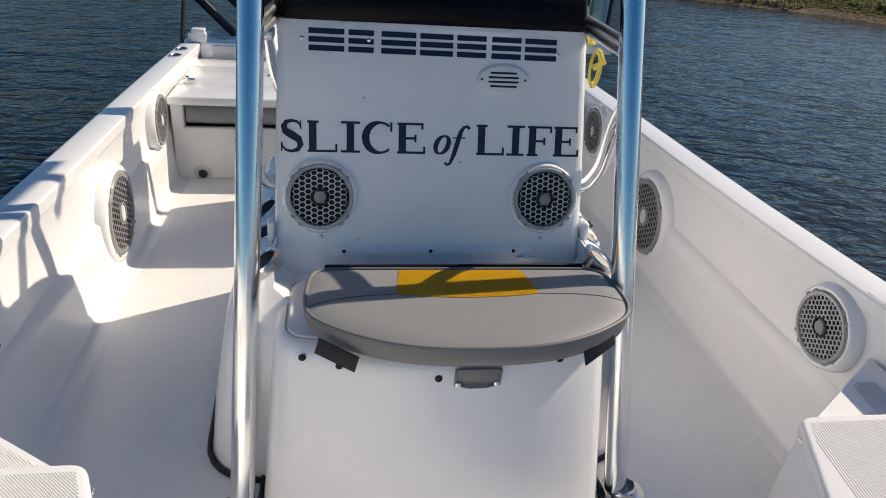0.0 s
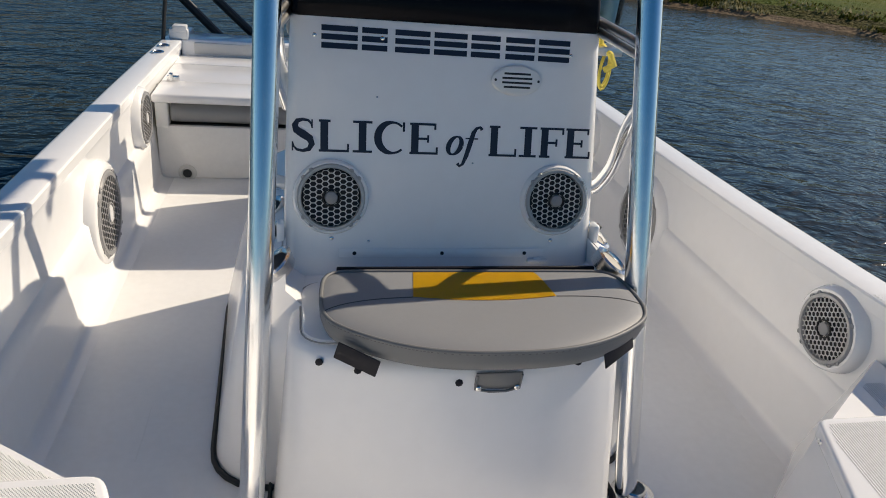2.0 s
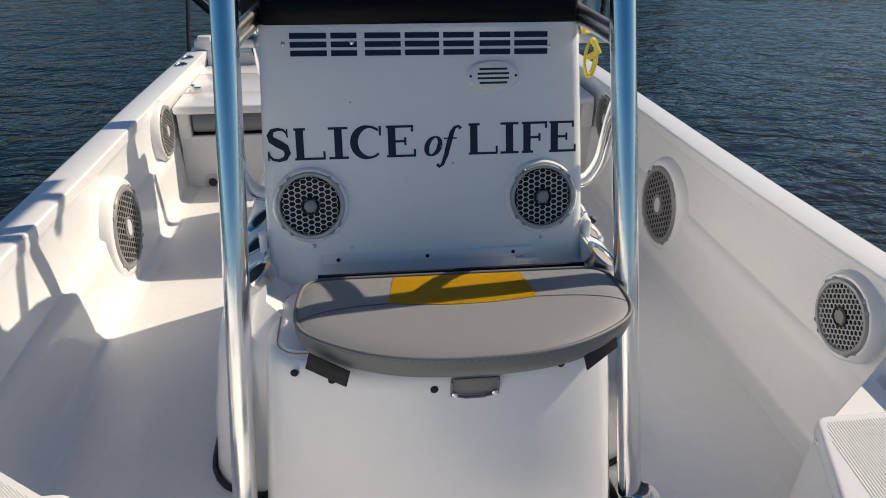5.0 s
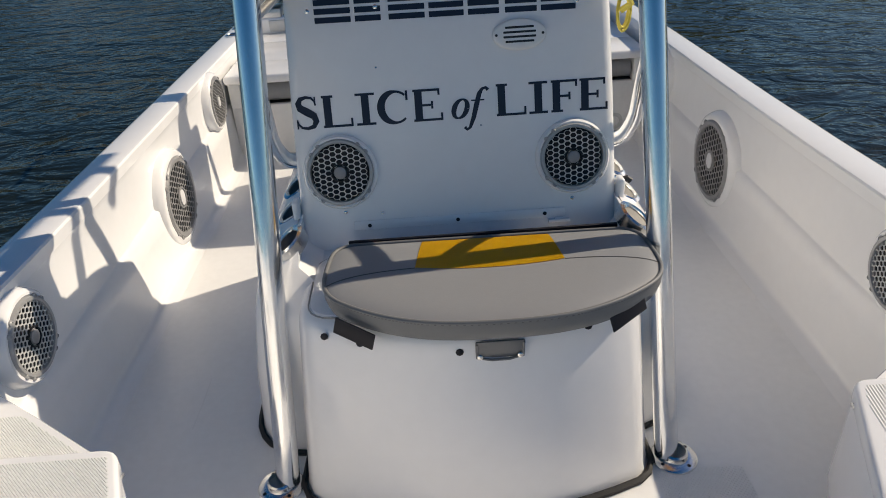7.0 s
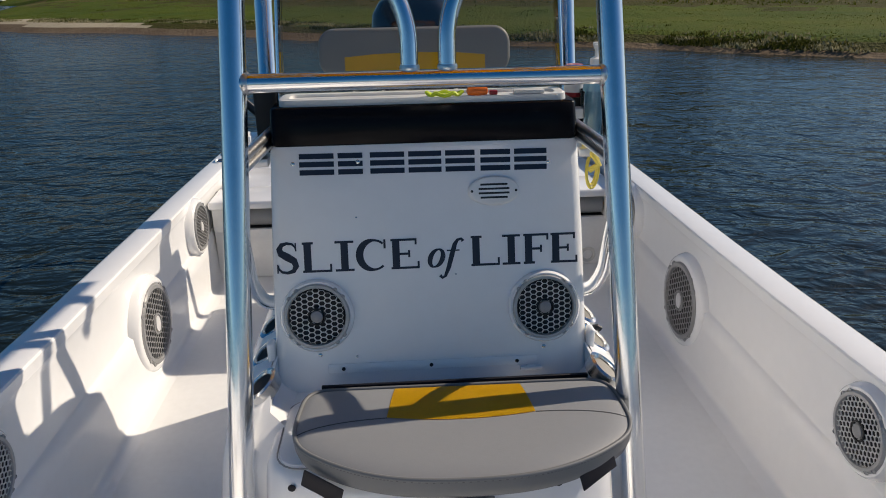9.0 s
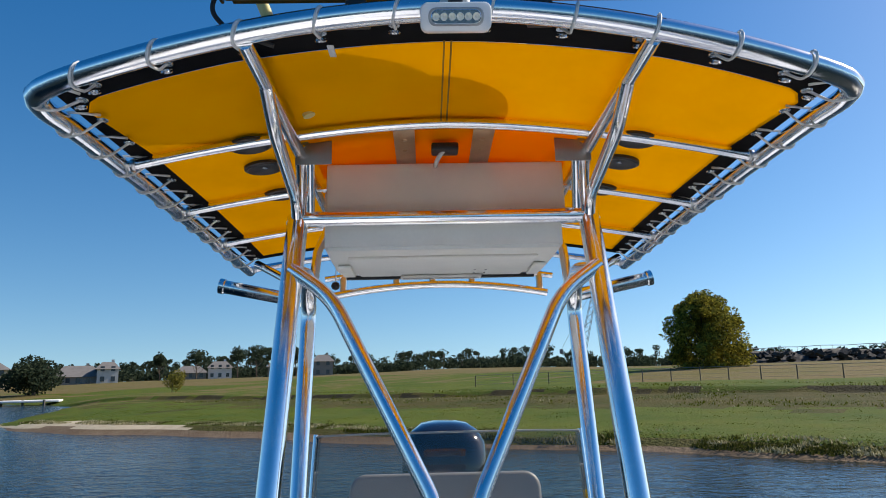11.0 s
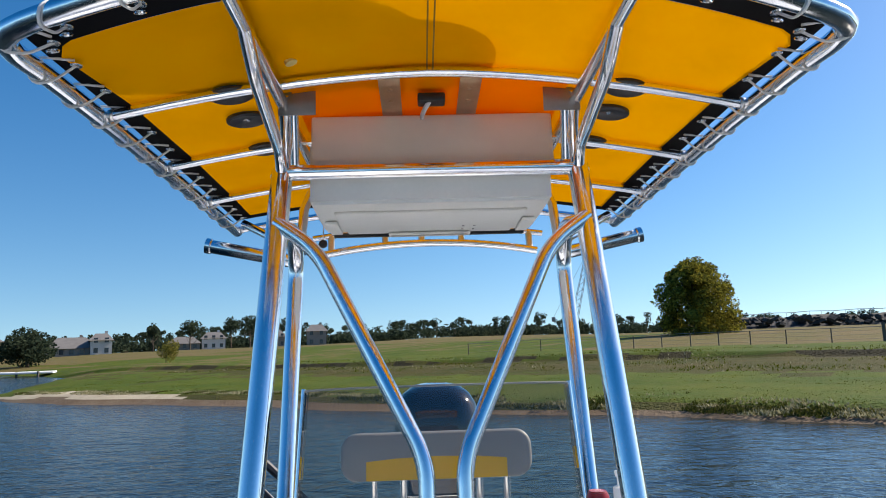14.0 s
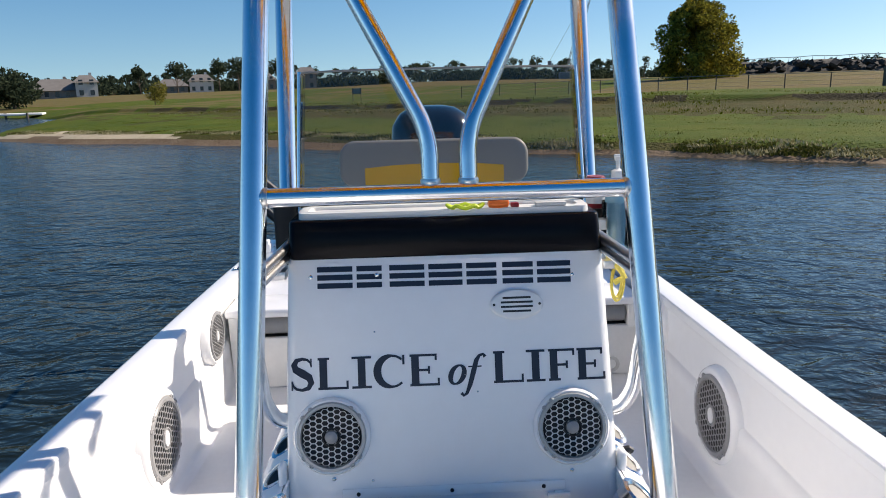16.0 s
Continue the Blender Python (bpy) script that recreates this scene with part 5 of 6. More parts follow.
def lacing(px, py, dx, dy):
    """A loop of cord from the canvas edge over the tube, with its grommet."""
    z = canopy_z(px, py)
    c = Vector((px, py, z))
    out = Vector((dx, dy, 0)).normalized()
    along = Vector((-out.y, out.x, 0))
    pts = [c - out * 0.075 + Vector((0, 0, 0.014)), c - out * 0.03 + Vector((0, 0, -0.022)) + along * 0.006]
    for a in (-70, -30, 10, 60, 110):
        pts.append(c + out * 0.029 * math.cos(radians(a)) + Vector((0, 0, 0.029 * math.sin(radians(a)))) + along * (0.008 + 0.0001 * a))
    pts.append(c - out * 0.07 + Vector((0, 0, 0.026)))
    cord = part("lacing_cord", tube(fillet(pts, 0.012, 2), 0.0032, 6), CORD, canopy, "white lacing cord")
    part("grommet", moved(lathe([(0.013, 0.0), (0.012, 0.003), (0.006, 0.003), (0.005, 0.0)], 14), Matrix.Translation(c - out * 0.075 + Vector((0, 0, 0.0145))) @ pose(0, 0, 0, 180)), STEEL, cord)
    if dy < -0.5:
        part("ring", moved(lathe([(0.0135, 0.0), (0.012, 0.003), (0.0095, 0.003), (0.008, 0.0), (0.0095, -0.003), (0.012, -0.003), (0.0135, 0.0)], 18), Matrix.Translation(c - out * 0.074 + Vector((0, 0, -0.004))) @ pose(0, 0, 0, 35)), STEEL, cord, "bright grommet ring")


for x in (-0.76, -0.60, -0.43, -0.27, -0.115, 0.075, 0.24, 0.405, 0.575, 0.735):
    lacing(x, front_edge(x, 0), 0.12 * x, -1)
for side in (-1, 1):
    lacing(side * 0.853, 2.275, side * 1, -0.7)
    for k in range(11):
        lacing(side * CAN_W, 2.42 + k * 0.148, side, 0)

# speakers let into the canopy
for side in (-1, 1):
    for y in (2.738, 2.912, 3.168):
        can = thing("canopy_light", "round black fitting let into the yellow canopy", "ceiling light", "canopy fittings")
        x = side * 0.536
        slope = math.degrees(math.atan2(canopy_z(x, y) - canopy_z(x + 0.05, y), 0.05))
        m = pose(x, y, canopy_z(x, y) + 0.008, 180, slope, 0)
        part("ring", moved(lathe([(0.060, 0.0), (0.060, 0.008), (0.052, 0.012), (0.044, 0.006), (0.0, 0.004)], 28), m), BLACK_PL, can)
        part("emblem", moved(join(box(-0.004, 0.004, -0.012, 0.012, 0.0, 0.002), moved(box(-0.003, 0.003, -0.010, 0.010, 0.0, 0.002), pose(0, 0, 0, 0, 0, 60))), m @ pose(0, 0, 0.005)), STEEL, can)

# ---- electronics box ----
ebox = thing("electronics_box", "frosted white overhead electronics box under the canopy", "electronics box")
secs = [[(x, y, z) for x, z in ((-hw, lo), (hw, lo), (hw, hi), (-hw, hi))] for y, hw, lo, hi in ((2.985, 0.366, 2.208, 2.40), (3.30, 0.385, 2.215, 2.43), (3.62, 0.402, 2.225, 2.42))]
bx = loft(secs, ring=True)
bmesh.ops.bevel(bx, geom=[e for e in bx.edges], offset=0.010, segments=2, affect="EDGES")
part("body", bx, POLY, ebox)
part("front_flap", moved(box(-0.368, 0.368, -0.010, 0.004, -0.095, 0.095, 0.006, 3), pose(0.008, 2.985, 2.386, -5)), FROST, ebox, "frosted tilting front flap")
part("flap_pin", tube([(-0.39, 2.985, 2.40), (0.39, 2.985, 2.40)], 0.006, 8), STEEL, ebox)
dr = part("bottom_door", moved(box(-0.31, 0.31, -0.22, 0.24, -0.007, 0.003, 0.004), pose(0, 3.34, 2.213, 1.3)), POLY, ebox)
part("door_handle", moved(box(-0.155, 0.155, -0.02, 0.03, -0.012, 0.0, 0.005), pose(0, 3.55, 2.208)), POLY, dr)
part("handle_slot", moved(box(-0.145, 0.145, -0.012, 0.006, -0.0135, -0.008, 0.001), pose(0, 3.545, 2.208)), POLY_DARK, dr)
for side in (-1, 1):
    part("door_hinge", moved(box(-0.022, 0.022, -0.13, 0.13, -0.009, 0.002, 0.003), pose(side * 0.345, 3.42, 2.212, 1.3, 0, side * -2)), POLY, ebox, "pale corner strip")
part("gasket", box(-0.37, 0.37, 3.61, 3.632, 2.206, 2.222, 0.002), BLACK_PL, ebox)
for x, dy in ((0.12, 0.0), (0.16, 0.0), (0.12, 0.06), (0.16, 0.07)):
    part("drain_plug", screw((x, 3.40 + dy, 2.205), (0, 0, -1), 0.004), STEEL, ebox)
for side in (-1, 1):
    hz = canopy_z(0.112, 2.85)
    hs = math.degrees(math.atan2(canopy_z(0.112, 2.98) - canopy_z(0.112, 2.72), 0.26))
    part("hanger", moved(join(box(-0.030, 0.030, -0.128, 0.128, -0.002, 0.002, 0.001), screw((0, -0.06, -0.002), (0, 0, -1), 0.008), screw((0, 0.02, -0.002), (0, 0, -1), 0.008)), pose(side * 0.112, 2.85, hz - 0.010, hs)), HANGER, ebox, "bolted aluminium hanger plate")
part("cable_gland", box(-0.035, 0.045, 2.84, 2.90, 2.475, 2.50, 0.006), BLACK_PL, ebox)
part("cable", tube(fillet([(0.0, 2.86, 2.48), (-0.015, 2.88, 2.462), (-0.022, 2.95, 2.468), (-0.022, 3.02, 2.472)], 0.02), 0.007, 8), CORD, ebox, "white cable")
knob = thing("dark_float", "small dark round float hanging by a cord", "float")
part("ball", moved(lathe([(0, -0.018), (0.013, -0.012), (0.018, 0), (0.013, 0.012), (0, 0.018)], 14), pose(-0.415, 3.63, 2.185)), RUBBER, knob)
part("cord", tube([(-0.415, 3.63, 2.2), (-0.413, 3.64, 2.29)], 0.002, 5), CORD, knob)

# ---- light bar ----
bar = thing("led_light_bar", "long black light bar with eighteen round lamps on the canopy", "light bar")
LBY, LBZ = 2.175, 2.622
part("housing", box(-0.462, 0.462, LBY + 0.0128, LBY + 0.042, LBZ - 0.027, LBZ + 0.034, 0.003), BLACK_PL, bar)
part("upper_rail", box(-0.462, 0.462, LBY - 0.008, LBY + 0.030, LBZ + 0.0195, LBZ + 0.037, 0.004), BLACK_PL, bar)
part("lower_rail", box(-0.460, 0.460, LBY - 0.008, LBY + 0.022, LBZ - 0.031, LBZ - 0.0185, 0.004), BLACK_PL, bar)
for k in range(4):
    part("cooling_fin", box(-0.45, 0.45, LBY + 0.042, LBY + 0.06, LBZ - 0.022 + k * 0.016, LBZ - 0.017 + k * 0.016), BLACK_PL, bar)
for side in (-1, 1):
    part("end_cap", moved(box(-0.004, 0.004, -0.010, 0.044, -0.032, 0.038, 0.003), pose(side * 0.4675, LBY, LBZ)), BLACK_PL, bar)
    part("bracket", join(box(side * 0.19 - 0.02, side * 0.19 + 0.02, LBY + 0.0, LBY + 0.05, LBZ - 0.078, LBZ - 0.026, 0.004), box(side * 0.19 - 0.028, side * 0.19 + 0.028, LBY - 0.01, LBY + 0.05, LBZ - 0.09, LBZ - 0.068, 0.004)), BLACK_PL, bar)
part("reflector_strip", box(-0.452, 0.452, LBY + 0.006, LBY + 0.0125, LBZ - 0.019, LBZ + 0.020), LED_STRIP, bar)
for k in range(18):
    x = -0.427 + k * 0.8540 / 17
    lamp = part("lamp", moved(lathe([(0.0172, 0.001), (0.0165, 0.004), (0.0150, 0.0065), (0.010, 0.0035), (0.0055, 0.001), (0, 0.001)], 9), pose(x, LBY + 0.006, LBZ, 90)), CHROME, bar)
    part("diode", moved(lathe([(0.005, 0.001), (0.004, 0.004), (0, 0.0045)], 10), pose(x, LBY + 0.006, LBZ, 90)), LEDCHIP, lamp)
ln = part("lens", box(-0.455, 0.455, LBY - 0.006, LBY - 0.003, LBZ - 0.0188, LBZ + 0.0198), LENS, bar, "clear lens strip")
ln.visible_shadow = False
for k in range(10):
    for s in (-1, 1):
        part("rim_screw", screw((-0.44 + k * 0.098, LBY - 0.0085, LBZ + (0.0285 if s > 0 else -0.0245)), (0, -1, 0), 0.004), STEEL, bar)
part("cable", tube(fillet([(-0.474, LBY + 0.02, LBZ - 0.02), (-0.485, LBY + 0.02, LBZ - 0.06), (-0.45, LBY + 0.03, LBZ - 0.10), (-0.36, LBY + 0.04, LBZ - 0.128)], 0.03), 0.005, 8), RUBBER, bar)

# ---- spot lamp under the light bar ----
spot = thing("spreader_light", "small white rectangular spreader lamp on the front tube", "lamp")
sx, sy, sz = 0.008, 2.098, 2.489
spot_pose = pose(sx, sy, sz, 112)
part("housing", moved(prism(rounded(-0.067, 0.067, -0.027, 0.027, 0.014), -0.020, 0.016, 0.006, 2), spot_pose), WHITE_PL, spot)
part("bezel", moved(prism(rounded(-0.052, 0.052, -0.017, 0.017, 0.014), 0.0, 0.0185, 0.002, 1), spot_pose), SPK_RIM, spot, "silver lamp bezel")
part("reflector", moved(prism(rounded(-0.047, 0.047, -0.013, 0.013, 0.012), 0.010, 0.0195, 0.001, 1), spot_pose), CHROME, spot)
for k in range(6):
    part("diode", moved(lathe([(0.0075, 0.0195), (0.0065, 0.024), (0.003, 0.0205), (0, 0.0205)], 10), spot_pose @ pose(-0.038 + k * 0.0152, 0, 0)), LEDCHIP, spot)
part("fins", join(*[box(sx - 0.055 + k * 0.0092, sx - 0.051 + k * 0.0092, sy + 0.0, sy + 0.035, sz + 0.02, sz + 0.029) for k in range(13)]), WHITE_PL, spot)
part("bracket", join(moved(lathe([(0.028, 0), (0.028, 0.018), (0.02, 0.022), (0, 0.022)], 18), pose(sx, sy + 0.036, sz + 0.022, 0)), box(sx - 0.029, sx + 0.029, sy - 0.004, sy + 0.03, sz + 0.012, sz + 0.060, 0.014, 3)), SPK_GREY, spot)
part("hinge_block", box(sx - 0.014, sx + 0.014, sy - 0.009, sy + 0.0, sz + 0.022, sz + 0.045, 0.003), BLACK_PL, spot)
part("bracket_bolt", screw((sx, sy + 0.006, sz + 0.033), (0, -1, 0), 0.008), STEEL, spot)

# ---- radar dome ----
radar = thing("radar_dome", "white radar dome with dark emblem on the canopy", "radar dome")
RX, RY, RZ, RR = 0.005, 2.68, 2.722, 0.250
dome = lathe([(0.0, 0.0), (RR * 0.86, 0.0), (RR * 0.95, 0.02), (RR * 0.985, 0.06), (RR, 0.13), (RR * 0.995, 0.20), (RR * 0.965, 0.242), (RR * 0.90, 0.270), (RR * 0.76, 0.292), (RR * 0.48, 0.305), (0.0, 0.310)], 64)
part("dome", moved(dome, pose(RX, RY, RZ)), WHITE_PL, radar)
part("mount_plate", moved(lathe([(0.0, -0.022), (0.205, -0.022), (0.212, -0.012), (0.205, -0.001), (0.0, -0.001)], 40), pose(RX, RY, RZ)), WHITE_PL, radar)
foot_z = canopy_z(0, RY) + 0.066
part("pedestal", moved(lathe([(0.0, foot_z - 0.03), (0.20, foot_z - 0.03), (0.198, foot_z), (0.178, foot_z + 0.03), (0.182, RZ - 0.02), (0.0, RZ - 0.02)], 40), pose(RX, RY, 0)), WHITE_PL, radar, "white tapered mounting pedestal")


def dome_ribbon(points, w):
    """A dark stripe bent round the dome's front; points: degrees round, height."""
    bm = bmesh.new()
    rows = []
    for i, (a, z, ww) in enumerate(points):
        p0, p1 = points[max(0, i - 1)], points[min(len(points) - 1, i + 1)]
        d = Vector(((p1[0] - p0[0]) * RR * math.pi / 180, p1[1] - p0[1]))
        if d.length < 1e-6:
            d = Vector((1, 0))
        d.normalize()
        row = []
        for s in (-1, 1):
            da, dz = -d.y * s * w * ww / 2 / RR * 180 / math.pi, d.x * s * w * ww / 2
            aa, zz = radians(a + da), z - 0.02 + dz
            rr = lerp(zz, [(0.0, RR * 0.86), (0.02, RR * 0.95), (0.06, RR * 0.985), (0.13, RR), (0.19, RR * 0.99), (0.235, RR * 0.95), (0.272, RR * 0.86)]) + 0.0015
            row.append(bm.verts.new((RX + rr * math.sin(aa), RY - rr * math.cos(aa), RZ + zz)))
        rows.append(row)
    for a, b in zip(rows, rows[1:]):
        bm.faces.new((a[0], b[0], b[1], a[1]))
    bmesh.ops.solidify(bm, geom=bm.faces[:], thickness=0.001)
    return bm


emb = []
emb.append(dome_ribbon([(-31 + k * 2.4, 0.120 + 0.028 * math.sin(k / 16 * math.pi) - 0.0006 * k, 0.5) for k in range(17)], 0.006))
emb.append(dome_ribbon([(-36 + k * 2.1, 0.155 + 0.05 * math.sin(k / 16 * math.pi), 0.5) for k in range(17)], 0.008))
emb.append(dome_ribbon([(2 - k * 1.0, 0.225 - 0.0085 * k + 0.0 * k, 0.4 + 0.12 * k) for k in range(9)] + [(-4 + k * 2.2, 0.150 - 0.0015 * k, 1.5 - 0.15 * k) for k in range(8)], 0.010))
emb.append(dome_ribbon([(2 + k * 1.1, 0.225 - 0.006 * k, 0.5) for k in range(8)], 0.008))
emb.append(dome_ribbon([(12 + k * 2.1, 0.178 - 0.0032 * k, 0.6 - 0.02 * k) for k in range(14)], 0.007))
for a, b in ((-33, 0.145), (-26, 0.150), (-19, 0.150), (8, 0.150), (15, 0.150), (21, 0.148), (27, 0.146)):
    emb.append(dome_ribbon([(a + k * 1.4 - 2.1, b + 0.016 * math.sin(k * 1.9), 0.8) for k in range(4)], 0.008))
part("emblem", join(*emb), RUBBER, radar, "dark swirling emblem of plain strokes", smooth=0)

# ---- antenna ----
ant = thing("whip_antenna", "tall white whip antenna on the canopy", "antenna")
a0, a1 = Vector((-0.354, 2.62, 2.50)), Vector((-0.826, 2.62, 3.66))
part("sleeve", tube([a0, a0.lerp(a1, 0.33)], 0.0160, 12), BEIGE, ant, "yellowed lower sleeve")
part("whip", tube([a0.lerp(a1, 0.20), a0.lerp(a1, 0.7), a1 + (a1 - a0) * 0.8], 0.0135, 12), WHITE_PL, ant)

# ---- windshield ----
shield = thing("windshield", "low smoked acrylic windshield round the dash", "windshield")
top_o, low_o = [], []
for k in range(21):
    s = k / 20 * 2 - 1
    x = 0.392 * math.copysign(min(1, abs(s) * 1.25), s)
    y = 2.945 + 0.03 * max(0.0, abs(s) - 0.8) / 0.2
    low_o.append((x * 1.02, y - 0.03, 1.285))
    top_o.append((x * 0.975, y + 0.04, 1.662 - 0.010 * abs(s) ** 4))
ws = loft([low_o, top_o])
bmesh.ops.solidify(ws, geom=ws.faces[:], thickness=0.006)
pane = part("pane", ws, ACRYLIC, shield)
pane.visible_shadow = False
for side in (-1, 1):
    part("side_tube", tube([(side * 0.408, 2.94, 1.27), (side * 0.391, 3.015, 1.662)], 0.007, 10), ALU, shield)

edge_line = [(x, y + 0.001, z + 0.001) for x, y, z in top_o]
part("top_edge", tube(edge_line, 0.0032, 6), ACRYLIC_EDGE, shield, "pale polished top edge")

# ---- leaning post behind the console ----
post = thing("leaning_post", "helm leaning post with grey and yellow backrest", "seat")
bl = rounded(-0.448, 0.448, -0.109, 0.109, 0.078, 8)
cx = 0.015
part("backrest", moved(prism(bl, -0.04, 0.04, 0.018, 3), pose(cx, 4.325, 1.269, 82)), VINYL, post, "grey vinyl backrest pad", smooth=50)
yl = [(-0.328, -0.107), (0.328, -0.107), (0.328, -0.022), (0.19, -0.010), (0.0, -0.005), (-0.19, -0.010), (-0.328, -0.022)]
part("yellow_inset", moved(prism(yl, 0.038, 0.043, 0.001, 1), pose(cx, 4.325, 1.269, 82)), VINYL_YEL, post, "yellow vinyl inset")
for x in (-0.30, -0.16, 0.20, 0.33):
    part("back_post", tube([(cx + x, 4.355, 0.94), (cx + x, 4.345, 1.18)], 0.019, 12), ALU, post)
part("seat_pad", box(-0.45, 0.48, 4.03, 4.43, 0.88, 1.01, 0.045, 4), VINYL, post)
for x in (-0.38, 0.42):
    for y in (4.10, 4.44):
        part("leg", tube([(x, y, 0.0), (x, y, 0.89)], 0.022, 12), ALU, post)
part("cooler_box", box(-0.35, 0.39, 4.02, 4.52, 0.0, 0.62, 0.02), WHITE_PL, post)

# ---- outboard motor ----
motor = thing("outboard_motor", "dark blue glossy outboard motor at the stern", "outboard motor")
secs = []
for z, hw, y0, y1, r in ((0.62, 0.22, 6.10, 6.62, 0.10), (0.72, 0.275, 6.02, 6.72, 0.13), (0.95, 0.305, 5.98, 6.80, 0.15), (1.20, 0.31, 5.98, 6.82, 0.16), (1.36, 0.29, 6.0, 6.78, 0.16), (1.44, 0.24, 6.05, 6.70, 0.15), (1.485, 0.17, 6.12, 6.60, 0.12), (1.50, 0.08, 6.22, 6.48, 0.07)):
    secs.append([(x + 0.055, y, z) for x, y in rounded(-hw, hw, y0, y1, r, 7)])
part("cowl", loft(secs, ring=True), COWL, motor, smooth=70)
part("cowl_stripe", tube([(x + 0.055, y, 0.74) for x, y in rounded(-0.285, 0.285, 6.01, 6.73, 0.13, 7)], 0.006, 6, closed=True), STEEL, motor)
secs = [[(x + 0.055, y, z) for x, y in rounded(-hw, hw, y0, y1, 0.05, 4)] for z, hw, y0, y1 in ((-0.8, 0.05, 6.25, 6.55), (-0.1, 0.09, 6.22, 6.58), (0.62, 0.17, 6.15, 6.60))]
part("midsection", loft(secs, ring=True), COWL, motor)
part("clamp_bracket", box(-0.10, 0.21, 6.13, 6.24, 0.10, 0.60, 0.02), BLACK_PL, motor)

# ---- small things on and beside the dash ----
pump = thing("pump_bottle", "clear pump bottle of pale blue hand gel", "bottle")
px_, py_ = 0.508, 2.955
hold = thing("cup_holder", "clear plastic holder on the console side", "holder")
part("cup", moved(lathe([(0.0, 0.0), (0.040, 0.0), (0.044, 0.13), (0.041, 0.13), (0.037, 0.004)], 20), pose(px_, py_, 1.146)), LENS, hold)
part("clip", box(0.405, 0.475, py_ - 0.02, py_ + 0.02, 1.195, 1.225, 0.003), WHITE_PL, hold)
part("body", moved(lathe([(0.0, 0.0), (0.032, 0.0), (0.035, 0.008), (0.035, 0.13), (0.03, 0.16), (0.016, 0.18), (0.016, 0.195), (0, 0.195)], 20), pose(px_, py_, 1.152)), BLUE_GEL, pump)
part("collar", moved(lathe([(0.018, 0.18), (0.018, 0.212), (0.006, 0.218), (0.006, 0.245), (0.0, 0.245)], 16), pose(px_, py_, 1.152)), WHITE_PL, pump, "white pump collar")
part("nozzle", join(box(px_ - 0.012, px_ + 0.032, py_ - 0.007, py_ + 0.007, 1.4005, 1.411, 0.004), moved(lathe([(0.009, 0.24), (0.012, 0.252), (0, 0.255)], 12), pose(px_, py_, 1.152))), WHITE_PL, pump, "white pump spout")
can = thing("drink_can", "red and white drink can in a dark sleeve", "can")
part("body", moved(lathe([(0, 0), (0.030, 0.0), (0.033, 0.006), (0.033, 0.115), (0.028, 0.126), (0.024, 0.124), (0, 0.122)], 24), pose(0.464, 3.035, 1.211)), RED, can)
part("white_band", moved(lathe([(0.0335, 0.05), (0.0335, 0.085)], 24), pose(0.464, 3.035, 1.211)), WHITE_PL, can, "white printed band")
part("sleeve", moved(lathe([(0.035, 0.0), (0.035, 0.045), (0.033, 0.046)], 24), pose(0.464, 3.035, 1.201)), BLACK_PL, can, "dark foam sleeve")
part("lid", moved(lathe([(0.027, 0.1265), (0.025, 0.130), (0, 0.1265)], 20), pose(0.464, 3.035, 1.211)), RED, can)
pouch = thing("black_pouch", "black padded pouch on the console side", "pouch")
part("pouch", box(-0.478, -0.414, 2.915, 2.955, 1.150, 1.315, 0.014, 3), RUBBER, pouch)
coil = thing("yellow_rope", "yellow rope coil hanging on the console side", "rope")
for k in range(2):
    o = 0.004 * k
    part("loop", tube([(0.482 + 0.006 * math.sin(2.3 * k) + 0.026 * (0.7 + 0.1 * k) * math.cos(a), 2.845 + o + 0.012 * math.cos(a), 1.066 - 0.006 * (k % 3) + (0.048 + 0.005 * k) * math.sin(a)) for a in [j * math.tau / 22 for j in range(22)]], 0.0044, 7, closed=True), ROPE, coil)
part("whipping", tube([(0.445, 2.84, 1.17), (0.462, 2.85, 1.135), (0.475, 2.80, 1.115), (0.49, 2.80, 1.09), (0.468, 2.815, 1.07)], 0.009, 7), ROPE, coil)
lan = thing("safety_lanyard", "lime and orange safety lanyard on the dash", "lanyard")
part("cord", tube([(0.056 + 0.044 * math.cos(a) * (1 + 0.2 * math.sin(3 * a)), 2.806 + 0.014 * math.sin(a), 1.299 + 0.004 * math.sin(5 * a)) for a in [j * math.tau / 24 for j in range(24)]], 0.0055, 6, closed=True), LIME, lan)
part("float", moved(lathe([(0, -0.03), (0.011, -0.026), (0.015, 0.0), (0.011, 0.026), (0, 0.03)], 12), pose(0.145, 2.808, 1.304, 0, 90)), ORANGE, lan)
part("clip", box(0.178, 0.200, 2.80, 2.82, 1.2925, 1.304, 0.003), RED, lan)
gad = thing("dash_gauge", "small grey gauge set flat in the dash tray", "gauge")
part("case", box(0.245, 0.328, 2.803, 2.828, 1.2925, 1.303, 0.003), SPK_GREY, gad)


# ---- lake and shore ----
tagged(part("water", (lambda b: (bmesh.ops.create_grid(b, x_segments=40, y_segments=40, size=3000), moved(b, Matrix.Translation((0, 0, PLACE_WATER))))[1])(bmesh.new()), WATER, smooth=0), "dark blue-green rippled lake water", "water", kind="structure")
before_land = set(bpy.data.objects)

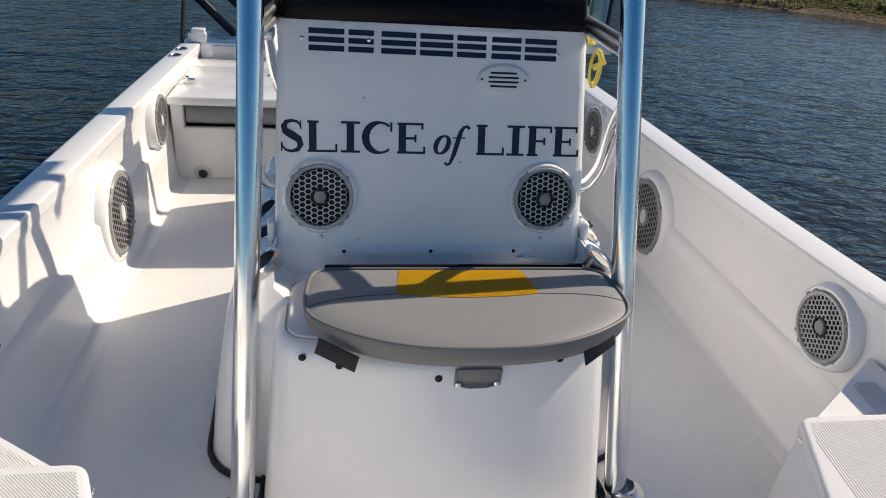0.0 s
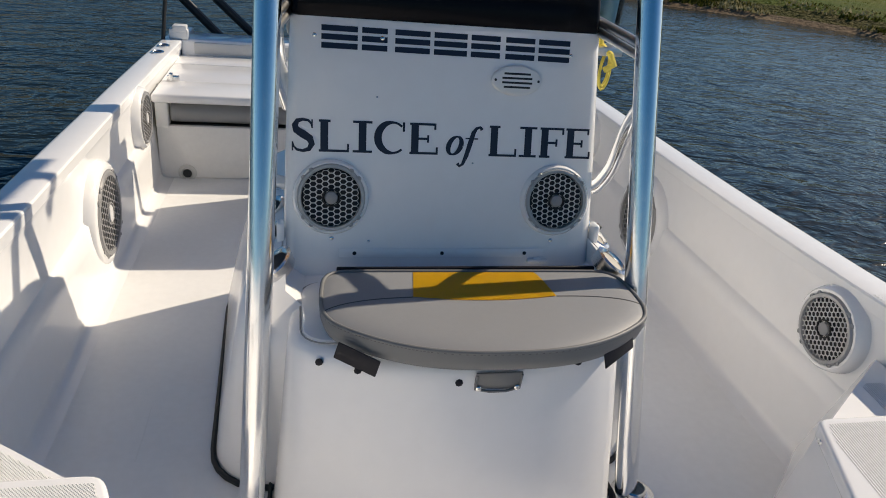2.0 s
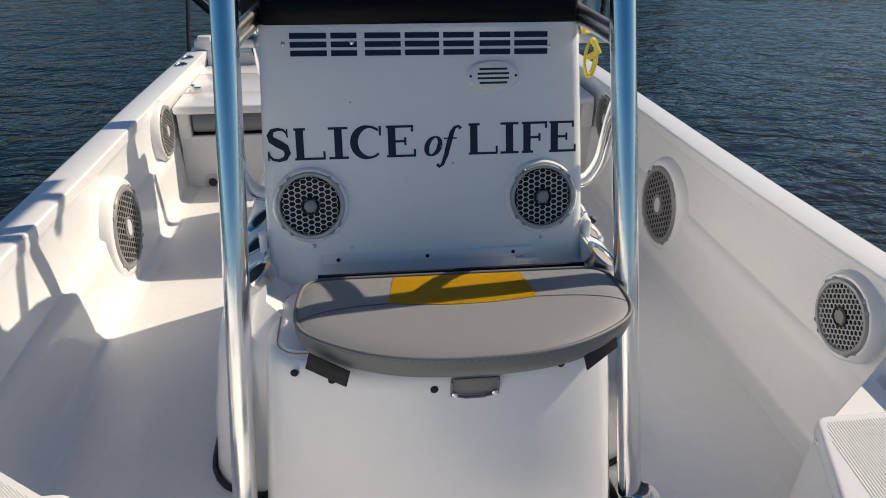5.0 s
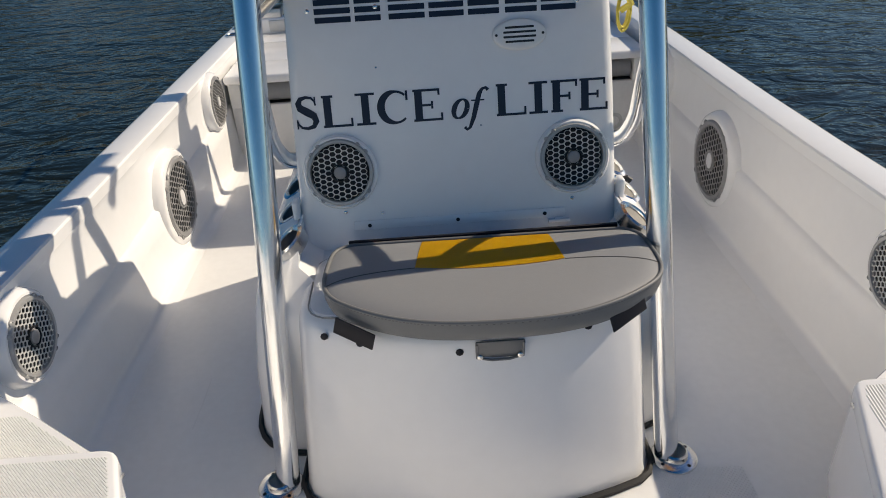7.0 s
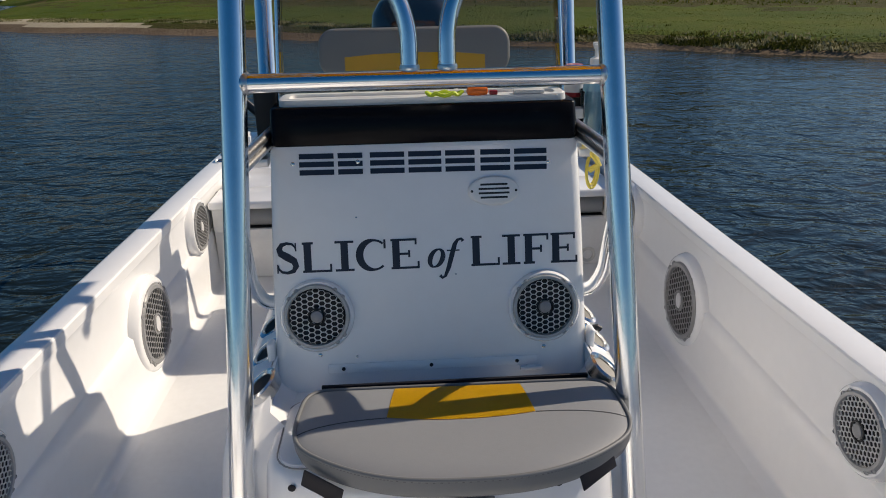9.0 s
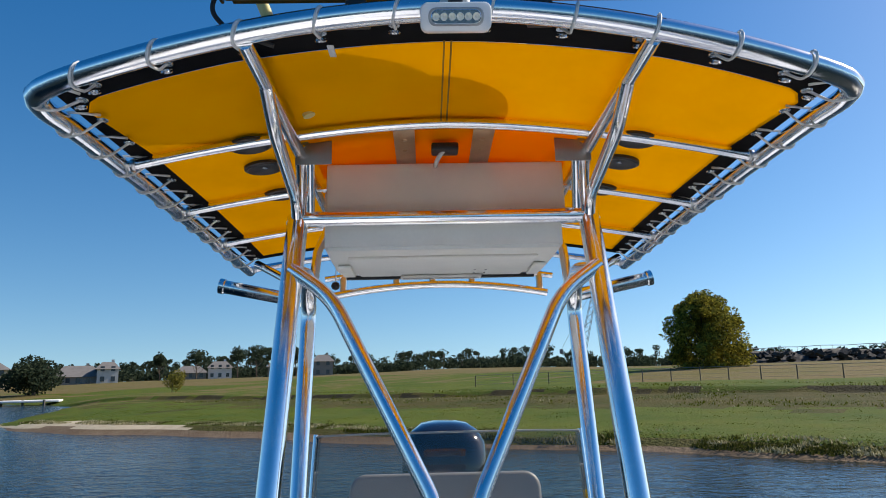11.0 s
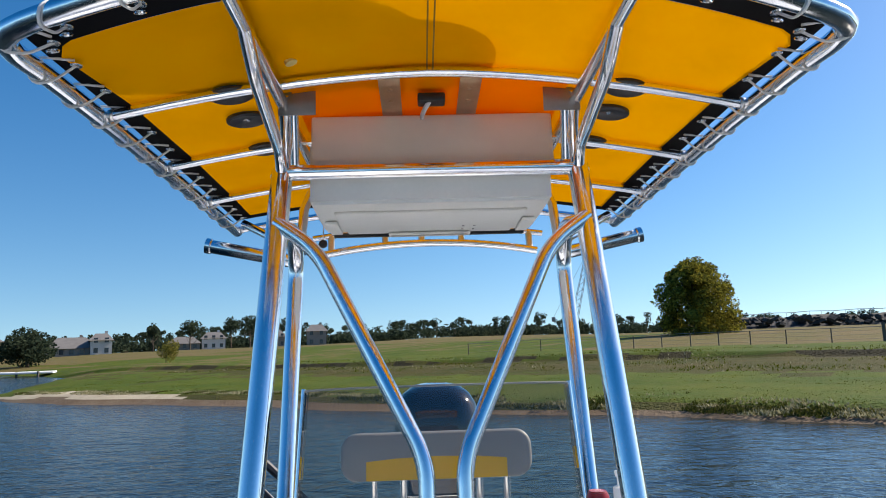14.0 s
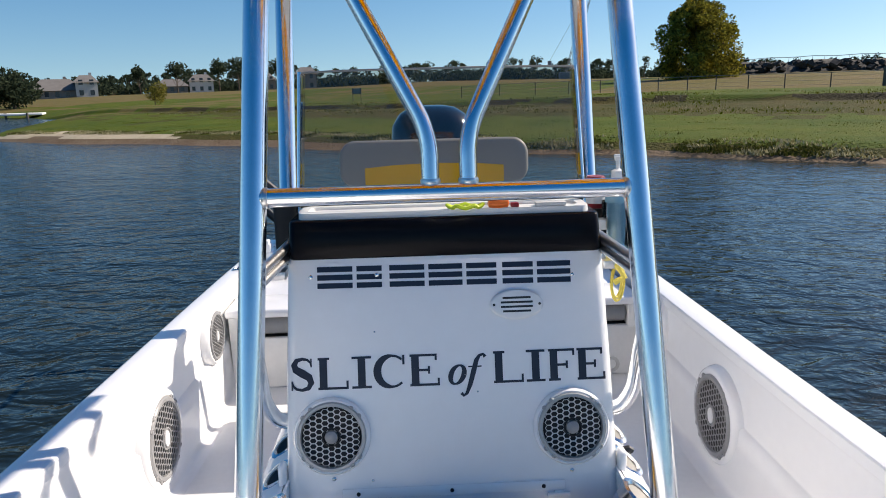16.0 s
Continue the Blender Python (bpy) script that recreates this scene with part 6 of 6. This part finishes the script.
SH_N, SH_U, SH_D = Vector((0.59, 0.807)), Vector((-0.807, 0.59)), 19.0
RISE = [(-30, -3.0), (-4, -0.9), (0, -0.3), (0.6, -0.10), (1.3, 0.08), (6, 0.20), (14, 0.42), (19, 0.58), (22.2, 0.68), (22.8, 1.04), (24, 1.08), (28, 1.13), (38, 1.20), (60, 1.80), (80, 2.45), (125, 3.25), (200, 3.9), (400, 4.9), (3000, 9.0)]


def shore_bend(s):
    return 0.9 * math.sin(s * 0.11 + 0.6) + 0.45 * math.sin(s * 0.31) + 0.22 * math.sin(s * 0.9 + 1.0)


def land_z(x, y):
    p = Vector((x, y))
    s, d = p.dot(SH_U), p.dot(SH_N) - SH_D
    d2 = d - shore_bend(s) * max(0.0, 1 - max(0, d) / 30)
    if 18 < d < 27:
        d2 += 0.8 * noise.noise(Vector((s * 0.25, 1.7, 0))) + 0.35 * noise.noise(Vector((s * 0.9, 4.1, 0)))
    z = lerp(d2, RISE)
    left = max(0.0, min(1.0, (s - 15) / 25))          # the bank is lower towards the houses
    if d2 > 14:
        z -= left * 0.35 * max(0.0, min(1.0, (d2 - 16) / 8)) * max(0.0, 1 - (d2 - 24) / 80)
    if d2 > 1:
        z += 0.12 * noise.noise(Vector((x * 0.12, y * 0.12, 0))) * min(1, d2 / 8) + 0.05 * noise.noise(Vector((x * 0.6, y * 0.6, 3))) * min(1, d2 / 6)
    # inlet beside the far spit
    r, az = math.hypot(x, y), math.degrees(math.atan2(x, y))
    k = math.exp(-((az + 33.5) / 6.0) ** 2 - ((r - 88) / 26.0) ** 2)
    far = max(0.0, min(1.0, (r - 150) / 180))
    return z - 4.0 * k + far * lerp(az, [(-180, 0), (-26, -0.8), (-20, 0), (-6, 0), (0, 2.0), (10, 1.5), (17, 0), (180, 0)])


ss = [-900, -500, -300, -200, -140, -100, -80] + [-64 + k * 0.9 for k in range(152)] + [80, 90, 105, 125, 150, 190, 250, 350, 500, 900]
ds = [-25, -8, -3] + [-1.2 + k * 0.3 for k in range(14)] + [3.2 + k * 0.7 for k in range(26)] + [21.2 + k * 0.3 for k in range(9)] + [24.2 + k * 0.7 for k in range(10)] + [32, 34, 36, 38, 41, 45, 50, 56, 63, 70, 80, 92, 105, 120, 140, 170, 210, 260, 330, 420, 600, 900, 1500, 2800]
land = bmesh.new()
rows = []
for d in ds:
    row = []
    for s in ss:
        p = SH_N * (SH_D + d + shore_bend(s) * max(0.0, 1 - max(0, d) / 30)) + SH_U * s
        row.append(land.verts.new((p.x, p.y, land_z(p.x, p.y))))
    rows.append(row)
for j, (a, b) in enumerate(zip(rows, rows[1:])):
    for i in range(len(ss) - 1):
        f = land.faces.new((a[i], a[i + 1], b[i + 1], b[i]))
        c = f.calc_center_median()
        s, d = ss[i], (ds[j] + ds[j + 1]) / 2
        jit = noise.noise(Vector((c.x * 0.35, c.y * 0.35, 7))) * 1.0 + noise.noise(Vector((c.x * 1.3, c.y * 1.3, 5))) * 0.5
        slow = noise.noise(Vector((s * 0.13, 3.0, 0)))
        left = max(0.0, min(1.0, (s - 8) / 14))
        beach = 0.40 + 0.25 * left + 0.30 * slow
        cut = 22.4 - 0.8 * noise.noise(Vector((s * 0.25, 1.7, 0))) - 0.35 * noise.noise(Vector((s * 0.9, 4.1, 0)))
        if d < beach:
            f.material_index = 3
        elif s > 26 and d < beach + 1.5 * min(1.0, (s - 26) / 6) * (0.7 + slow):
            f.material_index = 5
        elif abs(d + 0.25 * jit - cut) < 0.75 and s < 60 and noise.noise(Vector((s * 0.16, 2.2, 1.0))) + 0.4 * jit > -0.15:
            f.material_index = 4
        elif 11.5 + 3 * jit + 6 * max(0.0, min(1.0, (s - 34) / 20)) < d < 22.6 and s < 62 or d < beach + 0.5:
            f.material_index = 1
        elif d > 37.5 + 60 * max(0.0, min(1.0, (s - 24) / 12)) + 2 * jit + 25 * slow * max(0.0, min(1.0, (s - 24) / 12)):
            f.material_index = 2
        elif s > 36 and jit + 1.5 * slow + (s - 36) / 120 > 0.40 and d > 6:
            f.material_index = 2 if d > 15 else 1
        else:
            f.material_index = 0
bmesh.ops.recalc_face_normals(land, faces=land.faces)
if sum(f.normal.z for f in land.faces) < 0:
    bmesh.ops.reverse_faces(land, faces=land.faces)
tagged(part("ground", land, [LAWN, ROUGH_GRASS, FIELD, SAND, SCARP, SAND_DRY], smooth=80), "grassy lake shore rising to a field", "ground", kind="structure")

rng = random.Random(11)


def blades(bm, x, y, z, h, n, spread):
    for _ in range(n):
        a = rng.uniform(0, math.tau)
        bx, by = x + rng.uniform(-spread, spread), y + rng.uniform(-spread, spread)
        w = rng.uniform(0.02, 0.045)
        lean = rng.uniform(0.2, 1.1) * h
        hh = h * rng.uniform(0.5, 1.1)
        v = [bm.verts.new((bx - w * math.sin(a), by + w * math.cos(a), z - 0.03)), bm.verts.new((bx + w * math.sin(a), by - w * math.cos(a), z - 0.03)), bm.verts.new((bx + lean * math.cos(a), by + lean * math.sin(a), z + hh))]
        bm.faces.new(v)


tuft, edge_tuft, lawn_tuft = bmesh.new(), bmesh.new(), bmesh.new()
for _ in range(6400):
    s = rng.uniform(-30, 42)
    d = shore_bend(s) + 0.30 + abs(rng.gauss(0, 0.55)) + 1.1 * max(0.0, min(1.0, (s - 8) / 14))
    if noise.noise(Vector((s * 0.5, d * 0.6, 2))) < -0.15:
        continue
    p = SH_N * (SH_D + d) + SH_U * s
    blades(tuft if noise.noise(Vector((s * 1.1, d * 1.5, 6))) > -0.04 else edge_tuft, p.x, p.y, land_z(p.x, p.y), rng.uniform(0.02, 0.09), 7, 0.22)
for _ in range(3400):
    s = rng.uniform(-42, 48)
    d = rng.uniform(14, 28)
    if noise.noise(Vector((s * 0.22, d * 0.3, 9))) < -0.02:
        continue
    p = SH_N * (SH_D + d) + SH_U * s
    blades(tuft if rng.random() < 0.25 else lawn_tuft, p.x, p.y, land_z(p.x, p.y), rng.uniform(0.05, 0.14), 6, 0.6)
for _ in range(9000):
    s = rng.uniform(-34, 44)
    d = 1.1 + 15 * rng.random() ** 1.2 + 1.4 * max(0.0, min(1.0, (s - 8) / 14)) + shore_bend(s)
    if noise.noise(Vector((s * 0.4, d * 0.5, 4))) < -0.1:
        continue
    p = SH_N * (SH_D + d) + SH_U * s
    blades(lawn_tuft, p.x, p.y, land_z(p.x, p.y), rng.uniform(0.010, 0.026), 4, 0.35)
tagged(part("lawn_grass", lawn_tuft, LEAF_LAWN, smooth=0), "short uneven green grass of the bank", "grass", kind="stuff")
tagged(part("bank_grass", edge_tuft, LEAF_BUSH, smooth=0), "dark green rough grass of the bank", "grass", kind="stuff")
tagged(part("shore_grass", tuft, BLADES, smooth=0), "ragged tufts of dry grass along the shore", "grass", kind="stuff")


def at_angle(az, r):
    """A place on the land at a compass bearing from the boat."""
    a = radians(az)
    x, y = r * math.sin(a), 0.9 + r * math.cos(a)
    return x, y, land_z(x, y)


# ---- trees ----
def crown(bm, centre, size, n, leaf, lumps=9, seed=1, taper=0.0):
    g = random.Random(seed)
    cs = []
    for _ in range(lumps):
        while True:
            v = Vector((g.uniform(-1, 1), g.uniform(-1, 1), g.uniform(-1, 1)))
            if v.length < 1:
                break
        cs.append((Vector((v.x * size[0] * 0.62, v.y * size[1] * 0.62, v.z * size[2] * 0.66)), g.uniform(0.34, 0.58)))
    for _ in range(n):
        c, k = g.choice(cs)
        d = Vector((g.gauss(0, 1), g.gauss(0, 1), g.gauss(0, 1))).normalized() * g.uniform(0.55, 1.0) ** 0.6
        p = Vector(centre) + c + Vector((d.x * size[0], d.y * size[1], d.z * size[2])) * k
        up = (p.z - centre[2]) / size[2]
        p.x = centre[0] + (p.x - centre[0]) * (1 - taper * up) + taper * 0.35 * size[0] * up
        u = Vector((g.gauss(0, 1), g.gauss(0, 1), g.gauss(0, 1))).normalized()
        w = u.orthogonal().normalized()
        l = leaf * g.uniform(0.6, 1.4)
        bm.faces.new([bm.verts.new(q) for q in (p - u * l, p + w * l * 0.5, p + u * l, p - w * l * 0.5)])


def tree(name, label, x, y, z, h, w, mat, n, leaf, seed, trunk=0.25, low=0.16, lumps=26, taper=0.0):
    t = thing(name, label, "tree")
    g = random.Random(seed)
    pts = [(x + 0.04 * h * g.uniform(-1, 1) * k / 4, y, z - 0.1 + h * 0.62 * k / 4) for k in range(5)]
    bm = tube(pts, trunk, 8)
    for v in bm.verts:
        s = 1 - 0.7 * (v.co.z - z) / (h * 0.62)
        v.co.x, v.co.y = x + (v.co.x - x) * s, y + (v.co.y - y) * s
    limbs = [bm]
    for k in range(7):
        a = k * 2.4
        z0 = z + h * (0.14 + 0.055 * k)
        limbs.append(tube([(x, y, z0), (x + 0.22 * w * math.cos(a), y + 0.22 * w * math.sin(a), z0 + h * 0.12), (x + 0.36 * w * math.cos(a), y + 0.36 * w * math.sin(a), z0 + h * 0.27)], trunk * 0.28, 6))
    part("trunk", join(*limbs), BARK, t)
    c = bmesh.new()
    crown(c, (x, y, z + h * (low + (1 - low) / 2)), (w / 2, w / 2, h * (1 - low) / 2), n, leaf, lumps, seed, taper)
    part("crown", c, mat, t, smooth=0)
    return t


def oak(x, y, z, h, w, seed):
    """A broad oak: a short trunk, limbs out to every clump, and a lobed crown of leaf clumps with gaps."""
    g = random.Random(seed)
    t = thing("oak_tree", "large broad oak turning yellow behind the fence", "tree")
    wide = [(0.0, 0.66), (0.15, 0.93), (0.32, 1.0), (0.5, 0.95), (0.68, 0.80), (0.82, 0.62), (0.93, 0.42), (1.0, 0.20)]
    limbs = [tube([(x, y, z - 0.4), (x + 0.1, y, z + h * 0.2), (x - 0.2, y, z + h * 0.45)], 0.42, 8)]
    leaves = bmesh.new()
    for k in range(124):
        u = (k + 0.5) / 124
        u = u ** 0.85
        r = 0.5 * w * lerp(u, wide)
        a = k * 2.39996 + g.uniform(-0.4, 0.4)
        out = g.uniform(0.62, 0.92) if k % 3 else g.uniform(0.0, 0.55)
        lean = (-0.05 * u + 0.035) * w
        c = Vector((x + lean + r * out * math.cos(a), y + r * out * math.sin(a), z + h * (0.05 + 0.90 * u)))
        size = w * g.uniform(0.075, 0.125) * (1.0 if u < 0.8 else 0.8) * (1.0 if k % 3 else 1.35)
        if k % 4 == 0:
            limbs.append(tube([(x, y, z + h * 0.18 * (0.5 + u)), ((x + c.x) / 2, (y + c.y) / 2, (z + h * 0.2 + c.z) / 2), tuple(c)], 0.09, 5))
        for _ in range(210):
            d = Vector((g.gauss(0, 1), g.gauss(0, 1), g.gauss(0, 1))).normalized() * g.random() ** 0.34
            p = c + Vector((d.x * size * 1.15, d.y * size * 1.15, d.z * size * 0.85))
            m = Vector((g.gauss(0, 1), g.gauss(0, 1), g.gauss(0.3, 1))).normalized()
            v = m.orthogonal().normalized()
            q = g.uniform(0.13, 0.28)
            leaves.faces.new([leaves.verts.new(o) for o in (p - m * q, p + v * q * 0.6, p + m * q, p - v * q * 0.6)])
    part("trunk", join(*limbs), BARK, t)
    part("crown", leaves, LEAF_OAK, t, smooth=0)
    return t


x, y, z = at_angle(21.8, 100)
oak(x, y, z - 1.0, 10.9, 11.4, 5)
x, y, z = at_angle(-28.3, 125)
tree("shade_tree", "dark leaning shade tree beside the inlet", x, y, max(z, -0.1), 5.9, 9.5, LEAF_PINE, 6000, 0.24, 8, 0.3, 0.05, 15, 0.25)
x, y, z = at_angle(-19.3, 92)
tree("small_tree", "small yellow-green sapling on the lawn", x, y, z - 0.1, 3.2, 3.2, LEAF_SAPLING, 1300, 0.12, 3, 0.06, 0.02, 12, -0.25)

woods_t, woods_c = [], bmesh.new()
g = random.Random(4)
for k in range(230):
    az = g.uniform(-40, 42)
    r = g.uniform(330, 430)
    x, y, z = at_angle(az, r)
    tall = lerp(az, [(-40, 9), (-22, 8), (-20, 10), (-12, 11.5), (0, 9.5), (10, 10.5), (16, 10), (25, 7), (42, 6)]) * g.uniform(0.75, 1.12)
    tall *= r / 380
    woods_t.append(tube([(x, y, z - 1), (x, y, z + tall * 0.8)], 0.22, 5))
    crown(woods_c, (x + g.uniform(-0.5, 0.5), y, z + tall * 0.86), (g.uniform(2.0, 3.4), 2.8, g.uniform(1.6, 2.8)), 170, 0.5, 5, k * 5)
    if k % 3:
        crown(woods_c, (x + g.uniform(-1.6, 1.6), y, z + tall * g.uniform(0.55, 0.7)), (2.2, 2.2, 1.1), 60, 0.5, 3, k * 5 + 1)
for k in range(600):
    az = g.uniform(-40, 42)
    x, y, z = at_angle(az, g.uniform(300, 420))
    hh = lerp(az, [(-40, 3.0), (-21, 3.2), (-10, 3.0), (0, 2.9), (16, 3.2), (25, 2.4), (42, 2.0)]) * g.uniform(0.55, 1.35)
    crown(woods_c, (x, y, z + hh * 0.8), (6.0, 4, hh), 120, 0.8, 6, 5000 + k)
tagged(part("pine_trunks", join(*woods_t), BARK), "thin trunks of the far pine wood", "trees", kind="stuff")
tagged(part("pine_wood", woods_c, LEAF_PINE, smooth=0), "dark green line of far pines", "trees", kind="stuff")
for k, (az, r, h, w) in enumerate(((-20.2, 250, 9.0, 5.0), (-17.6, 250, 10.0, 7.5), (-14.6, 255, 10.5, 7.0), (-13.2, 245, 11.0, 8.0), (-12.0, 250, 10.2, 7.0), (-10.2, 260, 10.5, 6.0))):
    x, y, z = at_angle(az, r)
    tree("pine_tree", "tall dark pine with bare trunk among the houses", x, y, z, h, w, LEAF_PINE, 700, 0.45, 40 + k, 0.25, 0.45)


# ---- houses ----
def house(az, r, w, dpt, h, wall, two, seed):
    x, y, z = at_angle(az, r)
    hs = thing("house", "far two-storey lakeside house with grey roof" if two else "far low lakeside house with grey roof", "house", "lakeside houses")
    m = pose(x, y, z - 0.3, 0, 0, -az)
    part("wall", moved(box(-w / 2, w / 2, -dpt / 2, dpt / 2, 0, h), m), wall, hs)
    e = 0.6
    rf = bmesh.new()
    v = [rf.verts.new(p) for p in ((-w / 2 - e, -dpt / 2 - e, h), (w / 2 + e, -dpt / 2 - e, h), (w / 2 + e, dpt / 2 + e, h), (-w / 2 - e, dpt / 2 + e, h), (-w / 2 + w * 0.22, 0, h + dpt * 0.3), (w / 2 - w * 0.22, 0, h + dpt * 0.3))]
    for q in ((0, 1, 5, 4), (1, 2, 5), (2, 3, 4, 5), (3, 0, 4), (3, 2, 1, 0)):
        rf.faces.new([v[i] for i in q])
    roof = part("roof", moved(rf, m), ROOF, hs)
    part("chimney", moved(box(w * 0.15, w * 0.15 + 0.8, 0.2, 1.0, h, h + dpt * 0.3 + 0.7), m), wall, roof)
    for st in range(2 if two else 1):
        n = max(2, int(w / 2.6))
        for k in range(n):
            xx = -w / 2 + (k + 0.5) * w / n
            part("window", moved(box(xx - 0.55, xx + 0.55, -dpt / 2 - 0.05, -dpt / 2 + 0.1, 0.8 + st * 2.9, 2.2 + st * 2.9), m), PANE, hs)


house(-25.6, 235, 13.0, 11, 2.5, WALL_TAN, False, 1)
house(-23.7, 230, 5.6, 7, 4.3, WALL_PALE, True, 2)
house(-15.9, 270, 8.0, 8, 4.0, WALL_WHITE, True, 3)
house(-18.0, 262, 10.0, 8, 2.4, WALL_TAN, False, 4)
house(-11.4, 275, 9.0, 8, 4.0, WALL_TAN, True, 5)
house(-8.1, 250, 6.6, 8, 5.0, WALL_TAN, True, 6)
house(-31.5, 215, 12.0, 8, 5.2, WALL_BEIGE, True, 7)
x, y, z = at_angle(-30.0, 100)
dock = thing("boat_dock", "pale boat dock at the mouth of the inlet", "dock")
part("deck_top", moved(box(-6, 6, -2, 2, 0.35, 0.6, 0.05), pose(x, y, PLACE_WATER, 0, 0, 20)), WALL_WHITE, dock)
for k in range(5):
    part("pile", tube([(x - 5 + 2.5 * k, y - 0.6, -1.5), (x - 5 + 2.5 * k, y - 0.6, 0.35)], 0.15, 6), POST, dock)

# ---- fence, sign, rubble, crane ----
fence = thing("wire_fence", "wire fence on dark posts across the field edge", "fence")
tops = []
for az in (4.0, 7.0, 9.8, 12.4, 14.8, 17.0, 19.1, 21.2, 23.2, 25.4, 27.8, 30.7, 33.9, 37.2, 40.8):
    r = (SH_D + 37.5 - 0.9 * SH_N.y) / (SH_N.x * math.sin(radians(az)) + SH_N.y * math.cos(radians(az)))
    x, y, z = at_angle(az, r)
    big = abs(az - 33.9) < 0.1
    part("fence_post", tube([(x, y, z - 0.2), (x, y, z + (1.25 if big else 1.02))], 0.12 if big else 0.045, 6), POST, fence)
    tops.append((x, y, z))
for h in (0.2, 0.5, 0.78, 1.0):
    part("fence_wire", tube([(x, y, z + h) for x, y, z in tops], 0.018 if h > 0.9 else 0.006, 4), WIRE, fence)
x, y, z = at_angle(-4.3, 66)
sign = thing("sign_stand", "small dark sign board on two legs", "sign")
part("board", moved(box(-0.42, 0.42, -0.02, 0.02, 0.62, 1.12, 0.01), pose(x, y, z)), CRANE, sign)
for dx in (-0.36, 0.36):
    part("leg", tube([(x + dx, y, z - 0.1), (x + dx, y, z + 1.15)], 0.04, 6), POST, sign)

mound = bmesh.new()
rows = []
for j in range(7):
    row = []
    for i in range(150):
        az = 22.0 + i * 0.16
        v = j / 6
        r = 150 + 14 * v
        x, y, z = at_angle(az, r)
        hgt = 2.2 * math.sin(min(1.0, v * 1.25) * math.pi / 2) * min(1.0, i / 12)
        jag = 0.7 * noise.noise(Vector((x * 0.5, y * 0.5, j))) + 0.5 * noise.noise(Vector((x * 1.7, y * 1.7, j)))
        row.append(mound.verts.new((x, y, z - 0.5 + hgt + 1.2 * jag * v * min(1.0, i / 12))))
    rows.append(row)
for a, b in zip(rows, rows[1:]):
    for i in range(149):
        mound.faces.new((a[i], a[i + 1], b[i + 1], b[i]))
g = random.Random(31)
for _ in range(420):
    x, y, z = at_angle(g.uniform(23.5, 45.0), g.uniform(150, 162))
    s = g.uniform(0.25, 0.7)
    blk = box(-s, s, -s, s, -s * 0.5, s * 0.5)
    turned = pose(x, y, z + g.uniform(0.3, 1.9), g.uniform(-35, 35), g.uniform(-35, 35), g.uniform(0, 180))
    vs = [mound.verts.new(turned @ v.co) for v in blk.verts]
    blk.verts.index_update()
    for f in blk.faces:
        mound.faces.new([vs[v.index] for v in f.verts])
    blk.free()
tagged(part("rubble_mound", mound, ROCK, smooth=0), "long dark mound of rubble beyond the field", "rubble", kind="stuff")
bank = loft([[(x, y, z + h) for (x, y, z), h in ((at_angle(az, 164), -0.5), (at_angle(az, 170), 2.2 + 0.25 * math.sin(az * 1.3)), (at_angle(az, 178), 2.5 + 0.25 * math.sin(az * 1.3)), (at_angle(az, 200), -0.5))] for az in [21.0 + 0.8 * k for k in range(31)]], caps=False)
tagged(part("earth_bank", bank, BANK, smooth=60), "long grey-brown earth bank behind the rubble", "bank", kind="stuff")
truss = thing("white_truss", "low white truss frame along the rubble mound", "truss")
tp = [at_angle(23.5 + k * 0.75, 182) for k in range(22)]
part("top_chord", tube([(x, y, z + 3.5 + 0.08 * math.sin(i * 1.7)) for i, (x, y, z) in enumerate(tp)], 0.07, 4), WALL_WHITE, truss)
for i, (x, y, z) in enumerate(tp):
    part("strut", tube([(x, y, z), (x, y, z + 3.5 + 0.08 * math.sin(i * 1.7))], 0.05, 4), WALL_WHITE, truss)
crane = thing("lattice_crane", "far lattice boom crane rising behind the field", "crane")
c0, c1 = Vector(at_angle(12.3, 250)), Vector(at_angle(14.4, 256))
c1.z = c0.z + 37.0
sd = Vector((1.15, 0, 0))
fw = Vector((0, 1.1, 0))
chords = []
for a in (-1, 1):
    for b in (-1, 1):
        chords.append(part("boom_chord", tube([c0 + sd * a + fw * b, c1 + sd * a * 0.5 + fw * b * 0.5], 0.09, 5), CRANE, crane))
lace = []
for k in range(26):
    p, q = c0.lerp(c1, k / 26), c0.lerp(c1, (k + 1) / 26)
    s1, s2 = 1 - 0.5 * k / 26, 1 - 0.5 * (k + 1) / 26
    a = 1 if k % 2 else -1
    lace += [tube([p + sd * a * s1 - fw * s1, q - sd * a * s2 - fw * s2], 0.055, 4), tube([p + sd * a * s1 + fw * s1, q - sd * a * s2 + fw * s2], 0.055, 4)]
part("boom_lacing", join(*lace), CRANE, crane)
part("hoist_line", tube([c0.lerp(c1, 0.72) + Vector((-1.0, 0, 0)), c0 + Vector((-6, 0, 6.0))], 0.05, 4), CRANE, crane)
part("hook_block", moved(box(-0.6, 0.6, -0.4, 0.4, -1, 0.6, 0.1), Matrix.Translation(c0 + Vector((-6, 0, 5.5)))), CRANE, crane)
part("cab", moved(box(-2.5, 2.5, -2, 2, 0, 3.2, 0.2), Matrix.Translation(c0 + Vector((0, 0, -1)))), CRANE, crane)
# the shore as the boat lies to it
swing = Matrix.Rotation(radians(0.25), 4, "Z")
for ob in set(bpy.data.objects) - before_land:
    if ob.parent is None:
        ob.matrix_basis = swing @ ob.matrix_basis
